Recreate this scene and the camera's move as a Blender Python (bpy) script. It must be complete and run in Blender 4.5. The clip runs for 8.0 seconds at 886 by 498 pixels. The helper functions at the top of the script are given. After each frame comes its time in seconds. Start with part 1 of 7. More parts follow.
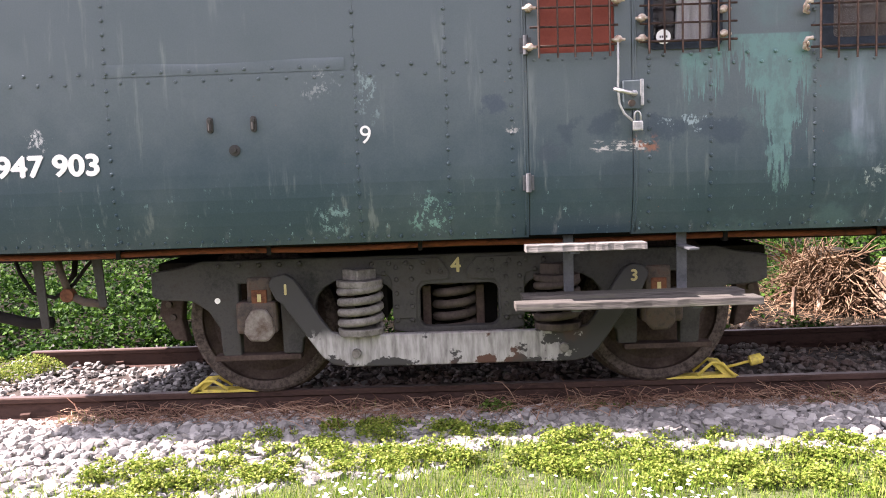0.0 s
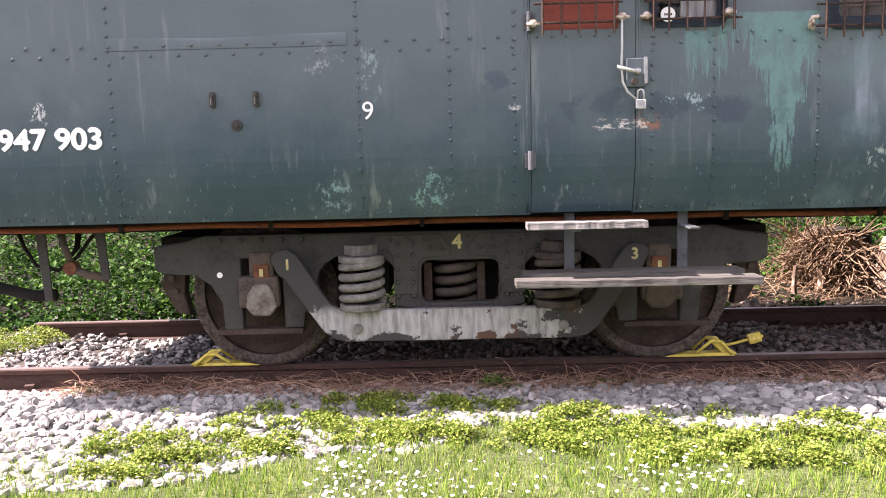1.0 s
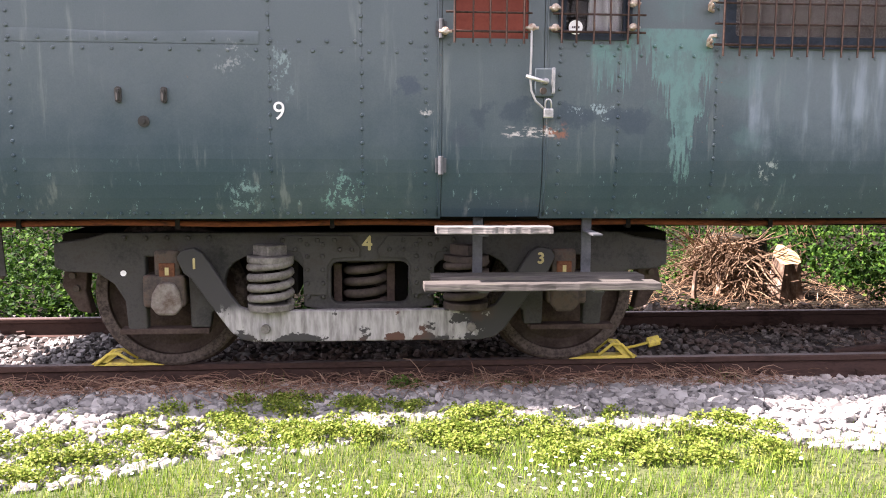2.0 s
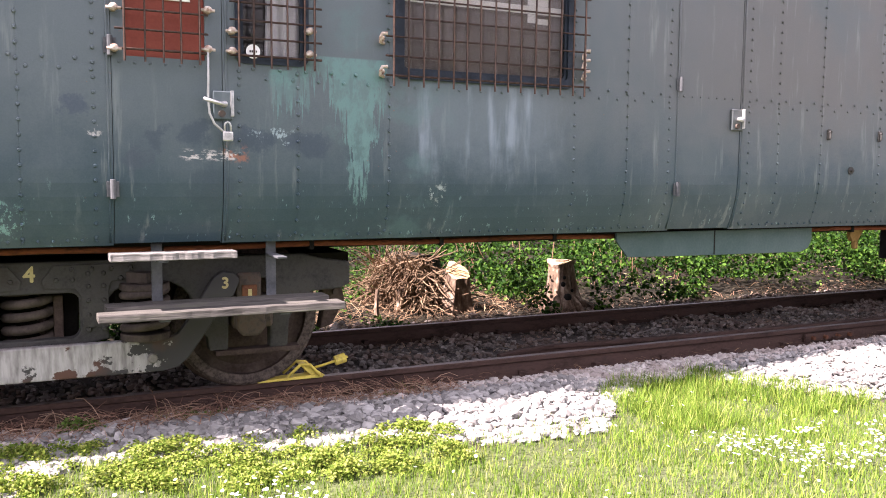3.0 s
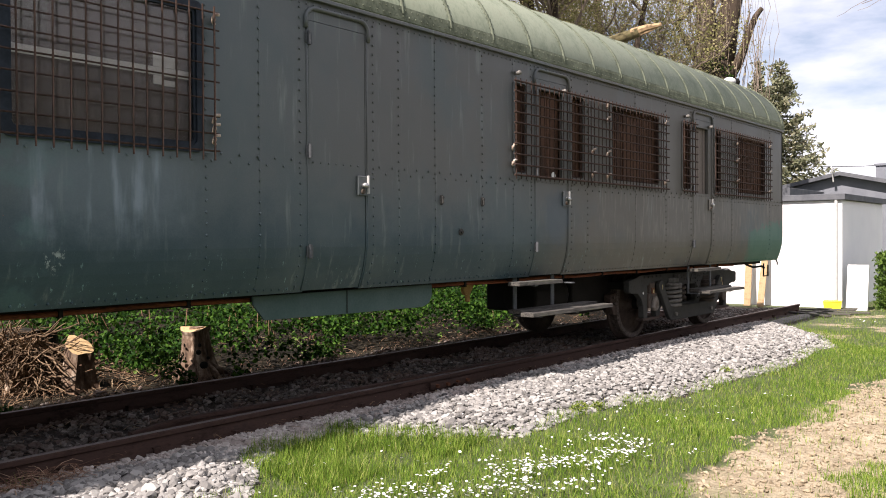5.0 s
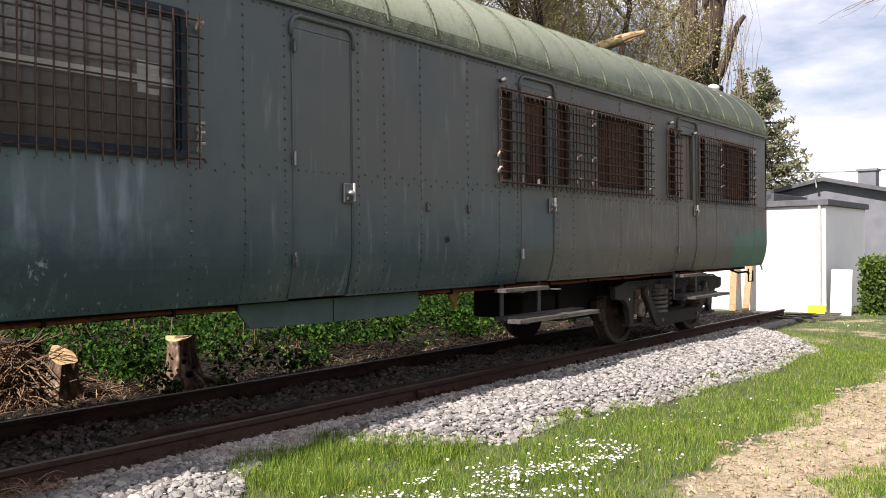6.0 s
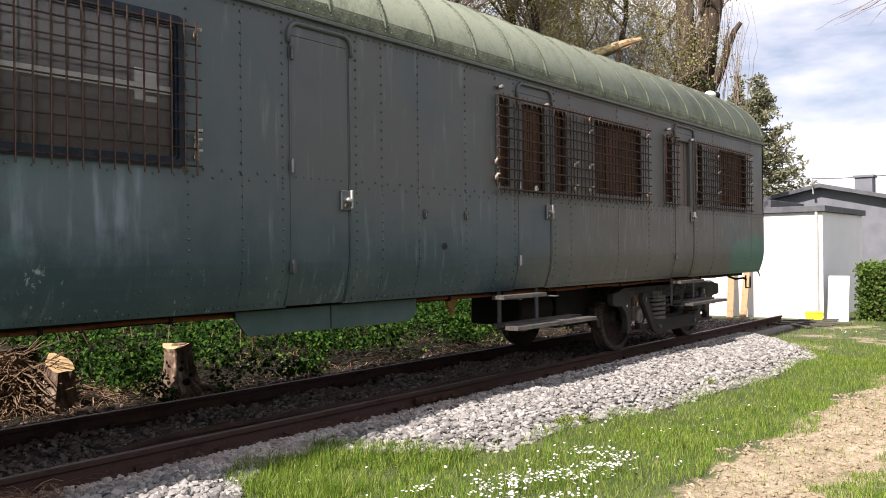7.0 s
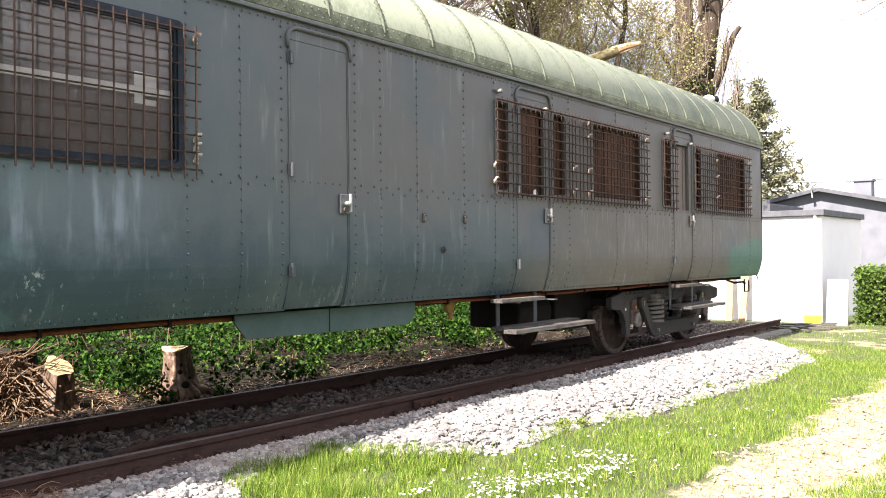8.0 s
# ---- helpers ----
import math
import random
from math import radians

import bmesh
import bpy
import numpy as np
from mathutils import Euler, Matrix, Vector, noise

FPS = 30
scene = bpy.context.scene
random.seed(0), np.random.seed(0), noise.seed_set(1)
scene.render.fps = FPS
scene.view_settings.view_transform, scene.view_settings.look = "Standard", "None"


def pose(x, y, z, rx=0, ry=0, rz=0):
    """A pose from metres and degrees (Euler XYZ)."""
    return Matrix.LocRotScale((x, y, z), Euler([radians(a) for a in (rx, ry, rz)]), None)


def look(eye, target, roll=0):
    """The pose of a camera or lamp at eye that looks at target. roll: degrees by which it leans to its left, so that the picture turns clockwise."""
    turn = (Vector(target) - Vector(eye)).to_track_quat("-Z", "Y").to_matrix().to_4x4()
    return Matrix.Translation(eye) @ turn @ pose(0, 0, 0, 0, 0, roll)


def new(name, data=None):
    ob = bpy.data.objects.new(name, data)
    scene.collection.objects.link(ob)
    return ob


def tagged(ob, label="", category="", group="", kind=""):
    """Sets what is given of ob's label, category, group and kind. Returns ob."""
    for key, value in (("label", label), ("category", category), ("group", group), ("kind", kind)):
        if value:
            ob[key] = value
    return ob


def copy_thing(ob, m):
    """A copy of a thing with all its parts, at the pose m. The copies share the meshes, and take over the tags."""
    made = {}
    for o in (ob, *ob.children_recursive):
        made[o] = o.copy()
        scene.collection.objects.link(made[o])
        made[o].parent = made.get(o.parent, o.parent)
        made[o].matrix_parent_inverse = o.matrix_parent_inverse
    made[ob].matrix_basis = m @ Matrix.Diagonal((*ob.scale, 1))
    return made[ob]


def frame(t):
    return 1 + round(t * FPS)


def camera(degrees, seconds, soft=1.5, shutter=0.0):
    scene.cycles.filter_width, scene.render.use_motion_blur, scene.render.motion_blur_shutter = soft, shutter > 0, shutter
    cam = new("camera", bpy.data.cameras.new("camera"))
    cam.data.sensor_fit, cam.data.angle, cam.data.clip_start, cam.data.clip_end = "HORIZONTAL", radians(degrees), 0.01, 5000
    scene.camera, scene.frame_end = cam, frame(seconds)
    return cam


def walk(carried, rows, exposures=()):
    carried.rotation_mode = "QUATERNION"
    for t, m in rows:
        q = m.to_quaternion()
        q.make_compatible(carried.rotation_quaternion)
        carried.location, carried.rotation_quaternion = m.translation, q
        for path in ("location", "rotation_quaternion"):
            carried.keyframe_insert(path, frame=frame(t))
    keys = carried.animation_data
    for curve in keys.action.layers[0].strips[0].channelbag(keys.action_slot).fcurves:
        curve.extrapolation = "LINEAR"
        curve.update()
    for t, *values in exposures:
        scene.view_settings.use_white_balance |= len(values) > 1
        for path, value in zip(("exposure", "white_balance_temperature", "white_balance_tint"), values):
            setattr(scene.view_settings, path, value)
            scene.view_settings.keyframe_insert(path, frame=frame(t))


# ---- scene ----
# ---------------------------------------------------------------- camera
cam = camera(55.3, 8.0, soft=1.0)
EXPOSURES = [(t, s, 6500, 32 if t < 4.2 else 20) for t, s in ((0, 2.45), (2.5, 2.55), (3.5, 2.5), (4.0, 2.2), (4.5, 1.55), (5.0, 1.1), (6.5, 1.0), (7.05, 1.05), (7.35, 1.8), (7.6, 2.0), (8, 2.05))]
PATH = [
    (0, (0.793, -5.97, 1.443), (0.765, -3.977, 1.275), -1.9),
    (0.5, (0.793, -5.963, 1.451), (0.763, -3.974, 1.245), -1.7),
    (1, (0.801, -5.983, 1.459), (0.765, -3.997, 1.23), -1.4),
    (1.2, (0.806, -5.992, 1.461), (0.771, -4.006, 1.227), -1.3),
    (2.3, (0.853, -6.04, 1.493), (1.209, -4.085, 1.263), 0.8),
    (2.5, (0.852, -6.047, 1.492), (1.379, -4.129, 1.276), 0.9),
    (3, (0.836, -6.071, 1.492), (1.702, -4.277, 1.315), 0.5),
    (3.5, (0.821, -6.086, 1.491), (1.9, -4.407, 1.359), 0.0),
    (4, (0.818, -6.084, 1.49), (2.138, -4.585, 1.392), -0.2),
    (4.5, (0.818, -6.079, 1.488), (2.308, -4.746, 1.433), -0.2),
    (5, (0.817, -6.074, 1.489), (2.354, -4.794, 1.464), -0.3),
    (6.5, (0.823, -6.069, 1.489), (2.383, -4.817, 1.487), -0.7),
    (7, (0.823, -6.068, 1.489), (2.384, -4.818, 1.497), -0.7),
    (7.5, (0.82, -6.074, 1.49), (2.382, -4.825, 1.503), -0.7),
    (8, (0.813, -6.088, 1.494), (2.374, -4.839, 1.509), -0.6),
]
walk(cam, [(t, look(e, g, r)) for t, e, g, r in PATH], EXPOSURES)
# ---------------------------------------------------------------- light
SUN_EL, SUN_AZ = radians(47), radians(-90.7)          # azimuth: clockwise from +y
sun = new("sun", bpy.data.lights.new("sun", "SUN"))
sun.data.energy, sun.data.angle, sun.data.color = 5.0, radians(0.53), (1.0, 0.94, 0.84)
sun_dir = Vector((math.cos(SUN_EL) * math.sin(SUN_AZ), math.cos(SUN_EL) * math.cos(SUN_AZ), math.sin(SUN_EL)))
sun.matrix_world = look(sun_dir * 50, (0, 0, 0))

world = bpy.data.worlds.new("sky")
scene.world = world
world.use_nodes = True
wn = world.node_tree.nodes
wl = world.node_tree.links
sky = wn.new("ShaderNodeTexSky")
sky.sky_type, sky.sun_disc, sky.sun_elevation, sky.sun_rotation = "NISHITA", False, SUN_EL, SUN_AZ
sky.air_density, sky.dust_density, sky.ozone_density = 1.0, 1.2, 1.0
tc = wn.new("ShaderNodeTexCoord")
mp = wn.new("ShaderNodeMapping")
mp.inputs["Scale"].default_value = (1.0, 1.0, 3.2)
cl = wn.new("ShaderNodeTexNoise")
cl.inputs["Scale"].default_value, cl.inputs["Detail"].default_value, cl.inputs["Roughness"].default_value = 2.6, 7, 0.56
cr = wn.new("ShaderNodeValToRGB")
cr.color_ramp.elements[0].position, cr.color_ramp.elements[1].position = 0.34, 0.60
mx = wn.new("ShaderNodeMix")
mx.data_type = "RGBA"
mx.inputs["B"].default_value = (11.5, 11.7, 12.0, 1)
wl.new(tc.outputs["Generated"], mp.inputs["Vector"])
wl.new(mp.outputs["Vector"], cl.inputs["Vector"])
wl.new(cl.outputs["Fac"], cr.inputs["Fac"])
wl.new(cr.outputs["Color"], mx.inputs["Factor"])
wl.new(sky.outputs["Color"], mx.inputs["A"])
wl.new(mx.outputs["Result"], wn["Background"].inputs["Color"])
wn["Background"].inputs["Strength"].default_value = 0.056

# ---------------------------------------------------------------- node helpers
class Mat:
    """A small node material builder."""

    def __init__(self, name):
        self.m = bpy.data.materials.new(name)
        self.m.use_nodes = True
        self.n, self.l = self.m.node_tree.nodes, self.m.node_tree.links
        self.b = self.n["Principled BSDF"]
        self.co = self.n.new("ShaderNodeTexCoord").outputs["Object"]

    def put(self, sock, v):
        if hasattr(v, "is_linked"):
            self.l.new(v, sock)
        elif isinstance(v, tuple) and len(v) == 3 and sock.type == "RGBA":
            sock.default_value = (*v, 1)
        else:
            sock.default_value = v

    def math(self, op, a, b=0.0, clamp=False):
        n = self.n.new("ShaderNodeMath")
        n.operation, n.use_clamp = op, clamp
        self.put(n.inputs[0], a)
        self.put(n.inputs[1], b)
        return n.outputs[0]

    def noise(self, scale, detail=4, rough=0.55, stretch=(1, 1, 1), vec=None):
        n = self.n.new("ShaderNodeTexNoise")
        n.inputs["Scale"].default_value, n.inputs["Detail"].default_value, n.inputs["Roughness"].default_value = scale, detail, rough
        v = vec or self.co
        if stretch != (1, 1, 1):
            mpn = self.n.new("ShaderNodeMapping")
            mpn.inputs["Scale"].default_value = stretch
            self.l.new(v, mpn.inputs["Vector"])
            v = mpn.outputs["Vector"]
        self.l.new(v, n.inputs["Vector"])
        return n.outputs["Fac"]

    def ramp(self, fac, stops):
        n = self.n.new("ShaderNodeValToRGB")
        e = n.color_ramp.elements
        while len(e) < len(stops):
            e.new(0.5)
        for k, (p, c) in zip(e, stops):
            c = (c, c, c) if isinstance(c, (int, float)) else c
            k.position, k.color = p, (*c, 1)
        self.l.new(fac, n.inputs["Fac"])
        return n.outputs["Color"]

    def mix(self, fac, a, b, blend="MIX"):
        n = self.n.new("ShaderNodeMix")
        n.data_type, n.blend_type = "RGBA", blend
        self.put(n.inputs["Factor"], fac)
        self.put(n.inputs["A"], a)
        self.put(n.inputs["B"], b)
        return n.outputs["Result"]

    def xyz(self, v=None):
        n = self.n.new("ShaderNodeSeparateXYZ")
        self.l.new(v or self.co, n.inputs[0])
        return n.outputs

    def step(self, v, lo, hi):
        """0 below lo, 1 above hi (hi may be less than lo), smooth."""
        n = self.n.new("ShaderNodeMapRange")
        n.interpolation_type = "SMOOTHSTEP"
        self.put(n.inputs[0], v)
        n.inputs[1].default_value, n.inputs[2].default_value = (lo, hi) if lo < hi else (hi, lo)
        n.inputs[3].default_value, n.inputs[4].default_value = (0, 1) if lo < hi else (1, 0)
        return n.outputs[0]

    def island(self):
        return self.n.new("ShaderNodeNewGeometry").outputs["Random Per Island"]

    def object_random(self):
        return self.n.new("ShaderNodeObjectInfo").outputs["Random"]

    def done(self, color, rough=0.7, metal=0.0, bump=None, strength=0.3, dist=0.01, spec=None):
        self.put(self.b.inputs["Base Color"], color)
        self.put(self.b.inputs["Roughness"], rough)
        self.put(self.b.inputs["Metallic"], metal)
        if spec is not None:
            self.b.inputs["Specular IOR Level"].default_value = spec
        if bump is not None:
            n = self.n.new("ShaderNodeBump")
            n.inputs["Strength"].default_value, n.inputs["Distance"].default_value = strength, dist
            self.l.new(bump, n.inputs["Height"])
            self.l.new(n.outputs[0], self.b.inputs["Normal"])
        return self.m


def simple(name, a, b, scale=8, rough=0.7, metal=0.0, fine=60, strength=0.3, dist=0.005, c=None, stretch=(1, 1, 1), spec=0.18):
    """Two or three colours mixed by a broad and a fine noise, with relief."""
    k = Mat(name)
    broad, grain = k.noise(scale, 5, 0.6, stretch), k.noise(fine, 3, 0.6, stretch)
    both = k.math("ADD", k.math("MULTIPLY", broad, 0.65), k.math("MULTIPLY", grain, 0.35))
    stops = [(0.36, a), (0.62, b)] if c is None else [(0.34, a), (0.52, b), (0.66, c)]
    return k.done(k.ramp(both, stops), rough, metal, both, strength, dist, spec)


# ---------------------------------------------------------------- materials
def paint_material():
    k = Mat("carriage_paint")
    x, y, z = k.xyz()
    warp = k.noise(5, 4, 0.6)
    wz = k.math("ADD", z, k.math("MULTIPLY", k.math("SUBTRACT", warp, 0.5), 0.5))
    wx = k.math("ADD", x, k.math("MULTIPLY", k.math("SUBTRACT", k.noise(9, 5, 0.65, (1, 1, 0.4)), 0.5), 0.4))
    # darker teal towards the bottom, paler blue-grey above, along a warped boundary
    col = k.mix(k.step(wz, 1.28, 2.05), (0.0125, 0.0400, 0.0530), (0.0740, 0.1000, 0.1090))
    col = k.mix(k.math("MULTIPLY", k.step(wx, 3.2, 6.0), k.step(wz, 1.45, 2.2)), col, (0.0890, 0.0915, 0.0880))
    col = k.mix(k.math("MULTIPLY", k.step(k.noise(1.6, 5, 0.6), 0.45, 0.7), 0.6), col, (0.0560, 0.0840, 0.0910))
    col = k.mix(k.math("MULTIPLY", k.step(wx, 7.4, 8.8), k.step(k.noise(0.9, 3), 0.25, 0.5)), col, (0.0890, 0.0840, 0.0715))
    # chalky run-off streaks
    st = k.noise(16, 5, 0.65, (1, 1, 0.09))
    fade = k.noise(1.3, 3, 0.6)
    col = k.mix(k.math("MULTIPLY", k.math("MULTIPLY", k.step(st, 0.55, 0.72), k.step(k.math("ADD", fade, k.math("MULTIPLY", k.math("MULTIPLY", k.step(x, 4.2, 5.0), k.step(x, 7.6, 6.8)), 0.12)), 0.40, 0.62)), 0.42), col, (0.2125, 0.2438, 0.2313))
    st2 = k.noise(30, 4, 0.6, (1, 1, 0.12))
    zone2 = k.math("MULTIPLY", k.step(wx, 2.75, 3.0), k.step(wx, 4.0, 3.7))
    zone2 = k.math("MULTIPLY", zone2, k.math("MULTIPLY", k.step(wz, 1.35, 1.75), k.step(z, 2.06, 2.0)))
    col = k.mix(k.math("MULTIPLY", zone2, k.math("ADD", 0.18, k.math("MULTIPLY", k.step(k.noise(7, 4, 0.6, (1, 1, 0.15)), 0.48, 0.66), 0.6))), col, (0.2125, 0.2687, 0.3125))
    # pale stains under the far windows
    zone3 = k.math("MULTIPLY", k.step(x, 8.9, 9.2), k.math("MULTIPLY", k.step(z, 1.3, 1.6), k.step(z, 2.08, 2.02)))
    col = k.mix(k.math("MULTIPLY", zone3, k.math("MULTIPLY", k.step(st2, 0.52, 0.70), 0.26)), col, (0.3000, 0.2750, 0.2250))
    # a repainted teal patch with runs
    px = k.math("ADD", x, k.math("MULTIPLY", k.math("SUBTRACT", k.noise(10, 5, 0.7), 0.5), 0.14))
    run = k.noise(46, 5, 0.75, (1, 1, 0.06))
    bot = k.math("ADD", 1.90, k.math("MULTIPLY", k.math("MULTIPLY", k.step(px, 2.21, 2.27), k.step(px, 2.37, 2.32)), 0.10))
    bot = k.math("SUBTRACT", bot, k.math("MULTIPLY", k.step(px, 2.34, 2.42), 0.10))
    bot = k.math("SUBTRACT", bot, k.math("MULTIPLY", k.math("MULTIPLY", k.step(px, 2.42, 2.49), k.step(px, 2.64, 2.56)), 0.40))
    low = k.math("SUBTRACT", k.math("ADD", z, k.math("MULTIPLY", k.math("SUBTRACT", run, 0.5), 1.25)), bot)
    patch = k.math("MULTIPLY", k.math("MULTIPLY", k.step(px, 2.0, 2.03), k.step(px, 2.70, 2.68)), k.step(low, 0.0, 0.03))
    patch = k.math("MULTIPLY", patch, k.step(k.math("ADD", z, k.math("MULTIPLY", k.step(px, 2.24, 2.12), 0.09)), 2.145, 2.135))
    patch = k.math("MULTIPLY", patch, k.math("ADD", 0.42, k.math("MULTIPLY", k.step(k.noise(16, 5, 0.7, (1, 1, 0.5)), 0.42, 0.58), 0.48)))
    col = k.mix(patch, col, (0.090, 0.198, 0.186))
    # faint teal wash and a long dark rubbed band beside it
    wash = k.math("MULTIPLY", k.math("MULTIPLY", k.step(wx, 1.9, 2.2), k.step(wx, 3.3, 2.9)), k.step(k.noise(3.1, 5, 0.65), 0.50, 0.66))
    col = k.mix(k.math("MULTIPLY", wash, 0.35), col, (0.0688, 0.1500, 0.1475))
    # bare green area near the far end
    g = k.math("MULTIPLY", k.step(wx, 13.5, 13.7), k.step(k.math("ADD", wz, k.math("MULTIPLY", k.step(x, 13.5, 15), -0.15)), 1.6, 1.5))
    col = k.mix(k.math("MULTIPLY", g, 0.85), col, (0.0275, 0.1313, 0.0938))
    # worn flecks along the lower edge and rust
    fl = k.math("MULTIPLY", k.step(k.noise(26, 6, 0.75, (1, 1, 0.35)), 0.62, 0.66), k.step(z, 1.55, 1.2))
    col = k.mix(k.math("MULTIPLY", fl, 0.8), col, (0.1625, 0.2750, 0.2750))
    ru = k.math("MULTIPLY", k.step(k.noise(38, 6, 0.7), 0.67, 0.71), k.step(k.noise(2.0, 3), 0.5, 0.62))
    col = k.mix(ru, col, (0.2000, 0.0813, 0.0375))
    sm = k.math("MULTIPLY", k.math("MULTIPLY", k.step(wx, 1.5, 1.58), k.step(wx, 1.86, 1.8)), k.math("MULTIPLY", k.step(z, 1.54, 1.57), k.step(z, 1.62, 1.59)))
    col = k.mix(k.math("MULTIPLY", sm, k.step(k.noise(40, 5, 0.7, (0.3, 1, 1)), 0.5, 0.58)), col, (0.5, 0.48, 0.45))
    col = k.mix(k.math("MULTIPLY", k.math("MULTIPLY", k.step(wx, 1.74, 1.79), k.step(wx, 1.93, 1.85)), k.math("MULTIPLY", k.math("MULTIPLY", k.step(z, 1.53, 1.57), k.step(z, 1.66, 1.60)), k.step(k.noise(30, 5, 0.7), 0.47, 0.60))), col, (0.2500, 0.0938, 0.0500))
    # local scars: place, half size, colour
    grit = k.noise(34, 6, 0.75, (1, 1, 0.7))
    blx = k.math("ADD", x, k.math("MULTIPLY", k.math("SUBTRACT", k.noise(7, 5, 0.7), 0.5), 0.35))
    blz = k.math("ADD", z, k.math("MULTIPLY", k.math("SUBTRACT", k.noise(9, 5, 0.7), 0.5), 0.25))
    for sx, sz, rx, rz, c in ((-1.42, 1.72, 0.06, 0.05, (0.55, 0.56, 0.56)), (3.04, 1.38, 0.05, 0.07, (0.30, 0.36, 0.34)), (1.08, 1.70, 0.07, 0.022, (0.36, 0.36, 0.34)),
                              (0.14, 1.24, 0.10, 0.09, (0.1625, 0.2750, 0.2750)), (0.68, 1.25, 0.12, 0.12, (0.1500, 0.3000, 0.2750)), (0.36, 1.90, 0.06, 0.15, (0.1875, 0.2625, 0.2625)),
                              (1.02, 1.82, 0.07, 0.06, (0.0250, 0.0438, 0.0688)), (1.93, 1.67, 0.15, 0.055, (0.014, 0.034, 0.055)), (2.24, 1.65, 0.15, 0.075, (0.014, 0.034, 0.055)), (1.62, 1.70, 0.08, 0.08, (0.016, 0.036, 0.055)),
                              (1.68, 1.40, 0.12, 0.14, (0.016, 0.038, 0.052)), (1.42, 1.66, 0.07, 0.07, (0.020, 0.040, 0.058)), (1.30, 1.56, 0.07, 0.09, (0.0275, 0.0450, 0.0625)), (0.10, 1.97, 0.07, 0.10, (0.2125, 0.2375, 0.2375)),
                              (2.06, 1.69, 0.16, 0.02, (0.2500, 0.3375, 0.3500)), (8.2, 1.7, 0.25, 0.3, (0.0438, 0.0688, 0.0900))):
        soft_spot = sum(c) < 0.3
        dx = k.math("DIVIDE", k.math("SUBTRACT", blx, sx), rx)
        dz = k.math("DIVIDE", k.math("SUBTRACT", blz, sz), rz)
        near = k.math("SUBTRACT", 1.0, k.math("ADD", k.math("MULTIPLY", dx, dx), k.math("MULTIPLY", dz, dz)))
        f = k.math("MULTIPLY", k.step(near, -0.3, 0.8), 0.7 if soft_spot else k.math("MULTIPLY", k.step(grit, 0.51, 0.57), 0.85))
        col = k.mix(f, col, c)
    col = k.mix(0.05, col, k.ramp(k.noise(120, 3), [(0.3, 0.02), (0.7, 0.25)]))
    dent = k.math("ADD", k.noise(1.7, 2), k.math("MULTIPLY", k.noise(5, 3), 0.12))
    rough = k.math("ADD", 0.40, k.math("MULTIPLY", k.noise(3, 4), 0.25))
    return k.done(col, rough, 0.0, dent, 0.4, 0.02)


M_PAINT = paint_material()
M_OCHRE = simple("ochre_paint", (0.15, 0.09, 0.03), (0.26, 0.165, 0.055), 12, 0.8)
M_ROOF = simple("roof_paint", (0.145, 0.175, 0.122), (0.260, 0.290, 0.215), 1.5, 0.8, fine=30, c=(0.20, 0.212, 0.155), stretch=(1.2, 0.7, 0.7))
M_SEAM = simple("roof_seam", (0.055, 0.065, 0.045), (0.150, 0.168, 0.120), 9, 0.85)
M_SKIRT = simple("skirt_paint", (0.040, 0.074, 0.073), (0.066, 0.100, 0.098), 3, 0.6)
M_RUST = simple("rusty_steel", (0.065, 0.029, 0.019), (0.16, 0.068, 0.037), 14, 0.85, 0.2, c=(0.10, 0.05, 0.032))
M_BAR = simple("rusty_bar", (0.026, 0.018, 0.015), (0.072, 0.044, 0.034), 30, 0.85, 0.1)
M_PIPE = simple("orange_rust", (0.030, 0.013, 0.009), (0.165, 0.050, 0.022), 5, 0.9, 0.0, c=(0.022, 0.012, 0.010), stretch=(0.35, 1, 1))
M_RAIL = simple("rail_steel", (0.028, 0.017, 0.0135), (0.072, 0.043, 0.034), 6, 0.9, 0.0, c=(0.048, 0.031, 0.026), stretch=(0.4, 1, 1))
M_RAILTOP = simple("rail_head", (0.085, 0.062, 0.056), (0.15, 0.115, 0.105), 10, 0.55, 0.3, stretch=(0.15, 1, 1))
M_BOGIE = simple("bogie_grey", (0.022, 0.0225, 0.0215), (0.050, 0.049, 0.046), 4, 0.8, c=(0.038, 0.034, 0.029))
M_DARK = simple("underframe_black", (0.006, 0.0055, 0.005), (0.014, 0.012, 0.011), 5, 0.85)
M_WHEEL = simple("wheel_rust", (0.026, 0.018, 0.015), (0.062, 0.044, 0.036), 7, 0.85, 0.1, c=(0.085, 0.066, 0.055))
M_TYRE = simple("wheel_rim", (0.034, 0.026, 0.022), (0.115, 0.092, 0.078), 30, 0.75, 0.1)
M_SPRING = simple("spring_grey", (0.085, 0.080, 0.070), (0.20, 0.19, 0.175), 18, 0.65, 0.1)
M_SPRINGD = simple("spring_dark", (0.035, 0.028, 0.024), (0.075, 0.06, 0.05), 14, 0.75, 0.1)
M_BOX = simple("axle_box", (0.042, 0.038, 0.035), (0.085, 0.067, 0.055), 16, 0.8, c=(0.08, 0.05, 0.037))
M_LID = simple("axle_lid", (0.085, 0.062, 0.048), (0.20, 0.185, 0.165), 14, 0.8)
M_WOOD = simple("weathered_wood", (0.06, 0.057, 0.053), (0.21, 0.20, 0.187), 6, 0.9, fine=30, strength=0.8, dist=0.01, stretch=(0.22, 5, 5))
M_WOODD = simple("dark_wood", (0.013, 0.0115, 0.010), (0.085, 0.079, 0.072), 9, 0.9, fine=30, strength=0.8, dist=0.01, stretch=(0.18, 4, 4), c=(0.10, 0.10, 0.073))
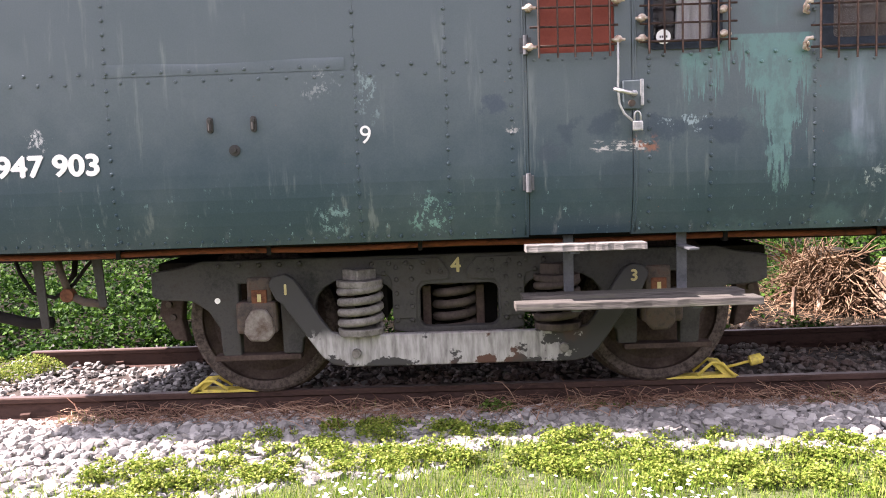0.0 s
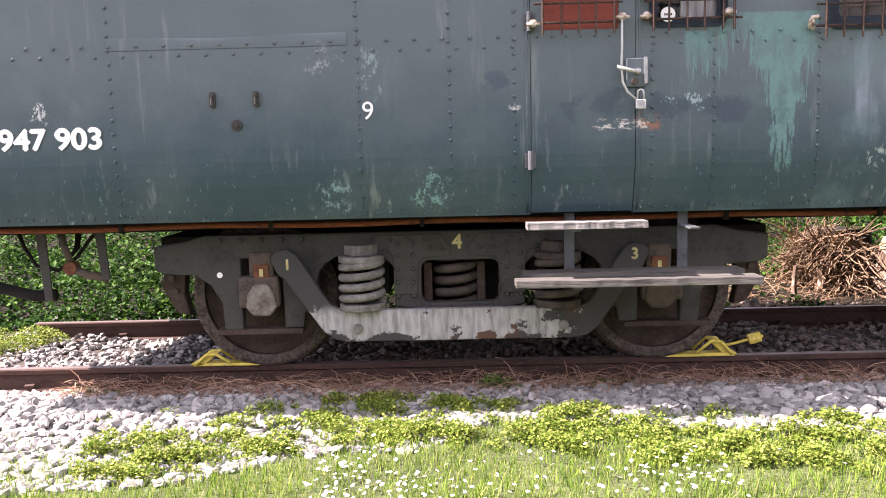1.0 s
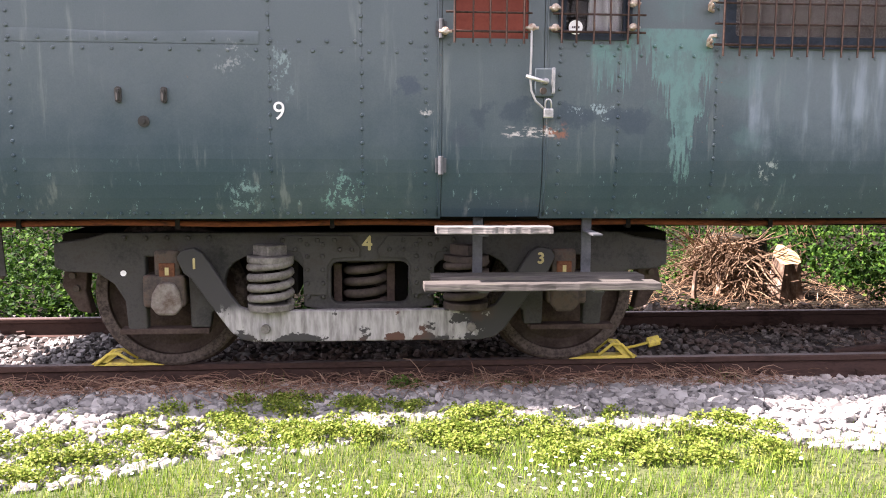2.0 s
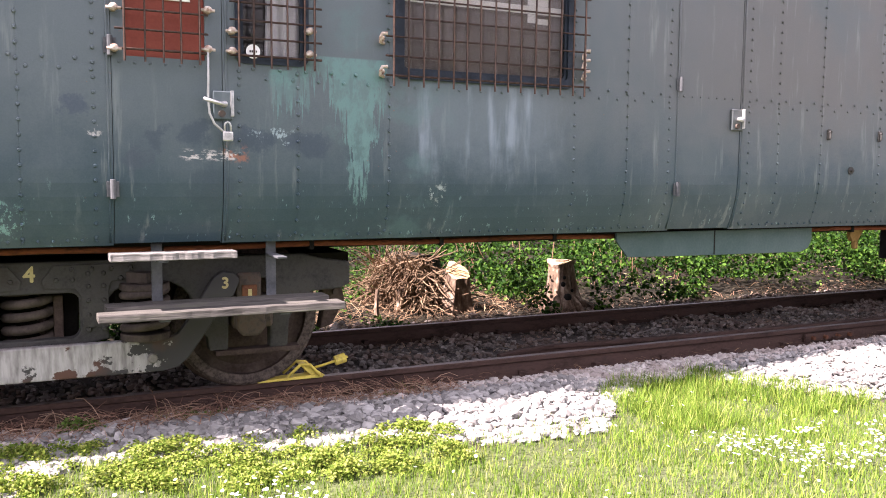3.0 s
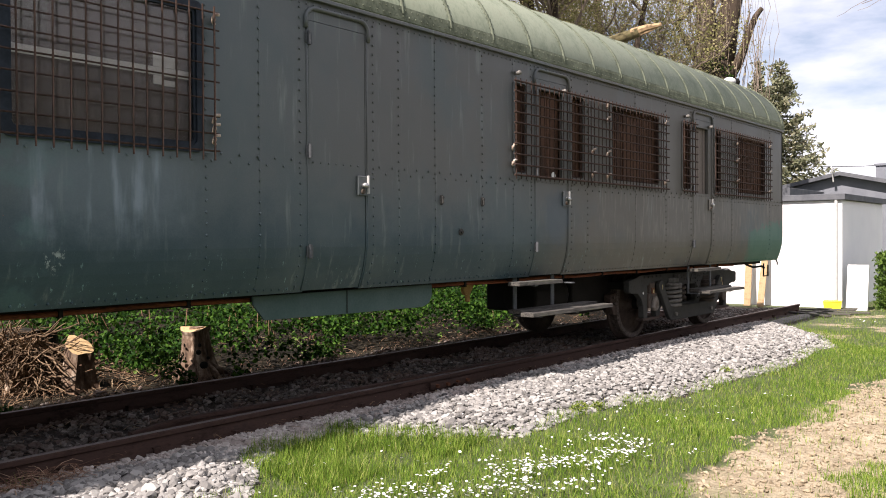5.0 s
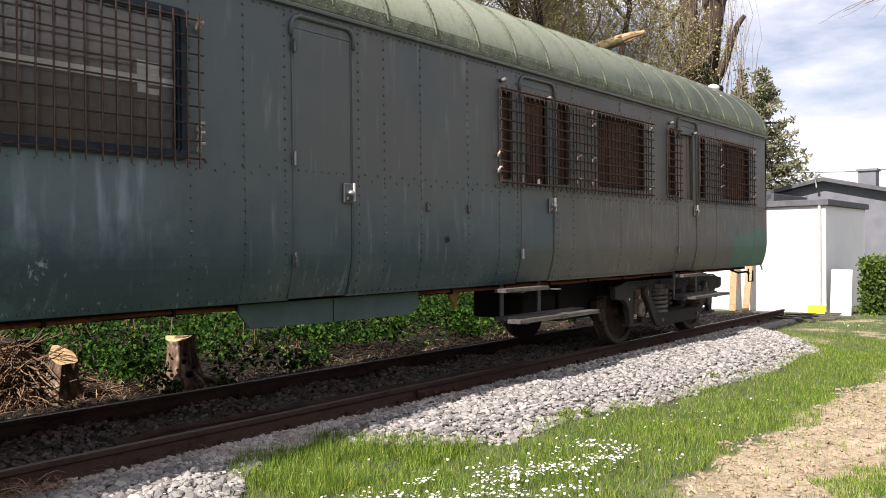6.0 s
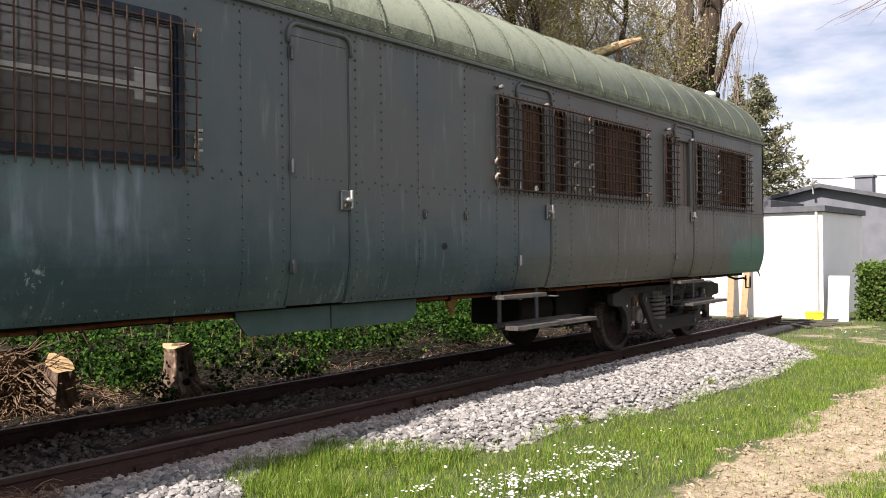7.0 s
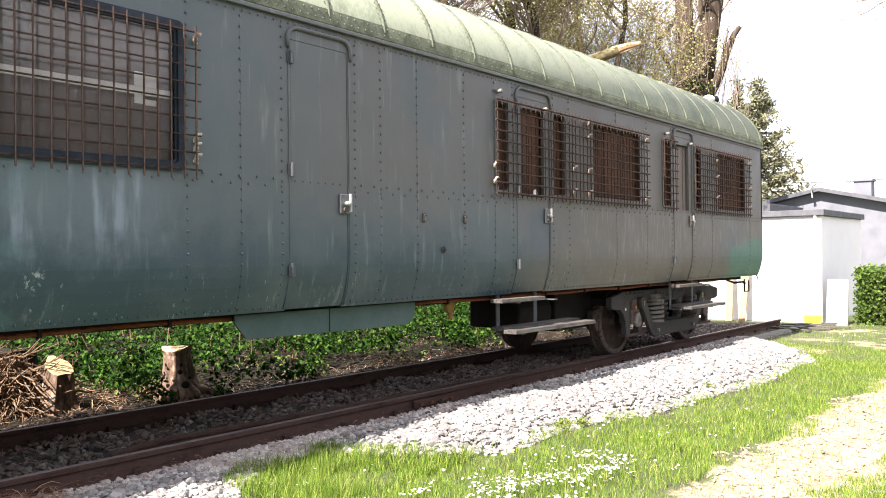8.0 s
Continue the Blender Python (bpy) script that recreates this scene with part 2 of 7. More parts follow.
M_HANGER = simple("hanger_grey", (0.05, 0.055, 0.06), (0.10, 0.105, 0.11), 8, 0.6)
M_YELLOW = simple("yellow_paint", (0.48, 0.36, 0.05), (0.66, 0.54, 0.11), 14, 0.6, c=(0.40, 0.30, 0.10))
M_CHROME = simple("worn_steel", (0.38, 0.38, 0.37), (0.58, 0.58, 0.57), 30, 0.35, 0.8)
M_WHITE = simple("white_paint", (0.70, 0.70, 0.68), (0.80, 0.80, 0.78), 20, 0.6)
M_CABLE = simple("grey_cable", (0.36, 0.36, 0.35), (0.48, 0.48, 0.46), 20, 0.5)
M_NUM = simple("pale_number", (0.34, 0.29, 0.13), (0.46, 0.40, 0.20), 20, 0.7)
M_REDPANEL = simple("red_panel", (0.150, 0.034, 0.022), (0.205, 0.050, 0.032), 3, 0.55)
M_FRAME = simple("window_blue", (0.012, 0.017, 0.024), (0.026, 0.036, 0.050), 10, 0.5)
M_CERAMIC = simple("cream_clamp", (0.15, 0.06, 0.032), (0.40, 0.33, 0.27), 45, 0.6, c=(0.56, 0.52, 0.47))
M_DARKIN = simple("interior_dark", (0.03, 0.024, 0.02), (0.07, 0.055, 0.045), 2, 0.8)
M_BLIND = simple("window_blind", (0.115, 0.098, 0.087), (0.185, 0.158, 0.140), 2, 0.8, stretch=(1, 1, 0.5))
M_SHUTTER = simple("brown_shutter", (0.026, 0.017, 0.013), (0.105, 0.052, 0.031), 2.6, 0.7, stretch=(2, 1, 0.7), c=(0.060, 0.036, 0.026))


def beam_material():
    """White paint flaking off rusty, dark steel, in the middle of the equaliser."""
    k = Mat("flaking_white")
    x, y, z = k.xyz()
    n = k.noise(9, 6, 0.65, (0.8, 1, 1))
    fx = k.math("ADD", k.math("ABSOLUTE", k.math("ADD", x, 0.15), 0), k.math("MULTIPLY", k.math("SUBTRACT", k.noise(6, 5, 0.7), 0.5), 0.6))
    keep = k.math("ADD", n, k.math("ADD", k.math("MULTIPLY", k.step(fx, 0.85, 0.60), 0.27), k.math("MULTIPLY", k.step(z, 0.425, 0.375), -0.13)))
    col = k.mix(k.math("MULTIPLY", k.step(k.noise(3, 4), 0.45, 0.6), k.math("MULTIPLY", k.step(fx, 1.0, 0.8), k.step(x, -0.75, -0.6))), (0.040, 0.040, 0.039), (0.085, 0.045, 0.032))
    col = k.mix(k.math("MULTIPLY", k.step(keep, 0.62, 0.66), k.step(z, 0.60, 0.52)), col, k.ramp(k.noise(30, 4, 0.6, (1, 1, 0.2)), [(0.3, (0.14, 0.136, 0.130)), (0.62, (0.34, 0.335, 0.325))]))
    return k.done(col, 0.75, 0, n, 0.4, 0.006, spec=0.25)


M_BEAM = beam_material()


def glass_material(name, tint, rough=0.02):
    k = Mat(name)
    k.b.inputs["Transmission Weight"].default_value = 1.0
    k.b.inputs["IOR"].default_value = 1.45
    return k.done(tint, rough, spec=0.25)


M_GLASS = glass_material("window_glass", (0.80, 0.78, 0.75), 0.12)


def stone_material(name, stops, rough=0.9, rust=0.0):
    k = Mat(name)
    r = k.math("ADD", k.math("MULTIPLY", k.island(), 0.8), k.math("MULTIPLY", k.object_random(), 0.2))
    col = k.ramp(r, stops)
    n = k.noise(35, 4, 0.6)
    col = k.mix(k.math("MULTIPLY", k.step(n, 0.5, 0.7), 0.35), col, (0.33, 0.30, 0.26))
    if rust:
        col = k.mix(k.math("MULTIPLY", k.step(k.noise(2.5, 4), 0.42, 0.6), rust), col, (0.145, 0.088, 0.066))
    return k.done(col, rough, 0, n, 0.5, 0.004, spec=0.2)


M_STONE = stone_material("white_ballast", [(0.0, (0.075, 0.072, 0.070)), (0.3, (0.17, 0.165, 0.157)), (0.7, (0.285, 0.276, 0.260)), (1.0, (0.40, 0.388, 0.365))])
# dusty brown, and lightened to lift the strip in the carriage's shade
M_STONEB = stone_material("dusty_ballast", [(0.0, (0.30, 0.27, 0.245)), (0.5, (0.47, 0.43, 0.395)), (1.0, (0.60, 0.56, 0.52))], rust=0.35)
# darker than the other ballast: the carriage's shade is put into its colour
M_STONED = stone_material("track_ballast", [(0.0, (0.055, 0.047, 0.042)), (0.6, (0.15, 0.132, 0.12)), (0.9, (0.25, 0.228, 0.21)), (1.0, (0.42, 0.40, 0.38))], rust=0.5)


def leaf_material(name, stops, trans=0.35, rough=0.55, spec=0.12):
    k = Mat(name)
    col = k.ramp(k.island(), stops)
    k.done(col, rough, 0, spec=spec)
    tr = k.n.new("ShaderNodeBsdfTranslucent")
    k.l.new(col, tr.inputs["Color"])
    mixer = k.n.new("ShaderNodeMixShader")
    mixer.inputs[0].default_value = trans
    k.l.new(k.b.outputs[0], mixer.inputs[1])
    k.l.new(tr.outputs[0], mixer.inputs[2])
    k.l.new(mixer.outputs[0], k.n["Material Output"].inputs["Surface"])
    return k.m


M_GRASS = leaf_material("grass_blades", [(0.0, (0.045, 0.100, 0.010)), (0.45, (0.135, 0.235, 0.028)), (0.85, (0.25, 0.335, 0.055)), (1.0, (0.40, 0.385, 0.14))])
M_WEED = leaf_material("weed_leaves", [(0.0, (0.065, 0.120, 0.012)), (0.6, (0.19, 0.255, 0.040)), (1.0, (0.37, 0.39, 0.10))])
M_IVY = leaf_material("ivy_leaves", [(0.0, (0.005, 0.018, 0.003)), (0.5, (0.017, 0.053, 0.007)), (1.0, (0.066, 0.138, 0.018))], 0.22, 0.55, 0.07)
M_SPRINGLEAF = leaf_material("spring_leaves", [(0.0, (0.19, 0.20, 0.07)), (0.5, (0.30, 0.285, 0.12)), (1.0, (0.40, 0.34, 0.20))], 0.4)
M_NEEDLE = leaf_material("conifer_needles", [(0.0, (0.10, 0.115, 0.065)), (0.6, (0.21, 0.215, 0.13)), (1.0, (0.36, 0.34, 0.23))], 0.3)
M_HEDGE = leaf_material("hedge_leaves", [(0.0, (0.045, 0.09, 0.016)), (1.0, (0.13, 0.20, 0.04))], 0.3)
M_DRY = leaf_material("dry_stalks", [(0.0, (0.17, 0.10, 0.06)), (0.6, (0.28, 0.18, 0.11)), (1.0, (0.42, 0.32, 0.20))], 0.1, 0.9)
M_LITTER = leaf_material("brown_litter", [(0.0, (0.12, 0.066, 0.045)), (0.6, (0.26, 0.15, 0.103)), (1.0, (0.44, 0.31, 0.21))], 0.1, 0.9)
M_PETAL = leaf_material("white_petals", [(0.0, (0.75, 0.75, 0.74)), (1.0, (0.85, 0.84, 0.85))], 0.2)
M_BARK = simple("bark", (0.028, 0.021, 0.016), (0.090, 0.068, 0.050), 6, 0.95, fine=25, strength=1.0, dist=0.03, stretch=(1, 1, 0.25))
M_TWIG = simple("twigs", (0.13, 0.10, 0.08), (0.27, 0.22, 0.175), 4, 0.9)


def soil_material():
    """Grass soil with a bare sandy strip worn through it."""
    k = Mat("grass_soil")
    x, y, z = k.xyz()
    n, grain = k.noise(3, 5, 0.6), k.noise(28, 4, 0.6)
    soil = k.ramp(k.math("ADD", k.math("MULTIPLY", n, 0.6), k.math("MULTIPLY", grain, 0.4)), [(0.35, (0.032, 0.040, 0.014)), (0.6, (0.075, 0.095, 0.028))])
    sand = k.ramp(k.math("ADD", k.math("MULTIPLY", n, 0.5), k.math("MULTIPLY", grain, 0.5)), [(0.33, (0.12, 0.092, 0.056)), (0.46, (0.25, 0.20, 0.13)), (0.56, (0.335, 0.277, 0.19)), (0.68, (0.42, 0.36, 0.26))])
    wy = k.math("ADD", y, k.math("MULTIPLY", k.math("SUBTRACT", k.noise(2.4, 6, 0.7), 0.5), 1.0))
    strip = k.math("MULTIPLY", k.math("MULTIPLY", k.step(wy, -4.95, -4.8), k.step(wy, -3.80, -3.95)), k.math("MULTIPLY", k.step(x, 5.2, 6.2), k.step(x, 22, 20)))
    spot = k.math("MULTIPLY", k.step(k.noise(1.1, 5, 0.65), 0.52, 0.58), k.math("MULTIPLY", k.step(x, 13.5, 14.5), k.step(y, -1.6, -2.0)))
    col = k.mix(k.math("MAXIMUM", strip, spot), soil, sand)
    return k.done(col, 0.95, 0, grain, 0.9, 0.03)


M_SOIL = soil_material()
M_CLOD = simple("dry_earth", (0.19, 0.148, 0.098), (0.36, 0.30, 0.21), 14, 0.95)
# bed under the track, darkened likewise for the shade below the carriage
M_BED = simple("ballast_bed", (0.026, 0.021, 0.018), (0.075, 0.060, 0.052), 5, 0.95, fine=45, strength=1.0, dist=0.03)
M_BEDPALE = simple("limestone_grit", (0.09, 0.085, 0.078), (0.22, 0.21, 0.195), 16, 0.95, fine=60, strength=1.0, dist=0.02)
# humus taken near black, so it also holds the shade between leaves
M_HUMUS_SHADE = simple("humus_with_shade", (0.007, 0.006, 0.004), (0.026, 0.021, 0.013), 3, 0.95, fine=30, strength=0.8, dist=0.02)
M_RENDER = simple("white_render", (0.76, 0.76, 0.77), (0.82, 0.82, 0.82), 1.5, 0.85)
M_GREYWALL = simple("grey_cladding", (0.13, 0.14, 0.16), (0.18, 0.19, 0.21), 2, 0.8)
M_SLATE = simple("slate_roof", (0.07, 0.075, 0.085), (0.12, 0.125, 0.135), 5, 0.7)
M_CUT = simple("cut_wood", (0.22, 0.14, 0.075), (0.40, 0.28, 0.16), 10, 0.85, c=(0.30, 0.19, 0.10))
M_FACE = simple("sawn_face", (0.27, 0.16, 0.075), (0.48, 0.34, 0.18), 14, 0.8, c=(0.36, 0.24, 0.12))
M_ROOT = simple("dry_root", (0.080, 0.048, 0.030), (0.27, 0.19, 0.12), 6, 0.9)
M_STUMP = simple("stump_bark", (0.020, 0.014, 0.011), (0.17, 0.115, 0.080), 11, 0.95, fine=30, strength=1.0, dist=0.02, c=(0.42, 0.34, 0.26), stretch=(1, 1, 0.5))
M_SLEEPER = simple("old_sleeper", (0.09, 0.07, 0.055), (0.26, 0.20, 0.15), 6, 0.95, strength=0.8, dist=0.015, stretch=(1.5, 0.15, 1.5))
M_PLASTIC = simple("yellow_plastic", (0.72, 0.60, 0.03), (0.80, 0.68, 0.06), 8, 0.4)
M_STICK = simple("white_sticker", (0.78, 0.78, 0.76), (0.84, 0.84, 0.82), 20, 0.4)


# ---------------------------------------------------------------- mesh helpers
def mesh_from(bm, name, mat, smooth=False):
    me = bpy.data.meshes.new(name)
    bmesh.ops.recalc_face_normals(bm, faces=bm.faces)
    bm.to_mesh(me)
    bm.free()
    for mm in (mat if isinstance(mat, (list, tuple)) else [mat]):
        me.materials.append(mm)
    if smooth:
        for p in me.polygons:
            p.use_smooth = True
    return me


def part(name, bm, mat, parent=None, label="", bevel=0.0, smooth=False):
    """One mesh object out of a bmesh, under a thing or a part."""
    ob = new(name, mesh_from(bm, name, mat, smooth))
    if parent is not None:
        ob.parent = parent
        ob.matrix_parent_inverse = Matrix.Identity(4)
    if label:
        ob["label"] = label
    if bevel:
        bv = ob.modifiers.new("bevel", "BEVEL")
        bv.width, bv.segments, bv.limit_method, bv.angle_limit = bevel, 2, "ANGLE", radians(40)
    return ob


def same_mesh(name, me, parent, m=None):
    """Another object on the same mesh."""
    ob = new(name, me)
    ob.parent = parent
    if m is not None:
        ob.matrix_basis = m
    return ob


def box(bm, x0, y0, z0, x1, y1, z1):
    r = bmesh.ops.create_cube(bm, size=1.0, matrix=Matrix.Translation(((x0 + x1) / 2, (y0 + y1) / 2, (z0 + z1) / 2)) @ Matrix.Diagonal((x1 - x0, y1 - y0, z1 - z0, 1)))
    return r["verts"]


def rod(bm, a, b, r, n=8, r2=None):
    a, b = Vector(a), Vector(b)
    d = b - a
    q = d.to_track_quat("Z", "Y").to_matrix().to_4x4()
    bmesh.ops.create_cone(bm, cap_ends=True, segments=n, radius1=r, radius2=r if r2 is None else r2, depth=d.length, matrix=Matrix.Translation((a + b) / 2) @ q)


def tube(bm, pts, r, n=6, taper=1.0):
    """A round tube along a line of points."""
    pts = [Vector(p) for p in pts]
    rings = []
    for i, p in enumerate(pts):
        d = (pts[min(i + 1, len(pts) - 1)] - pts[max(i - 1, 0)]).normalized()
        u = d.orthogonal().normalized() if i == 0 else (u - d * u.dot(d)).normalized()
        v = d.cross(u)
        rr = r * (1 + (taper - 1) * i / max(1, len(pts) - 1))
        rings.append([bm.verts.new(p + (u * math.cos(k * math.tau / n) + v * math.sin(k * math.tau / n)) * rr) for k in range(n)])
    for a, b in zip(rings, rings[1:]):
        for k in range(n):
            bm.faces.new((a[k], a[(k + 1) % n], b[(k + 1) % n], b[k]))
    bm.faces.new(rings[0][::-1])
    bm.faces.new(rings[-1])


def plate(bm, outer, holes, y0, y1):
    """A plate in the x-z plane with holes, between two depths."""
    edges = []
    for loop in (outer, *holes):
        vs = [bm.verts.new((px, y0, pz)) for px, pz in loop]
        edges += [bm.edges.new((vs[i], vs[(i + 1) % len(vs)])) for i in range(len(vs))]
    fs = [g for g in bmesh.ops.triangle_fill(bm, edges=edges, use_beauty=True)["geom"] if isinstance(g, bmesh.types.BMFace)]
    ex = bmesh.ops.extrude_face_region(bm, geom=fs)
    for v in [g for g in ex["geom"] if isinstance(g, bmesh.types.BMVert)]:
        v.co.y = y1


def arc(cx, cz, rx, rz, a0, a1, n=8):
    return [(cx + rx * math.cos(radians(a0 + (a1 - a0) * i / n)), cz + rz * math.sin(radians(a0 + (a1 - a0) * i / n))) for i in range(n + 1)]


def rounded(x0, z0, x1, z1, r, n=4):
    return (arc(x1 - r, z1 - r, r, r, 0, 90, n) + arc(x0 + r, z1 - r, r, r, 90, 180, n) + arc(x0 + r, z0 + r, r, r, 180, 270, n) + arc(x1 - r, z0 + r, r, r, 270, 360, n))


def dome(bm, p, r, axis=(0, -1, 0), n=6):
    """A rivet head."""
    p, ax = Vector(p), Vector(axis).normalized()
    u = ax.orthogonal().normalized()
    v = ax.cross(u)
    ra = [bm.verts.new(p + (u * math.cos(k * math.tau / n) + v * math.sin(k * math.tau / n)) * r) for k in range(n)]
    rb = [bm.verts.new(p + ax * r * 0.75 + (u * math.cos(k * math.tau / n) + v * math.sin(k * math.tau / n)) * r * 0.6) for k in range(n)]
    for k in range(n):
        bm.faces.new((ra[k], ra[(k + 1) % n], rb[(k + 1) % n], rb[k]))
    bm.faces.new(rb)


def scatter(name, tv, tf, P, R, S, mat, parent=None, kind="stuff", label="", category=""):
    """Many small copies of one template joined into one mesh. P: places, R: turns, S: sizes (one or three numbers each)."""
    tv, P = np.asarray(tv, float), np.asarray(P, float)
    S = np.asarray(S, float)
    S = S[:, None] if S.ndim == 1 else S
    m, nv = len(P), len(tv)
    V = np.einsum("mij,mnj->mni", R, tv[None] * S[:, None, :]) + P[:, None]
    me = bpy.data.meshes.new(name)
    sizes = np.array([len(f) for f in tf])
    flat = np.concatenate([np.array(f) for f in tf])
    loops = (flat[None] + (np.arange(m) * nv)[:, None]).ravel()
    starts = np.concatenate([[0], np.cumsum(np.tile(sizes, m))[:-1]])
    me.vertices.add(m * nv)
    me.vertices.foreach_set("co", V.ravel())
    me.loops.add(len(loops))
    me.loops.foreach_set("vertex_index", loops.astype(np.int32))
    me.polygons.add(len(starts))
    me.polygons.foreach_set("loop_start", starts.astype(np.int32))
    me.update(calc_edges=True)
    me.validate()
    me.shade_flat()
    me.materials.append(mat)
    ob = new(name, me)
    if parent is not None:
        ob.parent = parent
    return tagged(ob, label, category, "", kind)


rng = np.random.default_rng(7)


def turns(m, tilt=None, full=False):
    """Random turns: about z with a tilt away from upright (degrees), or any."""
    a = rng.uniform(0, math.tau, m)
    if full:
        q = rng.normal(size=(m, 4))
        q /= np.linalg.norm(q, axis=1)[:, None]
        w, x, y, z = q.T
        return np.stack([np.stack([1 - 2 * (y * y + z * z), 2 * (x * y - z * w), 2 * (x * z + y * w)], 1),
                         np.stack([2 * (x * y + z * w), 1 - 2 * (x * x + z * z), 2 * (y * z - x * w)], 1),
                         np.stack([2 * (x * z - y * w), 2 * (y * z + x * w), 1 - 2 * (x * x + y * y)], 1)], 1)
    b = np.radians(rng.uniform(0, tilt or 0, m)) if np.isscalar(tilt) or tilt is None else np.radians(tilt)
    c = rng.uniform(0, math.tau, m)
    ca, sa, cb, sb = np.cos(a), np.sin(a), np.cos(b), np.sin(b)
    Z, O = np.zeros(m), np.ones(m)
    Rz = np.stack([np.stack([ca, -sa, Z], 1), np.stack([sa, ca, Z], 1), np.stack([Z, Z, O], 1)], 1)
    Rx = np.stack([np.stack([O, Z, Z], 1), np.stack([Z, cb, -sb], 1), np.stack([Z, sb, cb], 1)], 1)
    cc, sc = np.cos(c), np.sin(c)
    Rc = np.stack([np.stack([cc, -sc, Z], 1), np.stack([sc, cc, Z], 1), np.stack([Z, Z, O], 1)], 1)
    return Rc @ Rx @ Rz


def ease(t):
    t = np.clip(t, 0, 1)
    return t * t * (3 - 2 * t)


EDGE_X = [-6, -1.3, -0.5, -0.1, 0.3, 0.8, 1.4, 2.0, 2.7, 3.2, 3.8, 4.3, 4.7, 5.2, 5.6, 6.1, 7.4, 8.8, 10.3, 13.2, 14.2, 15.0]
EDGE_Y = [-1.9, -1.75, -1.6, -1.3, -1.2, -1.32, -1.45, -1.6, -1.7, -2.0, -2.05, -1.5, -1.25, -1.15, -1.75, -2.35, -2.35, -2.65, -2.85, -2.7, -2.2, -1.4]


def gravel_edge(x):
    """Where the pale gravel gives way to grass."""
    return np.interp(x, EDGE_X, EDGE_Y)


def ground_height(x, y):
    x, y = np.asarray(x, float), np.asarray(y, float)
    h = 0.03 * np.sin(x * 1.7 + y) * np.sin(y * 2.1 - x * 0.6) * ease((-y - 1.8) / 1.0)
    clod = np.sin(x * 13 + 2 * np.sin(y * 9)) * np.sin(y * 15 + 1.7 * np.sin(x * 7))
    h = h + 0.014 * clod * ease((-y - 3.7) / 0.3) * ease((y + 5.4) / 0.4) * ease((x - 5.0) / 0.8) * ease((20 - x) / 3)
    h = h - 0.05 * ease((gravel_edge(x) - y) / 0.5) * ease((16 - x) / 3)
    h = h + 0.10 * ease((y - 1.3) / 0.8) + 1.0 * ease((y - 2.6) / 7.0)
    h = h + 0.05 * np.sin(x * 2.3 + 1) * np.sin(y * 1.9) * ease((y - 1.5) / 1.5)
    return h


# ---------------------------------------------------------------- ground
def graded(parts):
    out = []
    for a, b, n in parts:
        out += list(np.linspace(a, b, n, endpoint=False))
    return np.array(out + [parts[-1][1]])


gx = graded([(-900, -60, 8), (-60, -6, 14), (-6, 5, 60), (5, 12, 130), (12, 20, 50), (20, 80, 24), (80, 900, 10)])
gy = graded([(-900, -40, 8), (-40, -7, 12), (-7, -5.4, 10), (-5.4, -3.6, 36), (-3.6, 4, 60), (4, 14, 24), (14, 60, 14), (60, 900, 8)])
GX, GY = np.meshgrid(gx, gy, indexing="ij")
GZ = ground_height(GX, GY)
bm = bmesh.new()
gv = [[bm.verts.new((GX[i, j], GY[i, j], GZ[i, j])) for j in range(len(gy))] for i in range(len(gx))]
for i in range(len(gx) - 1):
    for j in range(len(gy) - 1):
        f = bm.faces.new((gv[i][j], gv[i + 1][j], gv[i + 1][j + 1], gv[i][j + 1]))
        cx, cy = (gx[i] + gx[i + 1]) / 2, (gy[j] + gy[j + 1]) / 2
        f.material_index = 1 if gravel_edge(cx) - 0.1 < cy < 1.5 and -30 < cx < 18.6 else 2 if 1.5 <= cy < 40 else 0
ground = part("ground", bm, [M_SOIL, M_BED, M_HUMUS_SHADE], smooth=True)
tagged(ground, "level ground of grass, gravel bed and bare sandy earth", "ground", "", "structure")


# ---------------------------------------------------------------- track
def rail(name, x0, x1, y, label):
    prof = [(-0.062, 0), (0.062, 0), (0.062, 0.010), (0.012, 0.026), (0.009, 0.105), (0.033, 0.116), (0.035, 0.142), (0.028, 0.15),
            (-0.028, 0.15), (-0.035, 0.142), (-0.033, 0.116), (-0.009, 0.105), (-0.012, 0.026), (-0.062, 0.010)]
    bm = bmesh.new()
    a = [bm.verts.new((x0, y + u, w)) for u, w in prof]
    b = [bm.verts.new((x1, y + u, w)) for u, w in prof]
    for k in range(len(prof)):
        f = bm.faces.new((a[k], a[(k + 1) % len(prof)], b[(k + 1) % len(prof)], b[k]))
        f.material_index = 1 if k in (7,) else 0
    bm.faces.new(a)
    bm.faces.new(b)
    return tagged(part(name, bm, [M_RAIL, M_RAILTOP]), label, "rail")


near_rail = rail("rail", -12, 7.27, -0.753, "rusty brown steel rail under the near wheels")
near_rail_b = rail("rail", 7.275, 18.25, -0.753, "rusty brown steel rail bolted on at a joint")
far_rail = rail("rail", -2.65, 18.25, 0.753, "rusty brown steel rail, sawn off at its end")

bm = bmesh.new()
box(bm, 6.96, -0.753 - 0.05, 0.03, 7.58, -0.753 - 0.018, 0.10)
fishplate = tagged(part("fishplate", bm, M_RAIL, bevel=0.006), "rusty fishplate bolted over the rail joint", "fishplate")
for k in range(4):
    bm = bmesh.new()
    rod(bm, (7.04 + 0.155 * k, -0.80, 0.065), (7.04 + 0.155 * k, -0.835, 0.065), 0.018, 6)
    part("bolt", bm, M_RUST, fishplate)

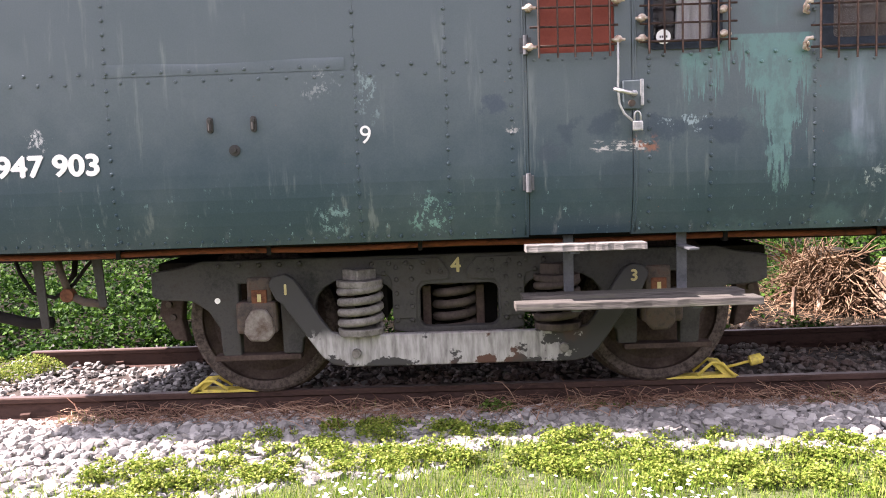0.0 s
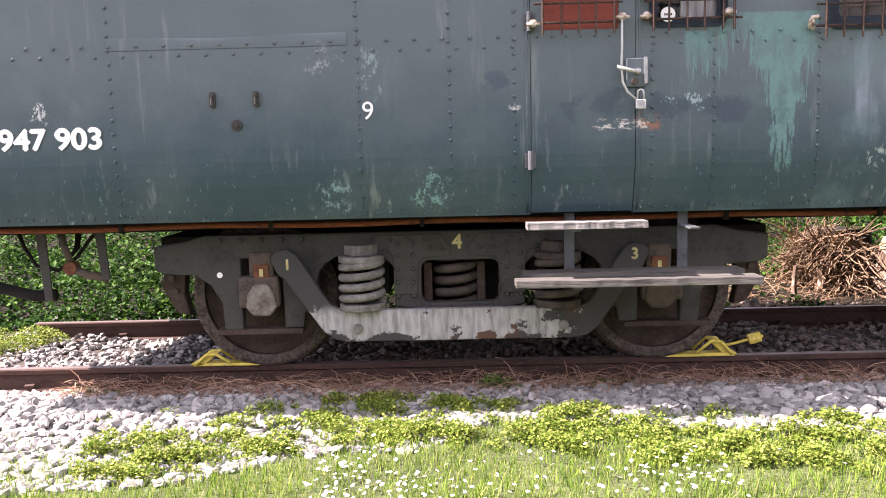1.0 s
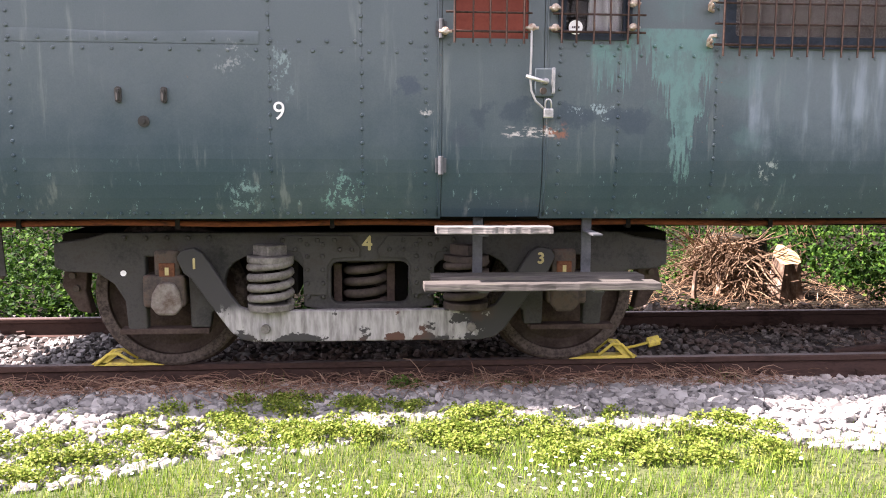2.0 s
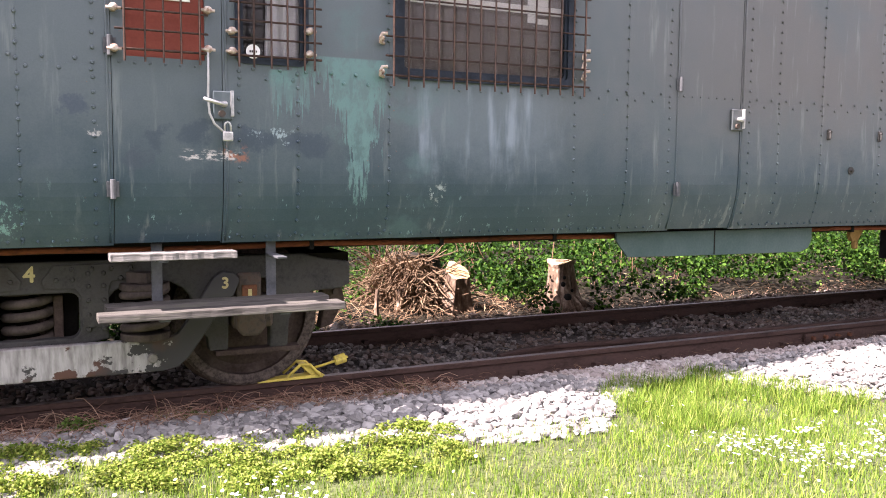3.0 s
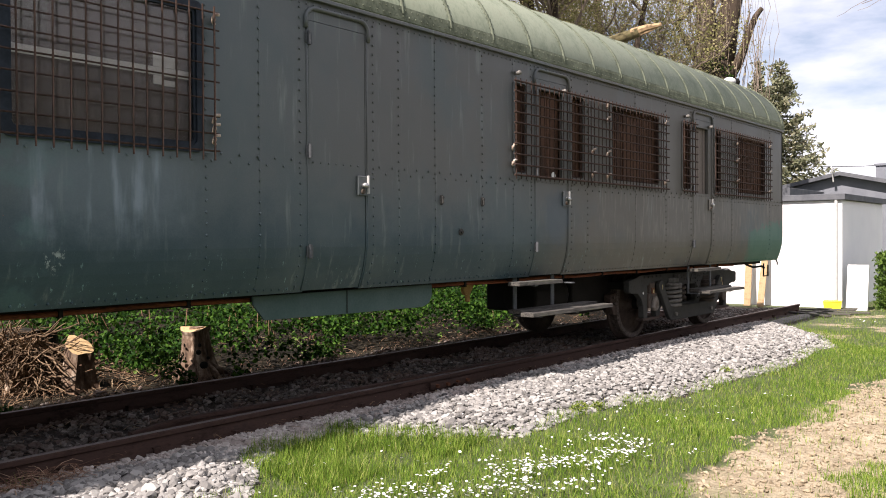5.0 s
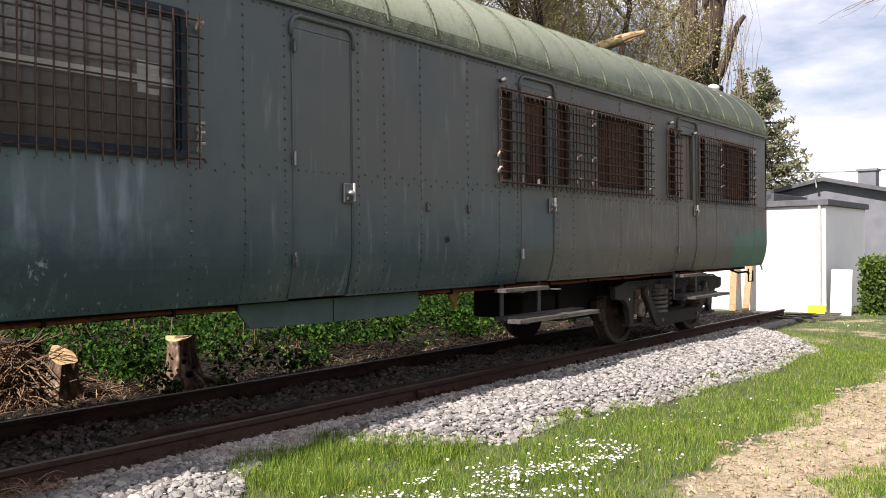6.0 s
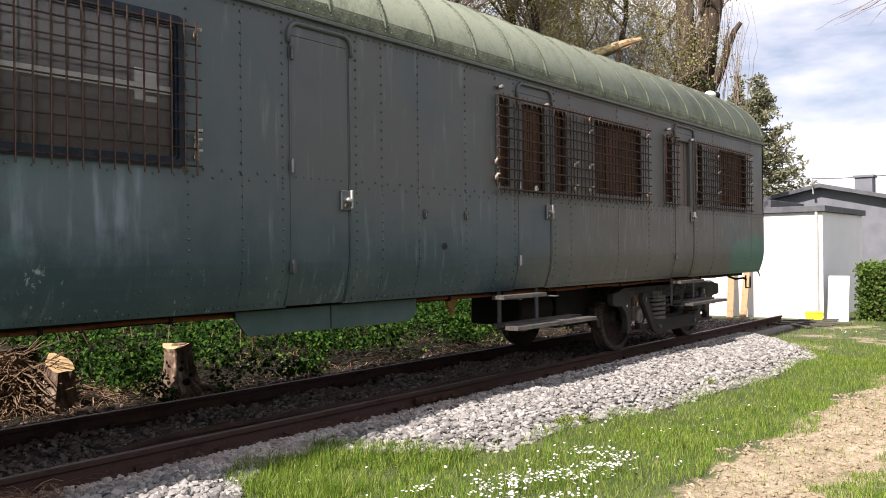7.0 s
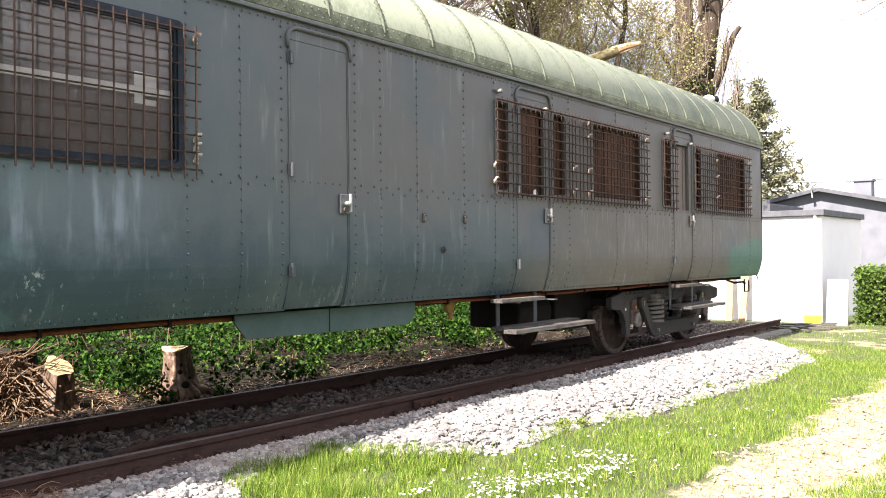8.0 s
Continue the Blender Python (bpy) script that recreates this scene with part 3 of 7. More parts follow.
# check rail inside the near rail, its flared end half buried
bm = bmesh.new()
prof = [(-0.055, -0.02), (0.055, -0.02), (0.055, 0.0), (0.011, 0.012), (0.009, 0.078), (0.032, 0.088), (0.032, 0.108), (0.024, 0.114),
        (-0.024, 0.114), (-0.032, 0.108), (-0.032, 0.088), (-0.009, 0.078), (-0.011, 0.012), (-0.055, 0.0)]
rings = []
for i in range(25):
    px = 4.05 + 5.0 * i / 24
    py = float(np.interp(px, [4.05, 5.15, 6.3, 7.3, 9.1], [-0.43, -0.53, -0.59, -0.615, -0.63]))
    dz = -0.05 * max(0.0, (4.6 - px) / 0.55) ** 2
    rings.append([bm.verts.new((px, py + u, w + 0.034 + dz)) for u, w in prof])
for ra, rb in zip(rings, rings[1:]):
    for k in range(len(prof)):
        bm.faces.new((ra[k], ra[(k + 1) % len(prof)], rb[(k + 1) % len(prof)], rb[k]))
bm.faces.new(rings[0])
bm.faces.new(rings[-1])
tagged(part("check_rail", bm, M_RAIL), "rusty check rail flared away from the running rail", "rail")

bm = bmesh.new()
box(bm, -0.12, -1.22, -0.13, 0.12, 1.22, 0.012)
sleeper = tagged(part("sleeper", bm, M_SLEEPER, bevel=0.012), "weathered wooden sleeper half sunk in ballast", "sleeper", "sleepers under the rails")
sleeper.matrix_basis = pose(-2.55, 0, 0)
for k in range(1, 32):
    copy_thing(sleeper, pose(-2.55 + 0.66 * k, 0.03 * math.sin(k * 5.1), -0.012 + 0.006 * math.sin(k * 3.3), 0, 0, 1.5 * math.sin(k * 2.7)))


bm = bmesh.new()
box(bm, -0.022, -0.016, 0.0, 0.022, 0.016, 0.045)
box(bm, -0.028, -0.024, 0.045, 0.028, 0.024, 0.058)
spike_me = mesh_from(bm, "rail_spike", M_RAIL)
for k in range(32):
    sx = -2.55 + 0.66 * k
    for rl, ry in ((near_rail if sx < 7.2 else near_rail_b, -0.753), (far_rail, 0.753)):
        for s in (-1, 1):
            if sx > -2.6:
                same_mesh("rail_spike", spike_me, rl, pose(sx + 0.03 * s, ry + s * 0.075, 0.002, 0, 0, 20 * math.sin(k * 3 + s)))

# ---------------------------------------------------------------- carriage
X0, X1, YS, ZB, ZG = -2.45, 15.12, -1.45, 1.105, 3.22


def side_y(z):
    return YS + 0.09 * max(0.0, (1.50 - z) / 0.395) ** 2


carriage = new("railway_carriage")
tagged(carriage, "old dark green riveted steel railway carriage with barred windows", "railway carriage")

DOORS = [(1.20, 1.755), (4.872, 5.44), (7.80, 8.385), (11.56, 12.15)]
ZD0, ZD1 = 1.115, 3.06
WINDOWS = [(1.835, 2.215, 2.085, 2.985), (2.755, 3.975, 2.055, 2.985), (7.42, 7.64, 2.10, 2.985), (8.45, 8.72, 2.10, 2.985),
           (9.30, 10.56, 2.10, 3.0), (11.20, 11.47, 2.10, 2.985), (12.26, 12.50, 2.10, 2.985), (13.08, 14.30, 2.10, 3.0)]
OPEN = [(a, b, ZD0 - 0.02, ZD1) for a, b in DOORS] + WINDOWS
SEAMS = [-1.027, 0.292, 0.775, 2.165, 2.71, 4.005, 4.43, 5.82, 6.27, 6.93, 7.41, 8.80, 9.9, 10.72, 12.9, 14.5]
BELT = 2.022


def wall_panel(x0, x1, z0, z1, proud, flip=1):
    """A piece of plated wall between two seams, with the openings cut through it."""
    xs, zs = {x0, x1}, {z0, z1}
    for a, b, c, d in OPEN if flip == 1 else ():
        xs |= {v for v in (a, b) if x0 < v < x1}
        zs |= {v for v in (c, d) if z0 < v < z1}
    zs |= {v for v in (1.16, 1.22, 1.29, 1.36, 1.43, 1.50) if z0 < v < z1}
    xs, zs = sorted(xs), sorted(zs)
    bm = bmesh.new()
    grid = {}

    def vert(px, pz, lay):
        key = (px, pz, lay)
        if key not in grid:
            yy = side_y(pz) - proud if lay == 0 else side_y(pz) + 0.035
            grid[key] = bm.verts.new((px, yy * flip, pz))
        return grid[key]

    cells = set()
    for i in range(len(xs) - 1):
        for j in range(len(zs) - 1):
            cx, cz = (xs[i] + xs[i + 1]) / 2, (zs[j] + zs[j + 1]) / 2
            if flip == -1 or not any(a < cx < b and c < cz < d for a, b, c, d in OPEN):
                cells.add((i, j))
    for i, j in cells:
        q = [(xs[i], zs[j]), (xs[i + 1], zs[j]), (xs[i + 1], zs[j + 1]), (xs[i], zs[j + 1])]
        bm.faces.new([vert(*p, 0) for p in q])
        bm.faces.new([vert(*p, 1) for p in reversed(q)])
        for (di, dj), (p, r) in zip(((0, -1), (1, 0), (0, 1), (-1, 0)), ((0, 1), (1, 2), (2, 3), (3, 0))):
            if (i + di, j + dj) not in cells:
                bm.faces.new((vert(*q[r], 0), vert(*q[p], 0), vert(*q[p], 1), vert(*q[r], 1)))
    return bm


bounds = sorted([X0, *SEAMS, X1, *[v for a, b in DOORS for v in (a, b)]])
DOOR_SPANS = {(a, b) for a, b in DOORS}
for k, (a, b) in enumerate(zip(bounds, bounds[1:])):
    for low in (True, False):
        z0, z1 = (ZB, BELT) if low else (BELT, ZG)
        if (a, b) in DOOR_SPANS:
            if low:
                continue
            z0 = ZD1 + 0.0006
        bm = wall_panel(a + 0.0003, b - 0.0003, z0, z1 - 0.0005, (0.001 if k % 2 else 0.0) + (0.003 if low else 0.0))
        if bm.faces:
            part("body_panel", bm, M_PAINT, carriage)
        else:
            bm.free()
bm = wall_panel(X0, X1, ZB, ZG, 0.0, -1)
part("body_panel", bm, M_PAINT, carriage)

# ends, floor and inner partition wall
for xe, s in ((X0, 1), (X1, -1)):
    bm = bmesh.new()
    prof = [(side_y(z), z) for z in np.linspace(ZB, 1.5, 7)] + [(YS, ZG)]
    top = [(YS * math.cos(radians(a)), ZG + 0.95 * math.sin(radians(a))) for a in range(10, 171, 10)]
    loop = prof + top + [(-u, w) for u, w in reversed(prof)]
    va = [bm.verts.new((xe, u, w)) for u, w in loop]
    vb = [bm.verts.new((xe + s * 0.05, u, w)) for u, w in loop]
    bm.faces.new(va)
    bm.faces.new(vb)
    for i in range(len(loop)):
        bm.faces.new((va[i], va[(i + 1) % len(loop)], vb[(i + 1) % len(loop)], vb[i]))
    part("end_wall", bm, M_PAINT, carriage)
bm = bmesh.new()
box(bm, X0 + 0.06, -1.30, ZB + 0.02, X1 - 0.06, 1.30, ZB + 0.07)
part("carriage_floor", bm, M_DARK, carriage)
bm = bmesh.new()
box(bm, X0 + 0.06, -0.72, ZB + 0.075, X1 - 0.06, -0.68, ZG - 0.01)
part("inner_partition", bm, M_DARKIN, carriage, "dark brown corridor partition")

# roof with standing ribs and a riveted cant rail
bm = bmesh.new()
ang = np.linspace(0, 180, 33)
xs = [X0 - 0.03, X1 + 0.03]
vo = [[bm.verts.new((px, -1.475 * math.cos(radians(a)), ZG + 0.005 + 0.955 * math.sin(radians(a)))) for a in ang] for px in xs]
vi = [[bm.verts.new((px, -1.445 * math.cos(radians(a)), ZG + 0.005 + 0.925 * math.sin(radians(a)))) for a in ang] for px in xs]
for j in range(len(ang) - 1):
    bm.faces.new((vo[0][j], vo[1][j], vo[1][j + 1], vo[0][j + 1]))
    bm.faces.new((vi[0][j + 1], vi[1][j + 1], vi[1][j], vi[0][j]))
    for e in (0, 1):
        bm.faces.new((vo[e][j], vo[e][j + 1], vi[e][j + 1], vi[e][j]))
for j in (0, len(ang) - 1):
    bm.faces.new((vo[0][j], vo[1][j], vi[1][j], vi[0][j]))
roof = part("roof", bm, M_ROOF, carriage, "pale green faded arched metal roof", smooth=True)
rx = 7.08 - 0.612 * 15
rib_bm = bmesh.new()
rib_pts = [(0, -1.480 * math.cos(radians(a)), ZG + 0.008 + 0.958 * math.sin(radians(a))) for a in np.linspace(4, 176, 31)]
w = 0.015
ra = [[rib_bm.verts.new((dx, p[1] * f, ZG + (p[2] - ZG) * f)) for p in rib_pts] for dx, f in ((-w, 0.994), (-w * 0.6, 1.005), (w * 0.6, 1.005), (w, 0.994))]
for u, v in zip(ra, ra[1:]):
    for j in range(len(rib_pts) - 1):
        rib_bm.faces.new((u[j], u[j + 1], v[j + 1], v[j]))
band = bmesh.new()
bp = [(-1.4805 * math.cos(radians(a)), ZG + 0.006 + 0.960 * math.sin(radians(a))) for a in (0.8, 3.0, 5.0, 7.6)]
bv = [[band.verts.new((px, u, w)) for u, w in bp] for px in (X0, X1)]
for j in range(3):
    band.faces.new((bv[0][j], bv[1][j], bv[1][j + 1], bv[0][j + 1]))
part("cant_band", band, M_SEAM, roof, smooth=True)
rib_me = mesh_from(rib_bm, "roof_rib", M_SEAM, True)
rib_xs = []
while rx < X1:
    if rx > X0 + 0.1:
        same_mesh("roof_rib", rib_me, roof, pose(rx, 0, 0))
        rib_xs.append(rx)
    rx += 0.612
bm = bmesh.new()
box(bm, X0, -1.482, ZG - 0.018, X1, -1.452, ZG + 0.012)
part("drip_rail", bm, M_PAINT, carriage, bevel=0.005)
bm = bmesh.new()
for z in (ZG + 0.045, ZG + 0.10):
    for px in np.arange(X0 + 0.05, X1, 0.075):
        a = math.asin((z - ZG) / 0.955)
        dome(bm, (px + (0.037 if z > ZG + 0.06 else 0), -1.4815 * math.cos(a), z + 0.006), 0.008)
for px in rib_xs:
    for a in range(8, 100, 3):
        ar = radians(a)
        for dx in (-0.03, 0.03):
            dome(bm, (px + dx, -1.476 * math.cos(ar), ZG + 0.006 + 0.956 * math.sin(ar)), 0.0062, (0, -math.cos(ar), math.sin(ar)))
tagged(part("roof_rivets", bm, M_SEAM, roof), kind="stuff")

# rivets of the wall
bm = bmesh.new()


def in_opening(px, pz, m=0.02):
    return any(a - m < px < b + m and c - m < pz < d + m for a, b, c, d in OPEN)


def rivet(px, pz, r=0.0112):
    if not in_opening(px, pz):
        dome(bm, (px, side_y(pz) - 0.004, pz), r)


for sx in SEAMS:
    for z in np.arange(1.15, 3.17, 0.0735):
        rivet(sx + (0.0 if z < BELT else -0.004), z)
for a, b in DOORS:
    for z in np.arange(1.15, 3.17, 0.0735):
        rivet(a - 0.085, z)
        rivet(b + 0.085, z)
for k, px in enumerate(np.arange(X0 + 0.03, X1, 0.0735)):
    rivet(px, BELT + (0.026 if k % 2 else -0.026))
for px in np.arange(X0 + 0.03, X1, 0.068):
    rivet(px, 1.135, 0.0098)
    rivet(px, 3.17, 0.009)
for a, b in DOORS:
    for px in np.arange(a + 0.04, b - 0.02, 0.075):
        dome(bm, (px, YS + 0.002 - 0.002, BELT + 0.02), 0.008)
tagged(part("rivets", bm, M_PAINT, carriage), kind="stuff")

# raised cover strip over the belt seam
bm = bmesh.new()
bx = np.linspace(-1.03, 0.24, 28)
lo = [bm.verts.new((px, YS - 0.004, BELT + 0.005)) for px in bx]
mi = [bm.verts.new((px, YS - 0.006 - 0.002 * math.sin(px * 9), BELT + 0.052 + 0.006 * math.sin(px * 6 + 1))) for px in bx]
hi = [bm.verts.new((px, YS - 0.003, BELT + 0.066 + 0.006 * math.sin(px * 6 + 1))) for px in bx]
for i in range(len(bx) - 1):
    bm.faces.new((lo[i], lo[i + 1], mi[i + 1], mi[i]))
    bm.faces.new((mi[i], mi[i + 1], hi[i + 1], hi[i]))
part("cover_strip", bm, M_PAINT, carriage, "buckled painted sheet strip", smooth=True)


# doors
def hinge(parent, px, pz, h=0.10):
    bm = bmesh.new()
    rod(bm, (px, YS - 0.018, pz - h / 2), (px, YS - 0.018, pz + h / 2), 0.014, 10)
    box(bm, px - 0.03, YS - 0.012, pz - h / 2 + 0.01, px + 0.03, YS - 0.004, pz + h / 2 - 0.01)
    part("hinge", bm, M_HANGER, parent, bevel=0.002)


def door_lock(parent, px, pz, bright):
    bm = bmesh.new()
    box(bm, px - 0.055, YS - 0.022, pz - 0.075, px + 0.05, YS + 0.0, pz + 0.075)
    part("lock_plate", bm, M_PAINT, parent, bevel=0.006)
    bm = bmesh.new()
    box(bm, px + 0.035, YS - 0.040, pz - 0.06, px + 0.052, YS - 0.022, pz + 0.078)
    part("strike_bar", bm, M_CHROME if bright else M_CABLE, parent, bevel=0.004)
    bm = bmesh.new()
    rod(bm, (px, YS - 0.02, pz + 0.005), (px, YS - 0.055, pz + 0.005), 0.016, 10)
    tube(bm, [(px + 0.005, YS - 0.052, pz + 0.0), (px - 0.05, YS - 0.058, pz + 0.012), (px - 0.11, YS - 0.055, pz + 0.03)] if bright else
         [(px + 0.02, YS - 0.052, pz - 0.005), (px - 0.035, YS - 0.055, pz + 0.0)], 0.011 if bright else 0.014, 8)
    part("handle", bm, M_CHROME, parent, "worn bright metal handle", smooth=True)
    bm = bmesh.new()
    rod(bm, (px - 0.01, YS - 0.022, pz - 0.045), (px - 0.01, YS - 0.036, pz - 0.045), 0.018, 12)
    part("keyhole", bm, M_BOX, parent)


def make_door(a, b, win):
    bm = bmesh.new()
    g = 0.003
    zs = [ZD0, 1.16, 1.22, 1.29, 1.36, 1.43, 1.50, 2.075, 2.96, ZD1 - g]
    wx0, wx1 = a + 0.065, b - 0.09
    xs = [a + g, wx0, wx1, b - g]
    grid = [[[bm.verts.new((px, side_y(pz) + (0.001 if s == 0 else 0.042), pz)) for pz in zs] for px in xs] for s in (0, 1)]
    cells = {(i, j) for i in range(3) for j in range(len(zs) - 1) if not (win and i == 1 and j == len(zs) - 3)}
    for i, j in cells:
        for s in (0, 1):
            q = grid[s]
            bm.faces.new((q[i][j], q[i + 1][j], q[i + 1][j + 1], q[i][j + 1]))
        for (di, dj), (p, r) in zip(((0, -1), (1, 0), (0, 1), (-1, 0)), (((i, j), (i + 1, j)), ((i + 1, j), (i + 1, j + 1)), ((i + 1, j + 1), (i, j + 1)), ((i, j + 1), (i, j)))):
            if (i + di, j + dj) not in cells:
                bm.faces.new((grid[0][p[0]][p[1]], grid[0][r[0]][r[1]], grid[1][r[0]][r[1]], grid[1][p[0]][p[1]]))
    d = part("carriage_door", bm, M_PAINT, carriage)
    for z in (1.40, 2.12, 2.93):
        hinge(d, a - 0.004, z)
    # raised frame bead round the opening
    bm = bmesh.new()
    for px in (a - 0.018, b + 0.018):
        tube(bm, [(px, side_y(z) - 0.004, z) for z in (1.12, 1.2, 1.3, 1.4, 1.5, 2.0, 2.5, 3.0)], 0.0065, 6)
    part("door_bead", bm, M_PAINT, d, smooth=True)
    # arched drip moulding
    bm = bmesh.new()
    pts = [(u, YS - 0.010, w) for u, w in [(a - 0.03, 3.00)] + arc(a + 0.06, 3.06, 0.09, 0.09, 180, 90, 6) + arc(b - 0.06, 3.06, 0.09, 0.09, 90, 0, 6) + [(b + 0.03, 3.00)]]
    tube(bm, pts, 0.017, 6)
    part("drip_moulding", bm, M_PAINT, d, smooth=True)
    return d, wx0, wx1


def boards(parent, a, b, c, d, mat):
    """Upright brown boards closing an opening."""
    n = max(2, round((b - a) / 0.095))
    w = (b - a) / n
    for i in range(n):
        bm = bmesh.new()
        off = 0.004 * math.sin(i * 2.7)
        box(bm, a + w * i + 0.0015, YS + 0.050 + off, c, a + w * (i + 1) - 0.0015, YS + 0.066 + off, d)
        part("shutter_board", bm, mat, parent)


door_a, ax0, ax1 = make_door(*DOORS[0], True)
door_a["label"] = "dark green steel door with a red boarded window"
door_lock(door_a, 1.755, 1.845, True)
bm = bmesh.new()
box(bm, ax0 - 0.012, YS + 0.014, 2.06, ax1 + 0.012, YS + 0.030, 2.98)
red = part("red_board", bm, M_REDPANEL, door_a, "brown-red painted board filling the window")
bm = bmesh.new()
box(bm, 1.345, YS + 0.006, 2.370, 1.595, YS + 0.0135, 2.398)
part("white_strip", bm, M_WHITE, door_a, bevel=0.003)
# security cable and padlock
bm = bmesh.new()
tube(bm, [(1.672, YS - 0.05, 2.12), (1.672, YS - 0.05, 1.98), (1.668, YS - 0.055, 1.88), (1.675, YS - 0.05, 1.80), (1.70, YS - 0.05, 1.745), (1.745, YS - 0.05, 1.705)], 0.0062, 6)
part("security_cable", bm, M_CABLE, door_a, "pale grey sleeved steel cable", smooth=True)
bm = bmesh.new()
box(bm, 1.742, YS - 0.066, 1.655, 1.795, YS - 0.040, 1.705)
part("padlock", bm, M_CHROME, door_a, "small dull metal padlock", bevel=0.005)
bm = bmesh.new()
tube(bm, [(1.752, YS - 0.053, 1.70)] + [(u, YS - 0.053, w) for u, w in arc(1.768, 1.735, 0.016, 0.02, 180, 0, 6)] + [(1.785, YS - 0.053, 1.70)], 0.005, 6)
part("padlock_shackle", bm, M_CHROME, door_a, smooth=True)

door_b, _, _ = make_door(*DOORS[1], False)
door_b["label"] = "plain dark green steel door with drip moulding"
door_lock(door_b, 5.40, 1.895, False)
for d in (2, 3):
    door_c, wx0, wx1 = make_door(*DOORS[d], True)
    door_c["label"] = "dark green steel door with a boarded window"
    door_lock(door_c, DOORS[d][1] - 0.04, 1.89 if d == 2 else 1.93, False)
    boards(door_c, wx0 + 0.002, wx1 - 0.002, 2.078, 2.957, M_SHUTTER if d == 2 else M_BLIND)


# windows: frame, pane and what hangs behind
def window(a, b, c, d, kind):
    e1 = 0.016 if b - a < 0.6 else 0.035
    e2 = e1 + 0.018
    bm = bmesh.new()
    plate(bm, rounded(a - 0.012, c - 0.012, b + 0.012, d + 0.012, 0.05), [rounded(a + e1, c + e1, b - e1, d - e1, 0.03)], YS - 0.010, YS + 0.03)
    wdw = part("carriage_window", bm, M_FRAME if kind != "far" else M_PAINT, carriage, "window in a dark blue frame behind bars" if kind != "far" else "boarded window in a green frame behind bars")
    bm = bmesh.new()
    plate(bm, rounded(a + e1 + 0.002, c + e1 + 0.002, b - e1 - 0.002, d - e1 - 0.002, 0.03), [rounded(a + e2, c + e2, b - e2, d - e2, 0.02)], YS + 0.004, YS + 0.03)
    part("window_frame", bm, M_FRAME if kind != "far" else M_BAR, wdw)
    if kind == "far":
        return wdw
    bm = bmesh.new()
    box(bm, a + e1 + 0.008, YS + 0.016, c + e1 + 0.008, b - e1 - 0.008, YS + 0.021, d - e1 - 0.008)
    p = part("pane", bm, M_GLASS, wdw)
    p.visible_shadow = False
    return wdw


kinds = ["small", "big", "far", "far", "far", "far", "far", "far"]
made_windows = [window(*wd, kd) for wd, kd in zip(WINDOWS, kinds)]
for wd, ob, kd in zip(WINDOWS, made_windows, kinds):
    a, b, c, d = wd
    if kd == "far":
        boards(ob, a + 0.003, b - 0.003, c + 0.003, d - 0.003, M_SHUTTER)
a, b, c, d = WINDOWS[1]
bm = bmesh.new()
box(bm, a - 0.03, YS + 0.075, c - 0.03, b + 0.03, YS + 0.082, d + 0.03)
part("blind", bm, M_BLIND, made_windows[1], "drawn grey-brown fabric blind")
# white bar and pale patches imitate a building's reflection in the pane
bm = bmesh.new()
box(bm, a + 0.05, YS + 0.063, 2.505, b - 0.03, YS + 0.073, 2.555)
part("blind_rail", bm, M_WHITE, made_windows[1], "white bar standing in for a gutter's reflection", bevel=0.004)
for px0, px1, z0, z1 in ((3.68, 3.745, 2.45, 2.503), (3.68, 3.745, 2.557, 2.645), (3.755, 3.83, 2.557, 2.64), (3.755, 3.83, 2.445, 2.48), (2.86, 3.03, 2.58, 2.97)):
    bm = bmesh.new()
    box(bm, px0, YS + 0.066, z0, px1, YS + 0.072, z1)
    part("paper_sheet", bm, M_WHITE if px0 > 3 else M_SPRING, made_windows[1])
a, b, c, d = WINDOWS[0]
bm = bmesh.new()
f = [[bm.verts.new((1.99 + 0.21 * i / 14 + (0.05 * (z - 2.1) / 0.9 if i == 0 else 0), YS + 0.055 + 0.014 * math.sin(i * 1.5), z)) for i in range(15)] for z in (2.09, 2.98)]
for i in range(14):
    bm.faces.new((f[0][i], f[0][i + 1], f[1][i + 1], f[1][i]))
part("curtain", bm, simple("pale_curtain", (0.50, 0.51, 0.55), (0.66, 0.67, 0.70), 4, 0.9, stretch=(4, 1, 0.2)), made_windows[0], "pale blue-grey curtain drawn aside", smooth=True)
bm = bmesh.new()
bmesh.ops.create_cone(bm, cap_ends=True, segments=28, radius1=0.038, radius2=0.038, depth=0.003, matrix=pose(1.917, YS - 0.013, 2.138, 90))
st = part("round_sticker", bm, M_STICK, made_windows[0], "round white sticker with a line of small print")
bm = bmesh.new()
for k in range(4):
    box(bm, 1.897 + 0.011 * k, YS - 0.0165, 2.133, 1.904 + 0.011 * k, YS - 0.0152, 2.144)
part("printed_line", bm, M_DARK, st)


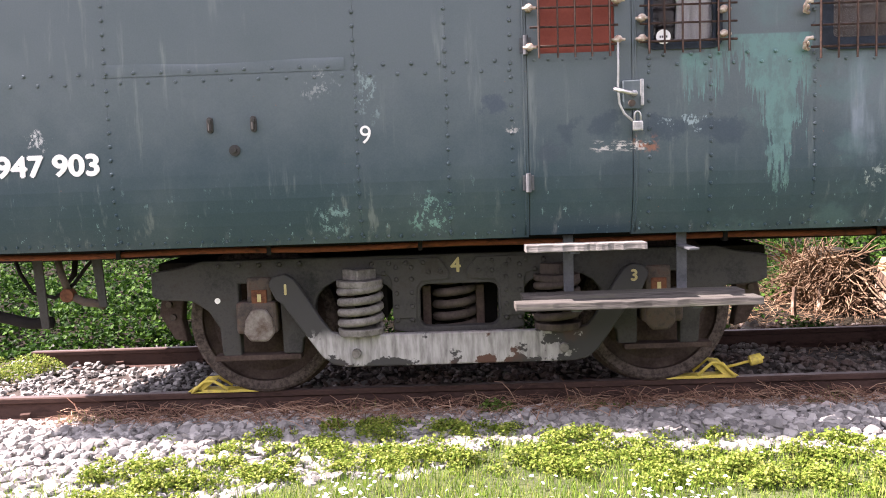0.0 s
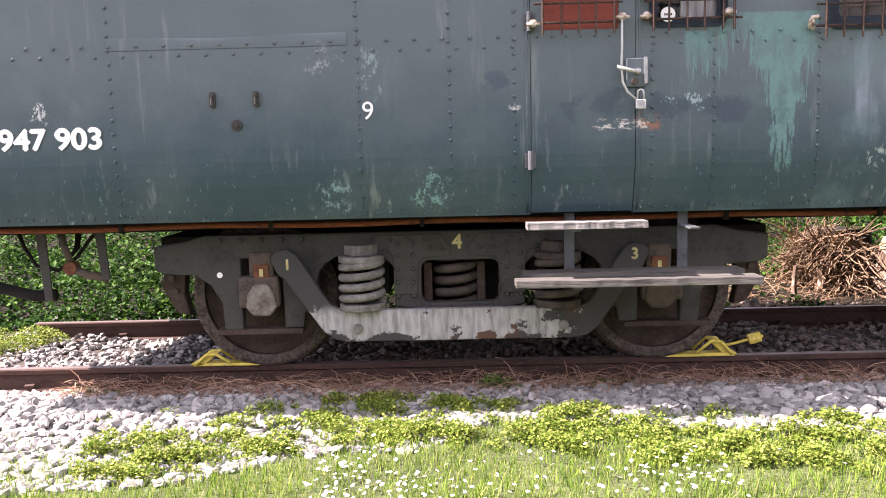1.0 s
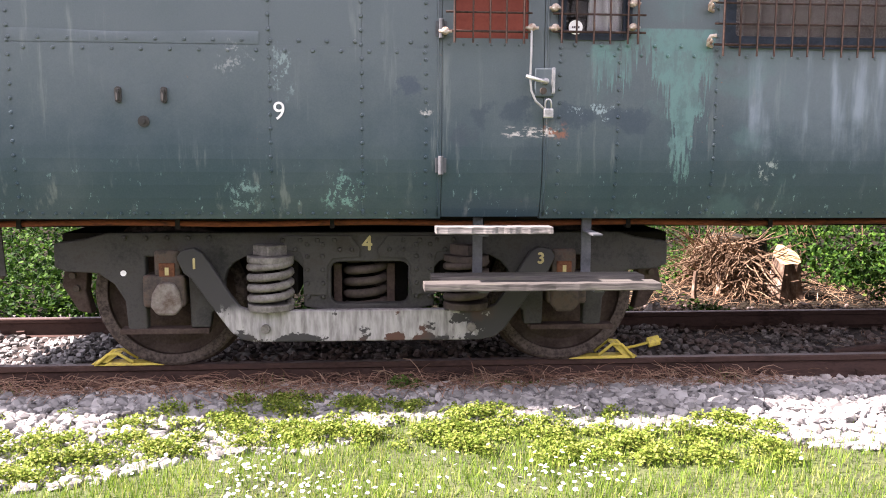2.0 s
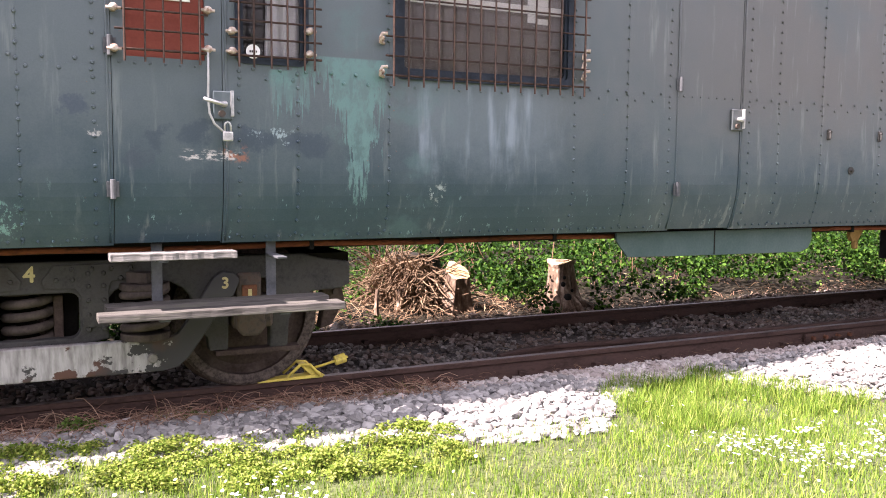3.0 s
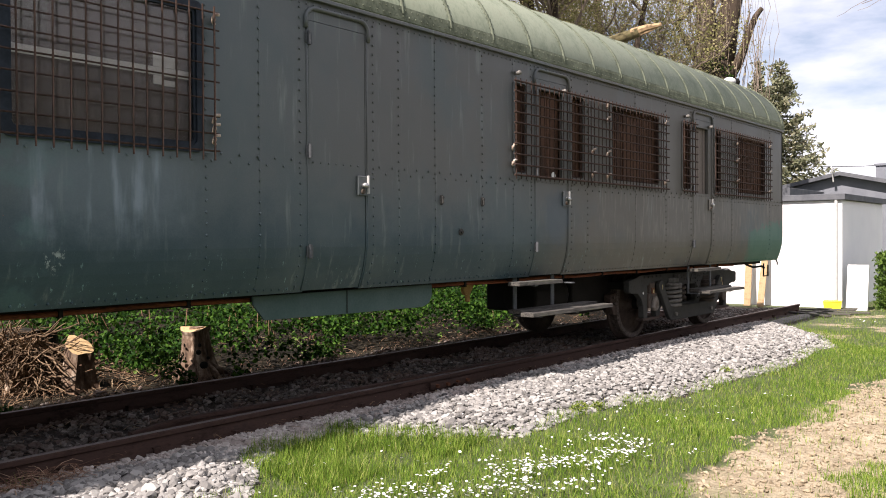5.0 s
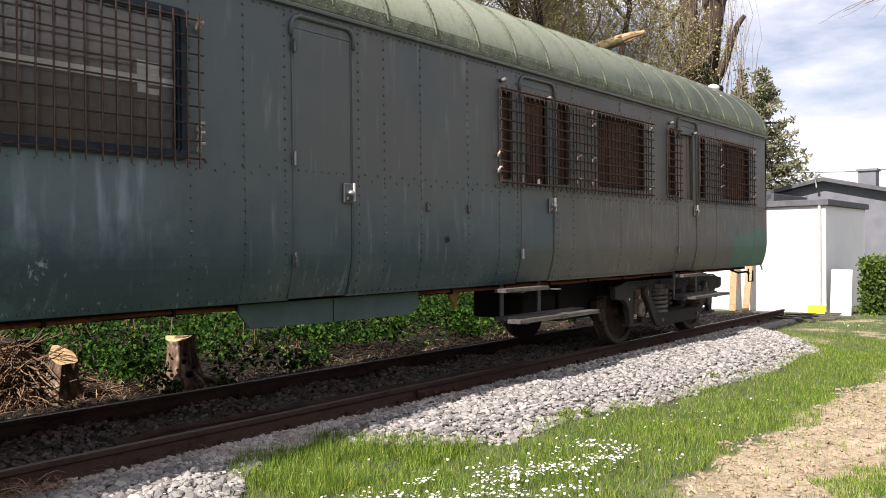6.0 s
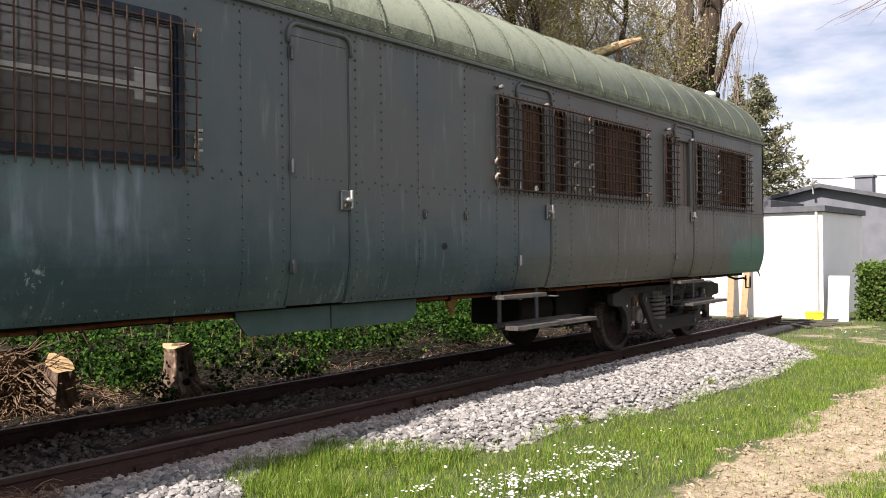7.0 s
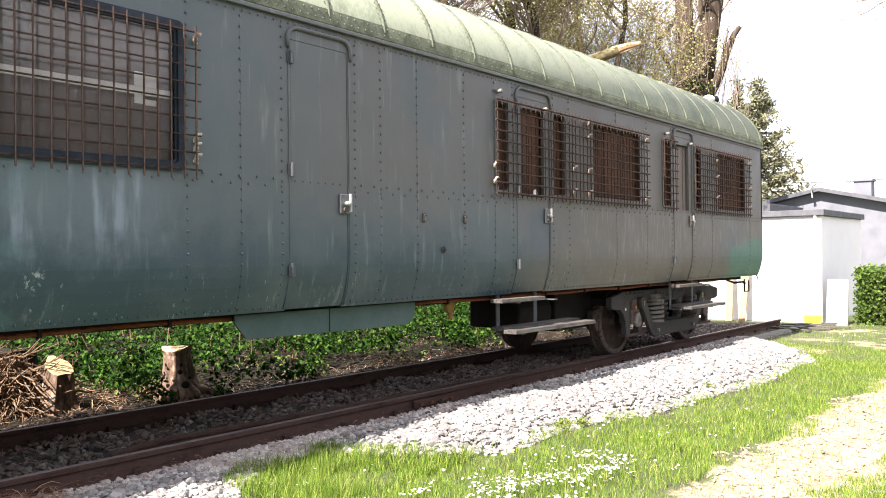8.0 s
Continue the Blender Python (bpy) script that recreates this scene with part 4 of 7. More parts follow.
# window bars
def grille(xv, zh, clamps, label):
    """Upright and level rods welded into a grid, held off the wall by clamps."""
    yv, yh = YS - 0.062, YS - 0.048
    x0, x1, z0, z1 = min(xv), max(xv), min(zh), max(zh)
    far = x0 > 7
    tail = 0.035 if far else 0.062
    thick, level = (0.9, 1.55) if far else (1.0, 1.0)
    if far:
        yv, yh = yh, yv
    bm = bmesh.new()
    for px in (x0, x1):
        rod(bm, (px, yv, z0 - tail), (px, yv, z1 + 0.035), 0.0065 * thick, 6)
    for pz in (z0, z1):
        rod(bm, (x0 - 0.045, yh, pz), (x1 + 0.045, yh, pz), 0.0065 * level, 6)
    g = part("window_grille", bm, M_BAR, carriage, label)
    bm = bmesh.new()
    rod(bm, (0, yv, z0 - tail), (0, yv, z1 + 0.035), 0.0056 * thick, 6)
    me = mesh_from(bm, "bar", M_BAR)
    for px in sorted(xv)[1:-1]:
        same_mesh("bar", me, g, pose(px, 0, 0, 0, random.uniform(-0.2, 0.2), 0))
    bm = bmesh.new()
    rod(bm, (x0 - 0.045, yh, 0), (x1 + 0.045, yh, 0), 0.0056 * level, 6)
    me = mesh_from(bm, "bar", M_BAR)
    for pz in sorted(zh)[1:-1]:
        same_mesh("bar", me, g, pose(0, 0, pz))
    for px, pz in clamps:
        bm = bmesh.new()
        if px < 2.5:
            rod(bm, (px, YS, pz), (px, YS - 0.048, pz), 0.019, 10, 0.015)
            bmesh.ops.create_uvsphere(bm, u_segments=10, v_segments=7, radius=0.023, matrix=Matrix.Translation((px, YS - 0.046, pz)) @ Matrix.Diagonal((1.0, 0.7, 0.9, 1)))
            rod(bm, (px - 0.035, YS - 0.052, pz - 0.004), (px + 0.035, YS - 0.052, pz - 0.004), 0.008, 6)
            part("clamp", bm, M_CERAMIC, g, "pale crusted clamp with rust", smooth=True)
            continue
        tube(bm, [(px + 0.012, YS - 0.012, pz - 0.026), (px - 0.016, YS - 0.03, pz - 0.022), (px - 0.022, YS - 0.045, pz), (px - 0.012, YS - 0.05, pz + 0.024), (px + 0.018, YS - 0.055, pz + 0.026)], 0.0105, 7)
        bmesh.ops.create_uvsphere(bm, u_segments=8, v_segments=6, radius=0.016, matrix=Matrix.Translation((px, YS - 0.02, pz)))
        part("clamp", bm, M_CERAMIC, g, "cream porcelain clamp with rust", smooth=True)
    return g


zs_near = [2.085 + 0.098 * k for k in range(10)]
grille([1.262, 1.355, 1.446, 1.538, 1.630], [2.105 + 0.098 * k for k in range(10)], [(1.215, 2.105), (1.215, 2.305), (1.675, 2.13), (1.675, 2.33), (1.215, 2.9), (1.675, 2.9)], "rusty bar grille over the red boarded door window")
grille([1.832, 1.915, 2.005, 2.095, 2.185, 2.245], [2.110 + 0.092 * k for k in range(10)], [(1.80, 2.13), (1.80, 2.235), (2.222, 2.14), (2.222, 2.265), (2.222, 2.9), (1.80, 2.9)], "rusty bar grille over a small window")
grille(list(np.linspace(2.715, 4.035, 15)), [2.055 + 0.110 * k for k in range(9)], [(2.66, 2.075), (2.66, 2.262), (2.66, 2.62), (4.06, 2.13), (4.06, 2.20), (4.06, 2.26), (4.06, 2.9), (2.66, 2.9)], "rusty bar grille over a wide window")
grille(list(np.linspace(7.40, 8.74, 17)), [2.085 + 0.0985 * k for k in range(10)], [(7.38, 2.2), (7.38, 2.35)], "rusty bar grille over a door and two narrow windows")
grille(list(np.linspace(8.80, 10.65, 24)), [2.085 + 0.0985 * k for k in range(10)], [(8.87, 2.17), (8.87, 2.42), (9.2, 2.17), (9.2, 2.42), (10.66, 2.17), (10.66, 2.9), (9.2, 2.8), (9.2, 2.95)], "rusty bar grille over a wide window")
grille(list(np.linspace(11.17, 11.52, 5)), [2.085 + 0.0985 * k for k in range(10)], [], "rusty bar grille over a narrow window")
grille(list(np.linspace(12.20, 14.40, 27)), [2.085 + 0.0985 * k for k in range(10)], [(13.05, 2.3), (13.05, 2.6), (13.05, 2.85), (14.41, 2.2), (14.41, 2.5), (14.41, 2.9)], "rusty bar grille over a wide window")

# small fittings on the wall
for px, pz in ((7.45, 3.055), (8.26, 2.985), (11.28, 3.055), (12.05, 2.99)):
    bm = bmesh.new()
    rod(bm, (px, YS, pz), (px, YS - 0.05, pz), 0.018, 10)
    bmesh.ops.create_uvsphere(bm, u_segments=10, v_segments=6, radius=0.023, matrix=Matrix.Translation((px, YS - 0.052, pz)))
    part("wall_lamp", bm, M_SPRING, carriage, "small pale round lamp", smooth=True)
for px, pz in ((8.12, 2.12),):
    bm = bmesh.new()
    bmesh.ops.create_cone(bm, cap_ends=True, segments=18, radius1=0.035, radius2=0.035, depth=0.004, matrix=pose(px, YS - 0.002, pz, 90))
    part("round_sticker", bm, M_STICK, carriage, "round white sticker")
for px, pz in ((-0.484, 1.760), (-0.252, 1.760), (6.343, 1.817), (6.917, 1.818)):
    bm = bmesh.new()
    plate(bm, rounded(px - 0.016, pz - 0.042, px + 0.016, pz + 0.042, 0.015), [], YS - 0.003, YS - 0.018)
    rod(bm, (px, YS - 0.018, pz + 0.02), (px, YS - 0.034, pz + 0.02), 0.011, 8)
    rod(bm, (px, YS - 0.026, pz + 0.02), (px, YS - 0.026, pz - 0.03), 0.008, 8)
    part("lamp_bracket", bm, M_BOGIE, carriage, "small dark iron hook bracket", bevel=0.002)
for px, pz in ((-0.36, 1.624), (6.61, 1.544)):
    bm = bmesh.new()
    rod(bm, (px, YS - 0.002, pz), (px, YS - 0.012, pz), 0.030, 14)
    rod(bm, (px, YS - 0.012, pz), (px, YS - 0.03, pz), 0.013, 8)
    part("round_boss", bm, M_BOGIE, carriage)


def lettering(text, px, pz, size, mat, parent, y, name, bold=0.0, label="", wide=1.0):
    cu = bpy.data.curves.new(name, "FONT")
    cu.body, cu.size, cu.extrude = text, size, 0.0006
    tmp = new(name, cu)
    me = bpy.data.meshes.new_from_object(tmp)
    bpy.data.objects.remove(tmp)
    if bold:
        bb = bmesh.new()
        for dx, dz, dy in ((-bold, 0, 0), (bold, 0, 0.0003), (0, bold, 0.0006), (0, -bold, 0.0009), (0, 0, 0.0012)):
            n0 = len(bb.verts)
            bb.from_mesh(me)
            bb.verts.ensure_lookup_table()
            for v in bb.verts[n0:]:
                v.co += Vector((dx, dz, dy))
        bb.to_mesh(me)
        bb.free()
    me.materials.clear()
    me.materials.append(mat)
    ob = new(name, me)
    ob.parent = parent
    ob.matrix_basis = pose(px, y, pz, 90) @ Matrix.Diagonal((wide, 1, 1, 1))
    if label:
        ob["label"] = label
    return ob


lettering("947 903", -1.65, 1.520, 0.155, M_WHITE, carriage, YS - 0.0085, "painted_number", 0.006, "bold white painted number", 1.12)
lettering("9", 0.305, 1.638, 0.135, M_WHITE, carriage, YS - 0.0075, "painted_digit", 0.0, "thin white painted figure")

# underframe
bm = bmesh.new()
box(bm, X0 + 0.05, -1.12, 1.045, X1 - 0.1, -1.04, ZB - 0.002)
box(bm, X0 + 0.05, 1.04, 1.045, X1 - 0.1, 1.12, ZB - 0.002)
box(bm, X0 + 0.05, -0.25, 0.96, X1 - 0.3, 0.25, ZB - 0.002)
# broad blocks above both bogies, added to stop light passing under the floor
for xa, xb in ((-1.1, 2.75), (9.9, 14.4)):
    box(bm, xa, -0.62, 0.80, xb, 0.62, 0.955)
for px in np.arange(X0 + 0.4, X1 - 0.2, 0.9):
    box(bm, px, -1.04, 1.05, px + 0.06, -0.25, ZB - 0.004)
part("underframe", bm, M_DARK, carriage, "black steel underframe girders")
for x0, x1 in ((X0, 4.5), (6.42, X1 - 1.6)):
    bm = bmesh.new()
    n = int((x1 - x0) / 0.3)
    tube(bm, [(x0 + (x1 - x0) * i / n, -1.235, 1.070 + 0.006 * math.sin(i * 1.3)) for i in range(n + 1)], 0.017, 8)
    pp = part("heating_pipe", bm, M_PIPE, carriage, "orange rusted pipe", smooth=True)
    for px in np.arange(x0 + 0.5, x1, 0.85):
        bm = bmesh.new()
        box(bm, px - 0.012, -1.262, 1.042, px + 0.012, -1.20, 1.10)
        part("pipe_clip", bm, M_DARK, pp)
bm = bmesh.new()
plate(bm, [(4.50, 1.09), (4.50, 1.03), (4.60, 0.915), (5.40, 0.905), (6.30, 0.90), (6.385, 0.93), (6.42, 1.0), (6.42, 1.09)], [], -1.28, -1.262)
sk = part("skirt_panel", bm, M_SKIRT, carriage, "pale blue-green sheet skirt below the door", bevel=0.003)
bm = bmesh.new()
box(bm, 5.395, -1.2835, 0.91, 5.403, -1.2805, 1.09)
part("skirt_joint", bm, M_DARK, sk)


# steps
def steps(xa, xb, xc, xd, hang, top=M_WOOD):
    st = []
    for (p, q, z, mats, y0, y1) in ((xa, xb, 1.035, top, -1.56, -1.42), (xc, xd, 0.735, M_WOODD, -1.62, -1.47), (xc + 0.05, xd - 0.04, 0.752, M_WOODD, -1.45, -1.29)):
        bm = bmesh.new()
        n = 40
        ring = []
        for i in range(n + 1):
            px = p + (q - p) * i / n
            j = 0.003 * math.sin(i * 0.9 + p) + random.uniform(-0.002, 0.002)
            ring.append([bm.verts.new(v) for v in ((px, y0 + j, z), (px, y1, z), (px, y1, z + 0.038), (px, y0 + 0.006 + j * 0.5, z + 0.04 + j * 0.4))])
        for u, v in zip(ring, ring[1:]):
            for k in range(4):
                bm.faces.new((u[k], u[(k + 1) % 4], v[(k + 1) % 4], v[k]))
        bm.faces.new(ring[0])
        bm.faces.new(ring[-1])
        part("step_board", bm, mats, carriage, "grey weathered wooden step board", bevel=0.004)
    for px in hang:
        bm = bmesh.new()
        box(bm, px - 0.028, -1.30, 0.735, px + 0.028, -1.285, 1.105)
        box(bm, px - 0.028, -1.60, 0.722, px + 0.028, -1.285, 0.734)
        box(bm, px - 0.028, -1.55, 1.022, px + 0.028, -1.285, 1.034)
        part("step_hanger", bm, M_HANGER, carriage, "flat grey iron hanger", bevel=0.003)


steps(1.165, 1.80, 1.10, 2.385, (1.42, 2.045))
steps(7.36, 8.12, 7.50, 9.05, (7.66, 8.34), M_WOODD)
steps(11.45, 12.25, 11.70, 12.95, (11.75, 12.5), M_WOODD)


# ---------------------------------------------------------------- bogies
def spring(bm, cx, cy, z0, z1, R, r, turns_n):
    pts = []
    n = int(turns_n * 20)
    for i in range(n + 1):
        a = math.tau * i / 20
        pts.append((cx + R * math.cos(a), cy + R * math.sin(a), z0 + (z1 - z0) * i / n))
    tube(bm, pts, r, 8)


def build_bogie(label):
    """Four-wheel bogie, its middle at the origin of x; heights above the ground sheet."""
    bog = new("bogie")
    tagged(bog, label, "bogie", "bogies of the carriage")
    WB, RW, ZA = 1.205, 0.455, 0.605
    for s in (-1, 1):
        y0, y1 = (-1.06, -0.98) if s < 0 else (0.98, 1.06)
        outer = [(-1.80, 0.94), (-1.80, 0.80), (-1.74, 0.775), (-1.56, 0.765), (-1.47, 0.70), (-1.41, 0.60), (-1.40, 0.44), (-1.30, 0.42), (-1.29, 0.44), (-1.29, 0.86), (-1.05, 0.86),
                 (-1.04, 0.44), (-0.93, 0.44), (-0.92, 0.52), (-0.88, 0.56), (-0.86, 0.56), (-0.84, 0.66)]
        outer += [(-0.60 + 0.24 * math.cos(radians(a)), 0.72 + 0.16 * math.sin(radians(a))) for a in range(180, 0, -20)]
        outer += [(-0.385, 0.56), (-0.24, 0.53)]
        right = [(-u, w) for u, w in reversed(outer)]
        top = [(1.80, 0.94), (1.62, 0.965), (1.5, 1.0), (-1.5, 1.0), (-1.62, 0.965)]
        loop = outer + right + top[1:]
        bm = bmesh.new()
        plate(bm, loop, [rounded(-0.225, 0.575, 0.235, 0.825, 0.05)], y0, y1)
        fr = part("side_frame", bm, M_BOGIE, bog, "dark grey cast steel side frame", bevel=0.012)
        bm = bmesh.new()
        yy = y0 if s < 0 else y1
        for u, w in [(-0.36, z) for z in (0.62, 0.70, 0.78, 0.86, 0.93)] + [(-0.27, z) for z in (0.62, 0.70, 0.78, 0.86, 0.93)] + [(0.28, z) for z in (0.62, 0.70, 0.78, 0.86, 0.93)] + [(0.36, z) for z in (0.62, 0.70, 0.78, 0.86, 0.93)] + [(u, 0.90) for u in (-0.5, -0.43, -0.17, -0.1, 0.12, 0.2, 0.45, 0.52)] + [(u, 0.955) for u in (-0.5, -0.4, -0.3, -0.2, 0.2, 0.3, 0.4, 0.5)] + [(u, 0.97) for u in np.arange(-1.4, -0.8, 0.12)]:
            dome(bm, (u, yy + s * 0.008, w), 0.017, (0, s, 0))
        tagged(part("frame_rivets", bm, M_BOGIE, fr), kind="stuff")
        # riveted corner plate
        bm = bmesh.new()
        plate(bm, [(-0.50, 0.98), (-0.50, 0.90), (-0.40, 0.88), (-0.385, 0.84), (-0.385, 0.63), (-0.25, 0.63), (-0.245, 0.80), (-0.215, 0.845), (-0.06, 0.855), (-0.05, 0.90), (-0.11, 0.98)], [], yy, yy + s * 0.012)
        part("gusset_plate", bm, M_BOGIE, fr, bevel=0.003)
        bm = bmesh.new()
        plate(bm, [(0.50, 0.98), (0.50, 0.90), (0.40, 0.88), (0.385, 0.84), (0.385, 0.63), (0.25, 0.63), (0.245, 0.80), (0.215, 0.845), (0.06, 0.855), (0.05, 0.90), (0.11, 0.98)], [], yy, yy + s * 0.012)
        part("gusset_plate", bm, M_BOGIE, fr, bevel=0.003)
        # equaliser bar
        up = [(-1.06, 0.77), (-1.10, 0.86), (-1.07, 0.905), (-1.0, 0.918), (-0.95, 0.885), (-0.91, 0.825), (-0.80, 0.645), (-0.745, 0.572), (-0.68, 0.550), (-0.30, 0.550)]
        dn = [(-0.30, 0.362), (-0.66, 0.362), (-0.74, 0.378), (-0.80, 0.425), (-0.88, 0.537), (-1.02, 0.74)]
        loop = up + [(-u, w) for u, w in reversed(up)] + [(-u, w) for u, w in reversed(dn)] + dn
        ya, yb = (-1.13, -1.075) if s < 0 else (1.075, 1.13)
        bm = bmesh.new()
        plate(bm, loop, [], ya, yb)
        eq = part("equaliser_bar", bm, M_BEAM, bog, "dark steel equaliser bar with flaking white paint", bevel=0.010)
        for u in (-0.60, 0.60):
            bm = bmesh.new()
            rod(bm, (u, ya if s < 0 else yb, 0.445), (u, (ya if s < 0 else yb) + s * 0.03, 0.445), 0.028, 10)
            part("beam_bolt", bm, M_SPRING, eq, bevel=0.004)
        # tie bars under the axle guides
        for w0 in (-1, 1):
            bm = bmesh.new()
            box(bm, w0 * WB - 0.24, min(y0, y1) - 0.01, 0.405, w0 * WB + 0.27, max(y0, y1) + 0.01, 0.437)
            part("pedestal_tie", bm, M_WHEEL, bog, bevel=0.004)
            cx = w0 * 1.165
            yo = -1.0 if s < 0 else 1.0
            bm = bmesh.new()
            box(bm, cx + w0 * 0.02 - 0.12, yo - 0.09 if s < 0 else yo - 0.1, 0.565, cx + w0 * 0.02 + 0.12, yo + 0.1 if s < 0 else yo + 0.09, 0.755)
            box(bm, cx - 0.075, yo - 0.075, 0.74, cx + 0.075, yo + 0.075, 0.90)
            ab = part("axle_box", bm, M_BOX, bog, "rusty cast axle box", bevel=0.02)
            bm = bmesh.new()
            plate(bm, [(cx - 0.09, 0.575), (cx - 0.05, 0.525), (cx + 0.05, 0.525), (cx + 0.09, 0.575), (cx + 0.08, 0.65), (cx + 0.04, 0.715), (cx - 0.04, 0.715), (cx - 0.08, 0.65)], [], yo + s * 0.08, yo + s * 0.125)
            part("axle_box_lid", bm, M_LID if w0 < 0 else M_BOX, ab, "worn pale cast lid", bevel=0.014)
            bm = bmesh.new()
            box(bm, cx - 0.045, min(yo + s * 0.06, yo + s * 0.085), 0.735, cx + 0.045, max(yo + s * 0.06, yo + s * 0.085), 0.825)
            wear = part("wear_plate", bm, M_RUST, ab, bevel=0.004)
            bm = bmesh.new()
            box(bm, cx - 0.01, min(yo + s * 0.086, yo + s * 0.088), 0.755, cx + 0.012, max(yo + s * 0.086, yo + s * 0.088), 0.80)
            part("paint_mark", bm, M_NUM, wear)
        for cx, m, yy2 in ((-0.575, M_SPRING, 1.07), (0.575, M_SPRINGD, 1.07)):
            cy = s * yy2
            bm = bmesh.new()
            spring(bm, cx, cy, 0.585, 0.83, 0.115, 0.0245, 4)
            sp = part("coil_spring", bm, m, bog, smooth=True)
            bm = bmesh.new()
            rod(bm, (cx, cy, 0.83), (cx, cy, 0.868), 0.135, 20)
            rod(bm, (cx, cy, 0.868), (cx, cy, 0.93), 0.10, 4)
            part("spring_cap", bm, m, sp, bevel=0.006)
            bm = bmesh.new()
            rod(bm, (cx, cy, 0.548), (cx, cy, 0.588), 0.135, 20)
            part("spring_seat", bm, m, sp, bevel=0.006)
    for cx in (-0.02,):
        for cy in (-0.88, 0.88):
            for R, off in ((0.115, 0), ):
                bm = bmesh.new()
                spring(bm, cx, cy, 0.50, 0.86, R, 0.027, 5)
                part("bolster_spring", bm, M_SPRINGD, bog, "dark coil spring behind the frame", smooth=True)
            for dx in (-0.17, 0.15):
                bm = bmesh.new()
                box(bm, cx + dx - 0.025, cy - 0.06, 0.50, cx + dx + 0.025, cy - 0.03, 0.80)
                part("swing_hanger", bm, M_WHEEL, bog, bevel=0.005)
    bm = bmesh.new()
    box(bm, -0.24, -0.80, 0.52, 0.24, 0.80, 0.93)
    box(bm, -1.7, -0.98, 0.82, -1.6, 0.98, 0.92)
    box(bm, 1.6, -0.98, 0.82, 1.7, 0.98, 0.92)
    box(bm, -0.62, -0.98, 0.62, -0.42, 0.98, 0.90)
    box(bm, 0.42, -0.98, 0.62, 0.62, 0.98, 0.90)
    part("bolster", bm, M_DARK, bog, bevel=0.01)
    for u in (-WB, WB):
        for s in (-1, 1):
            bm = bmesh.new()
            prof = [(0.0, -0.02), (0.08, -0.02), (0.11, 0.03), (0.33, 0.05), (0.385, 0.035), (0.385, -0.005), (RW - 0.018, -0.012), (RW, 0.0), (RW, 0.10), (RW + 0.028, 0.112), (RW + 0.028, 0.135), (RW - 0.07, 0.14), (0.10, 0.12), (0.0, 0.12)]
            n = 48
            rings = [[bm.verts.new((u + r * math.cos(k * math.tau / n), s * (0.80 - dy), ZA + r * math.sin(k * math.tau / n))) for k in range(n)] if r > 0 else None for r, dy in prof]
            for i in range(1, len(prof) - 2):
                for k in range(n):
                    f = bm.faces.new((rings[i][k], rings[i][(k + 1) % n], rings[i + 1][(k + 1) % n], rings[i + 1][k]))
                    f.material_index = 1 if 5 <= i <= 7 else 0
            bm.faces.new(rings[1])
            bm.faces.new(rings[-2])
            part("wheel", bm, [M_WHEEL, M_TYRE], bog, "rusty steel railway wheel", bevel=0.0)
        bm = bmesh.new()
        rod(bm, (u, -0.95, ZA), (u, 0.95, ZA), 0.07, 14)
        part("axle", bm, M_DARK, bog)
        for s in (-1, 1):
            w0 = -1 if u < 0 else 1
            bm = bmesh.new()
            plate(bm, [(u + w0 * (RW + 0.03), 0.78), (u + w0 * (RW + 0.17), 0.76), (u + w0 * (RW + 0.19), 0.66), (u + w0 * (RW + 0.10), 0.50), (u + w0 * (RW + 0.02), 0.48), (u + w0 * (RW + 0.05), 0.62)], [], s * 0.82, s * 0.72)
            bs = part("brake_shoe", bm, M_WHEEL, bog, "rust-brown brake shoe", bevel=0.01)
            for zz, dx in ((0.72, 0.12), (0.64, 0.10)):
                bm = bmesh.new()
                rod(bm, (u + w0 * (RW + dx), s * 0.82, zz), (u + w0 * (RW + dx), s * 0.845, zz), 0.02, 8)
                part("brake_bolt", bm, M_BOX, bs)
    return bog


bogie = build_bogie("dark grey four-wheel bogie with coil springs")
for ch, u, z, sz in (("1", -1.02, 0.80, 0.085), ("3", 0.99, 0.82, 0.09), ("4", -0.04, 0.895, 0.12)):
    lettering(ch, u, z, sz, M_NUM, [o for o in bogie.children if o.name.startswith("side_frame")][0] if ch == "4" else [o for o in bogie.children if o.name.startswith("equaliser")][0], -1.0625 - (0.071 if ch != "4" else 0), "painted_digit", 0.003, "pale yellow painted figure")
bm = bmesh.new()
bmesh.ops.create_cone(bm, cap_ends=True, segments=14, radius1=0.017, radius2=0.017, depth=0.003, matrix=pose(-1.415, -1.062, 0.765, 90))
part("paint_dot", bm, M_WHITE, bogie)
bogie.matrix_basis = pose(0.805, 0, 0)
second = copy_thing(bogie, pose(12.30, 0, 0))
for o in second.children:
    if o.name.startswith("equaliser"):
        o.data = o.data.copy()
        o.data.materials[0] = M_BOGIE
        o["label"] = "dark grey steel equaliser bar"


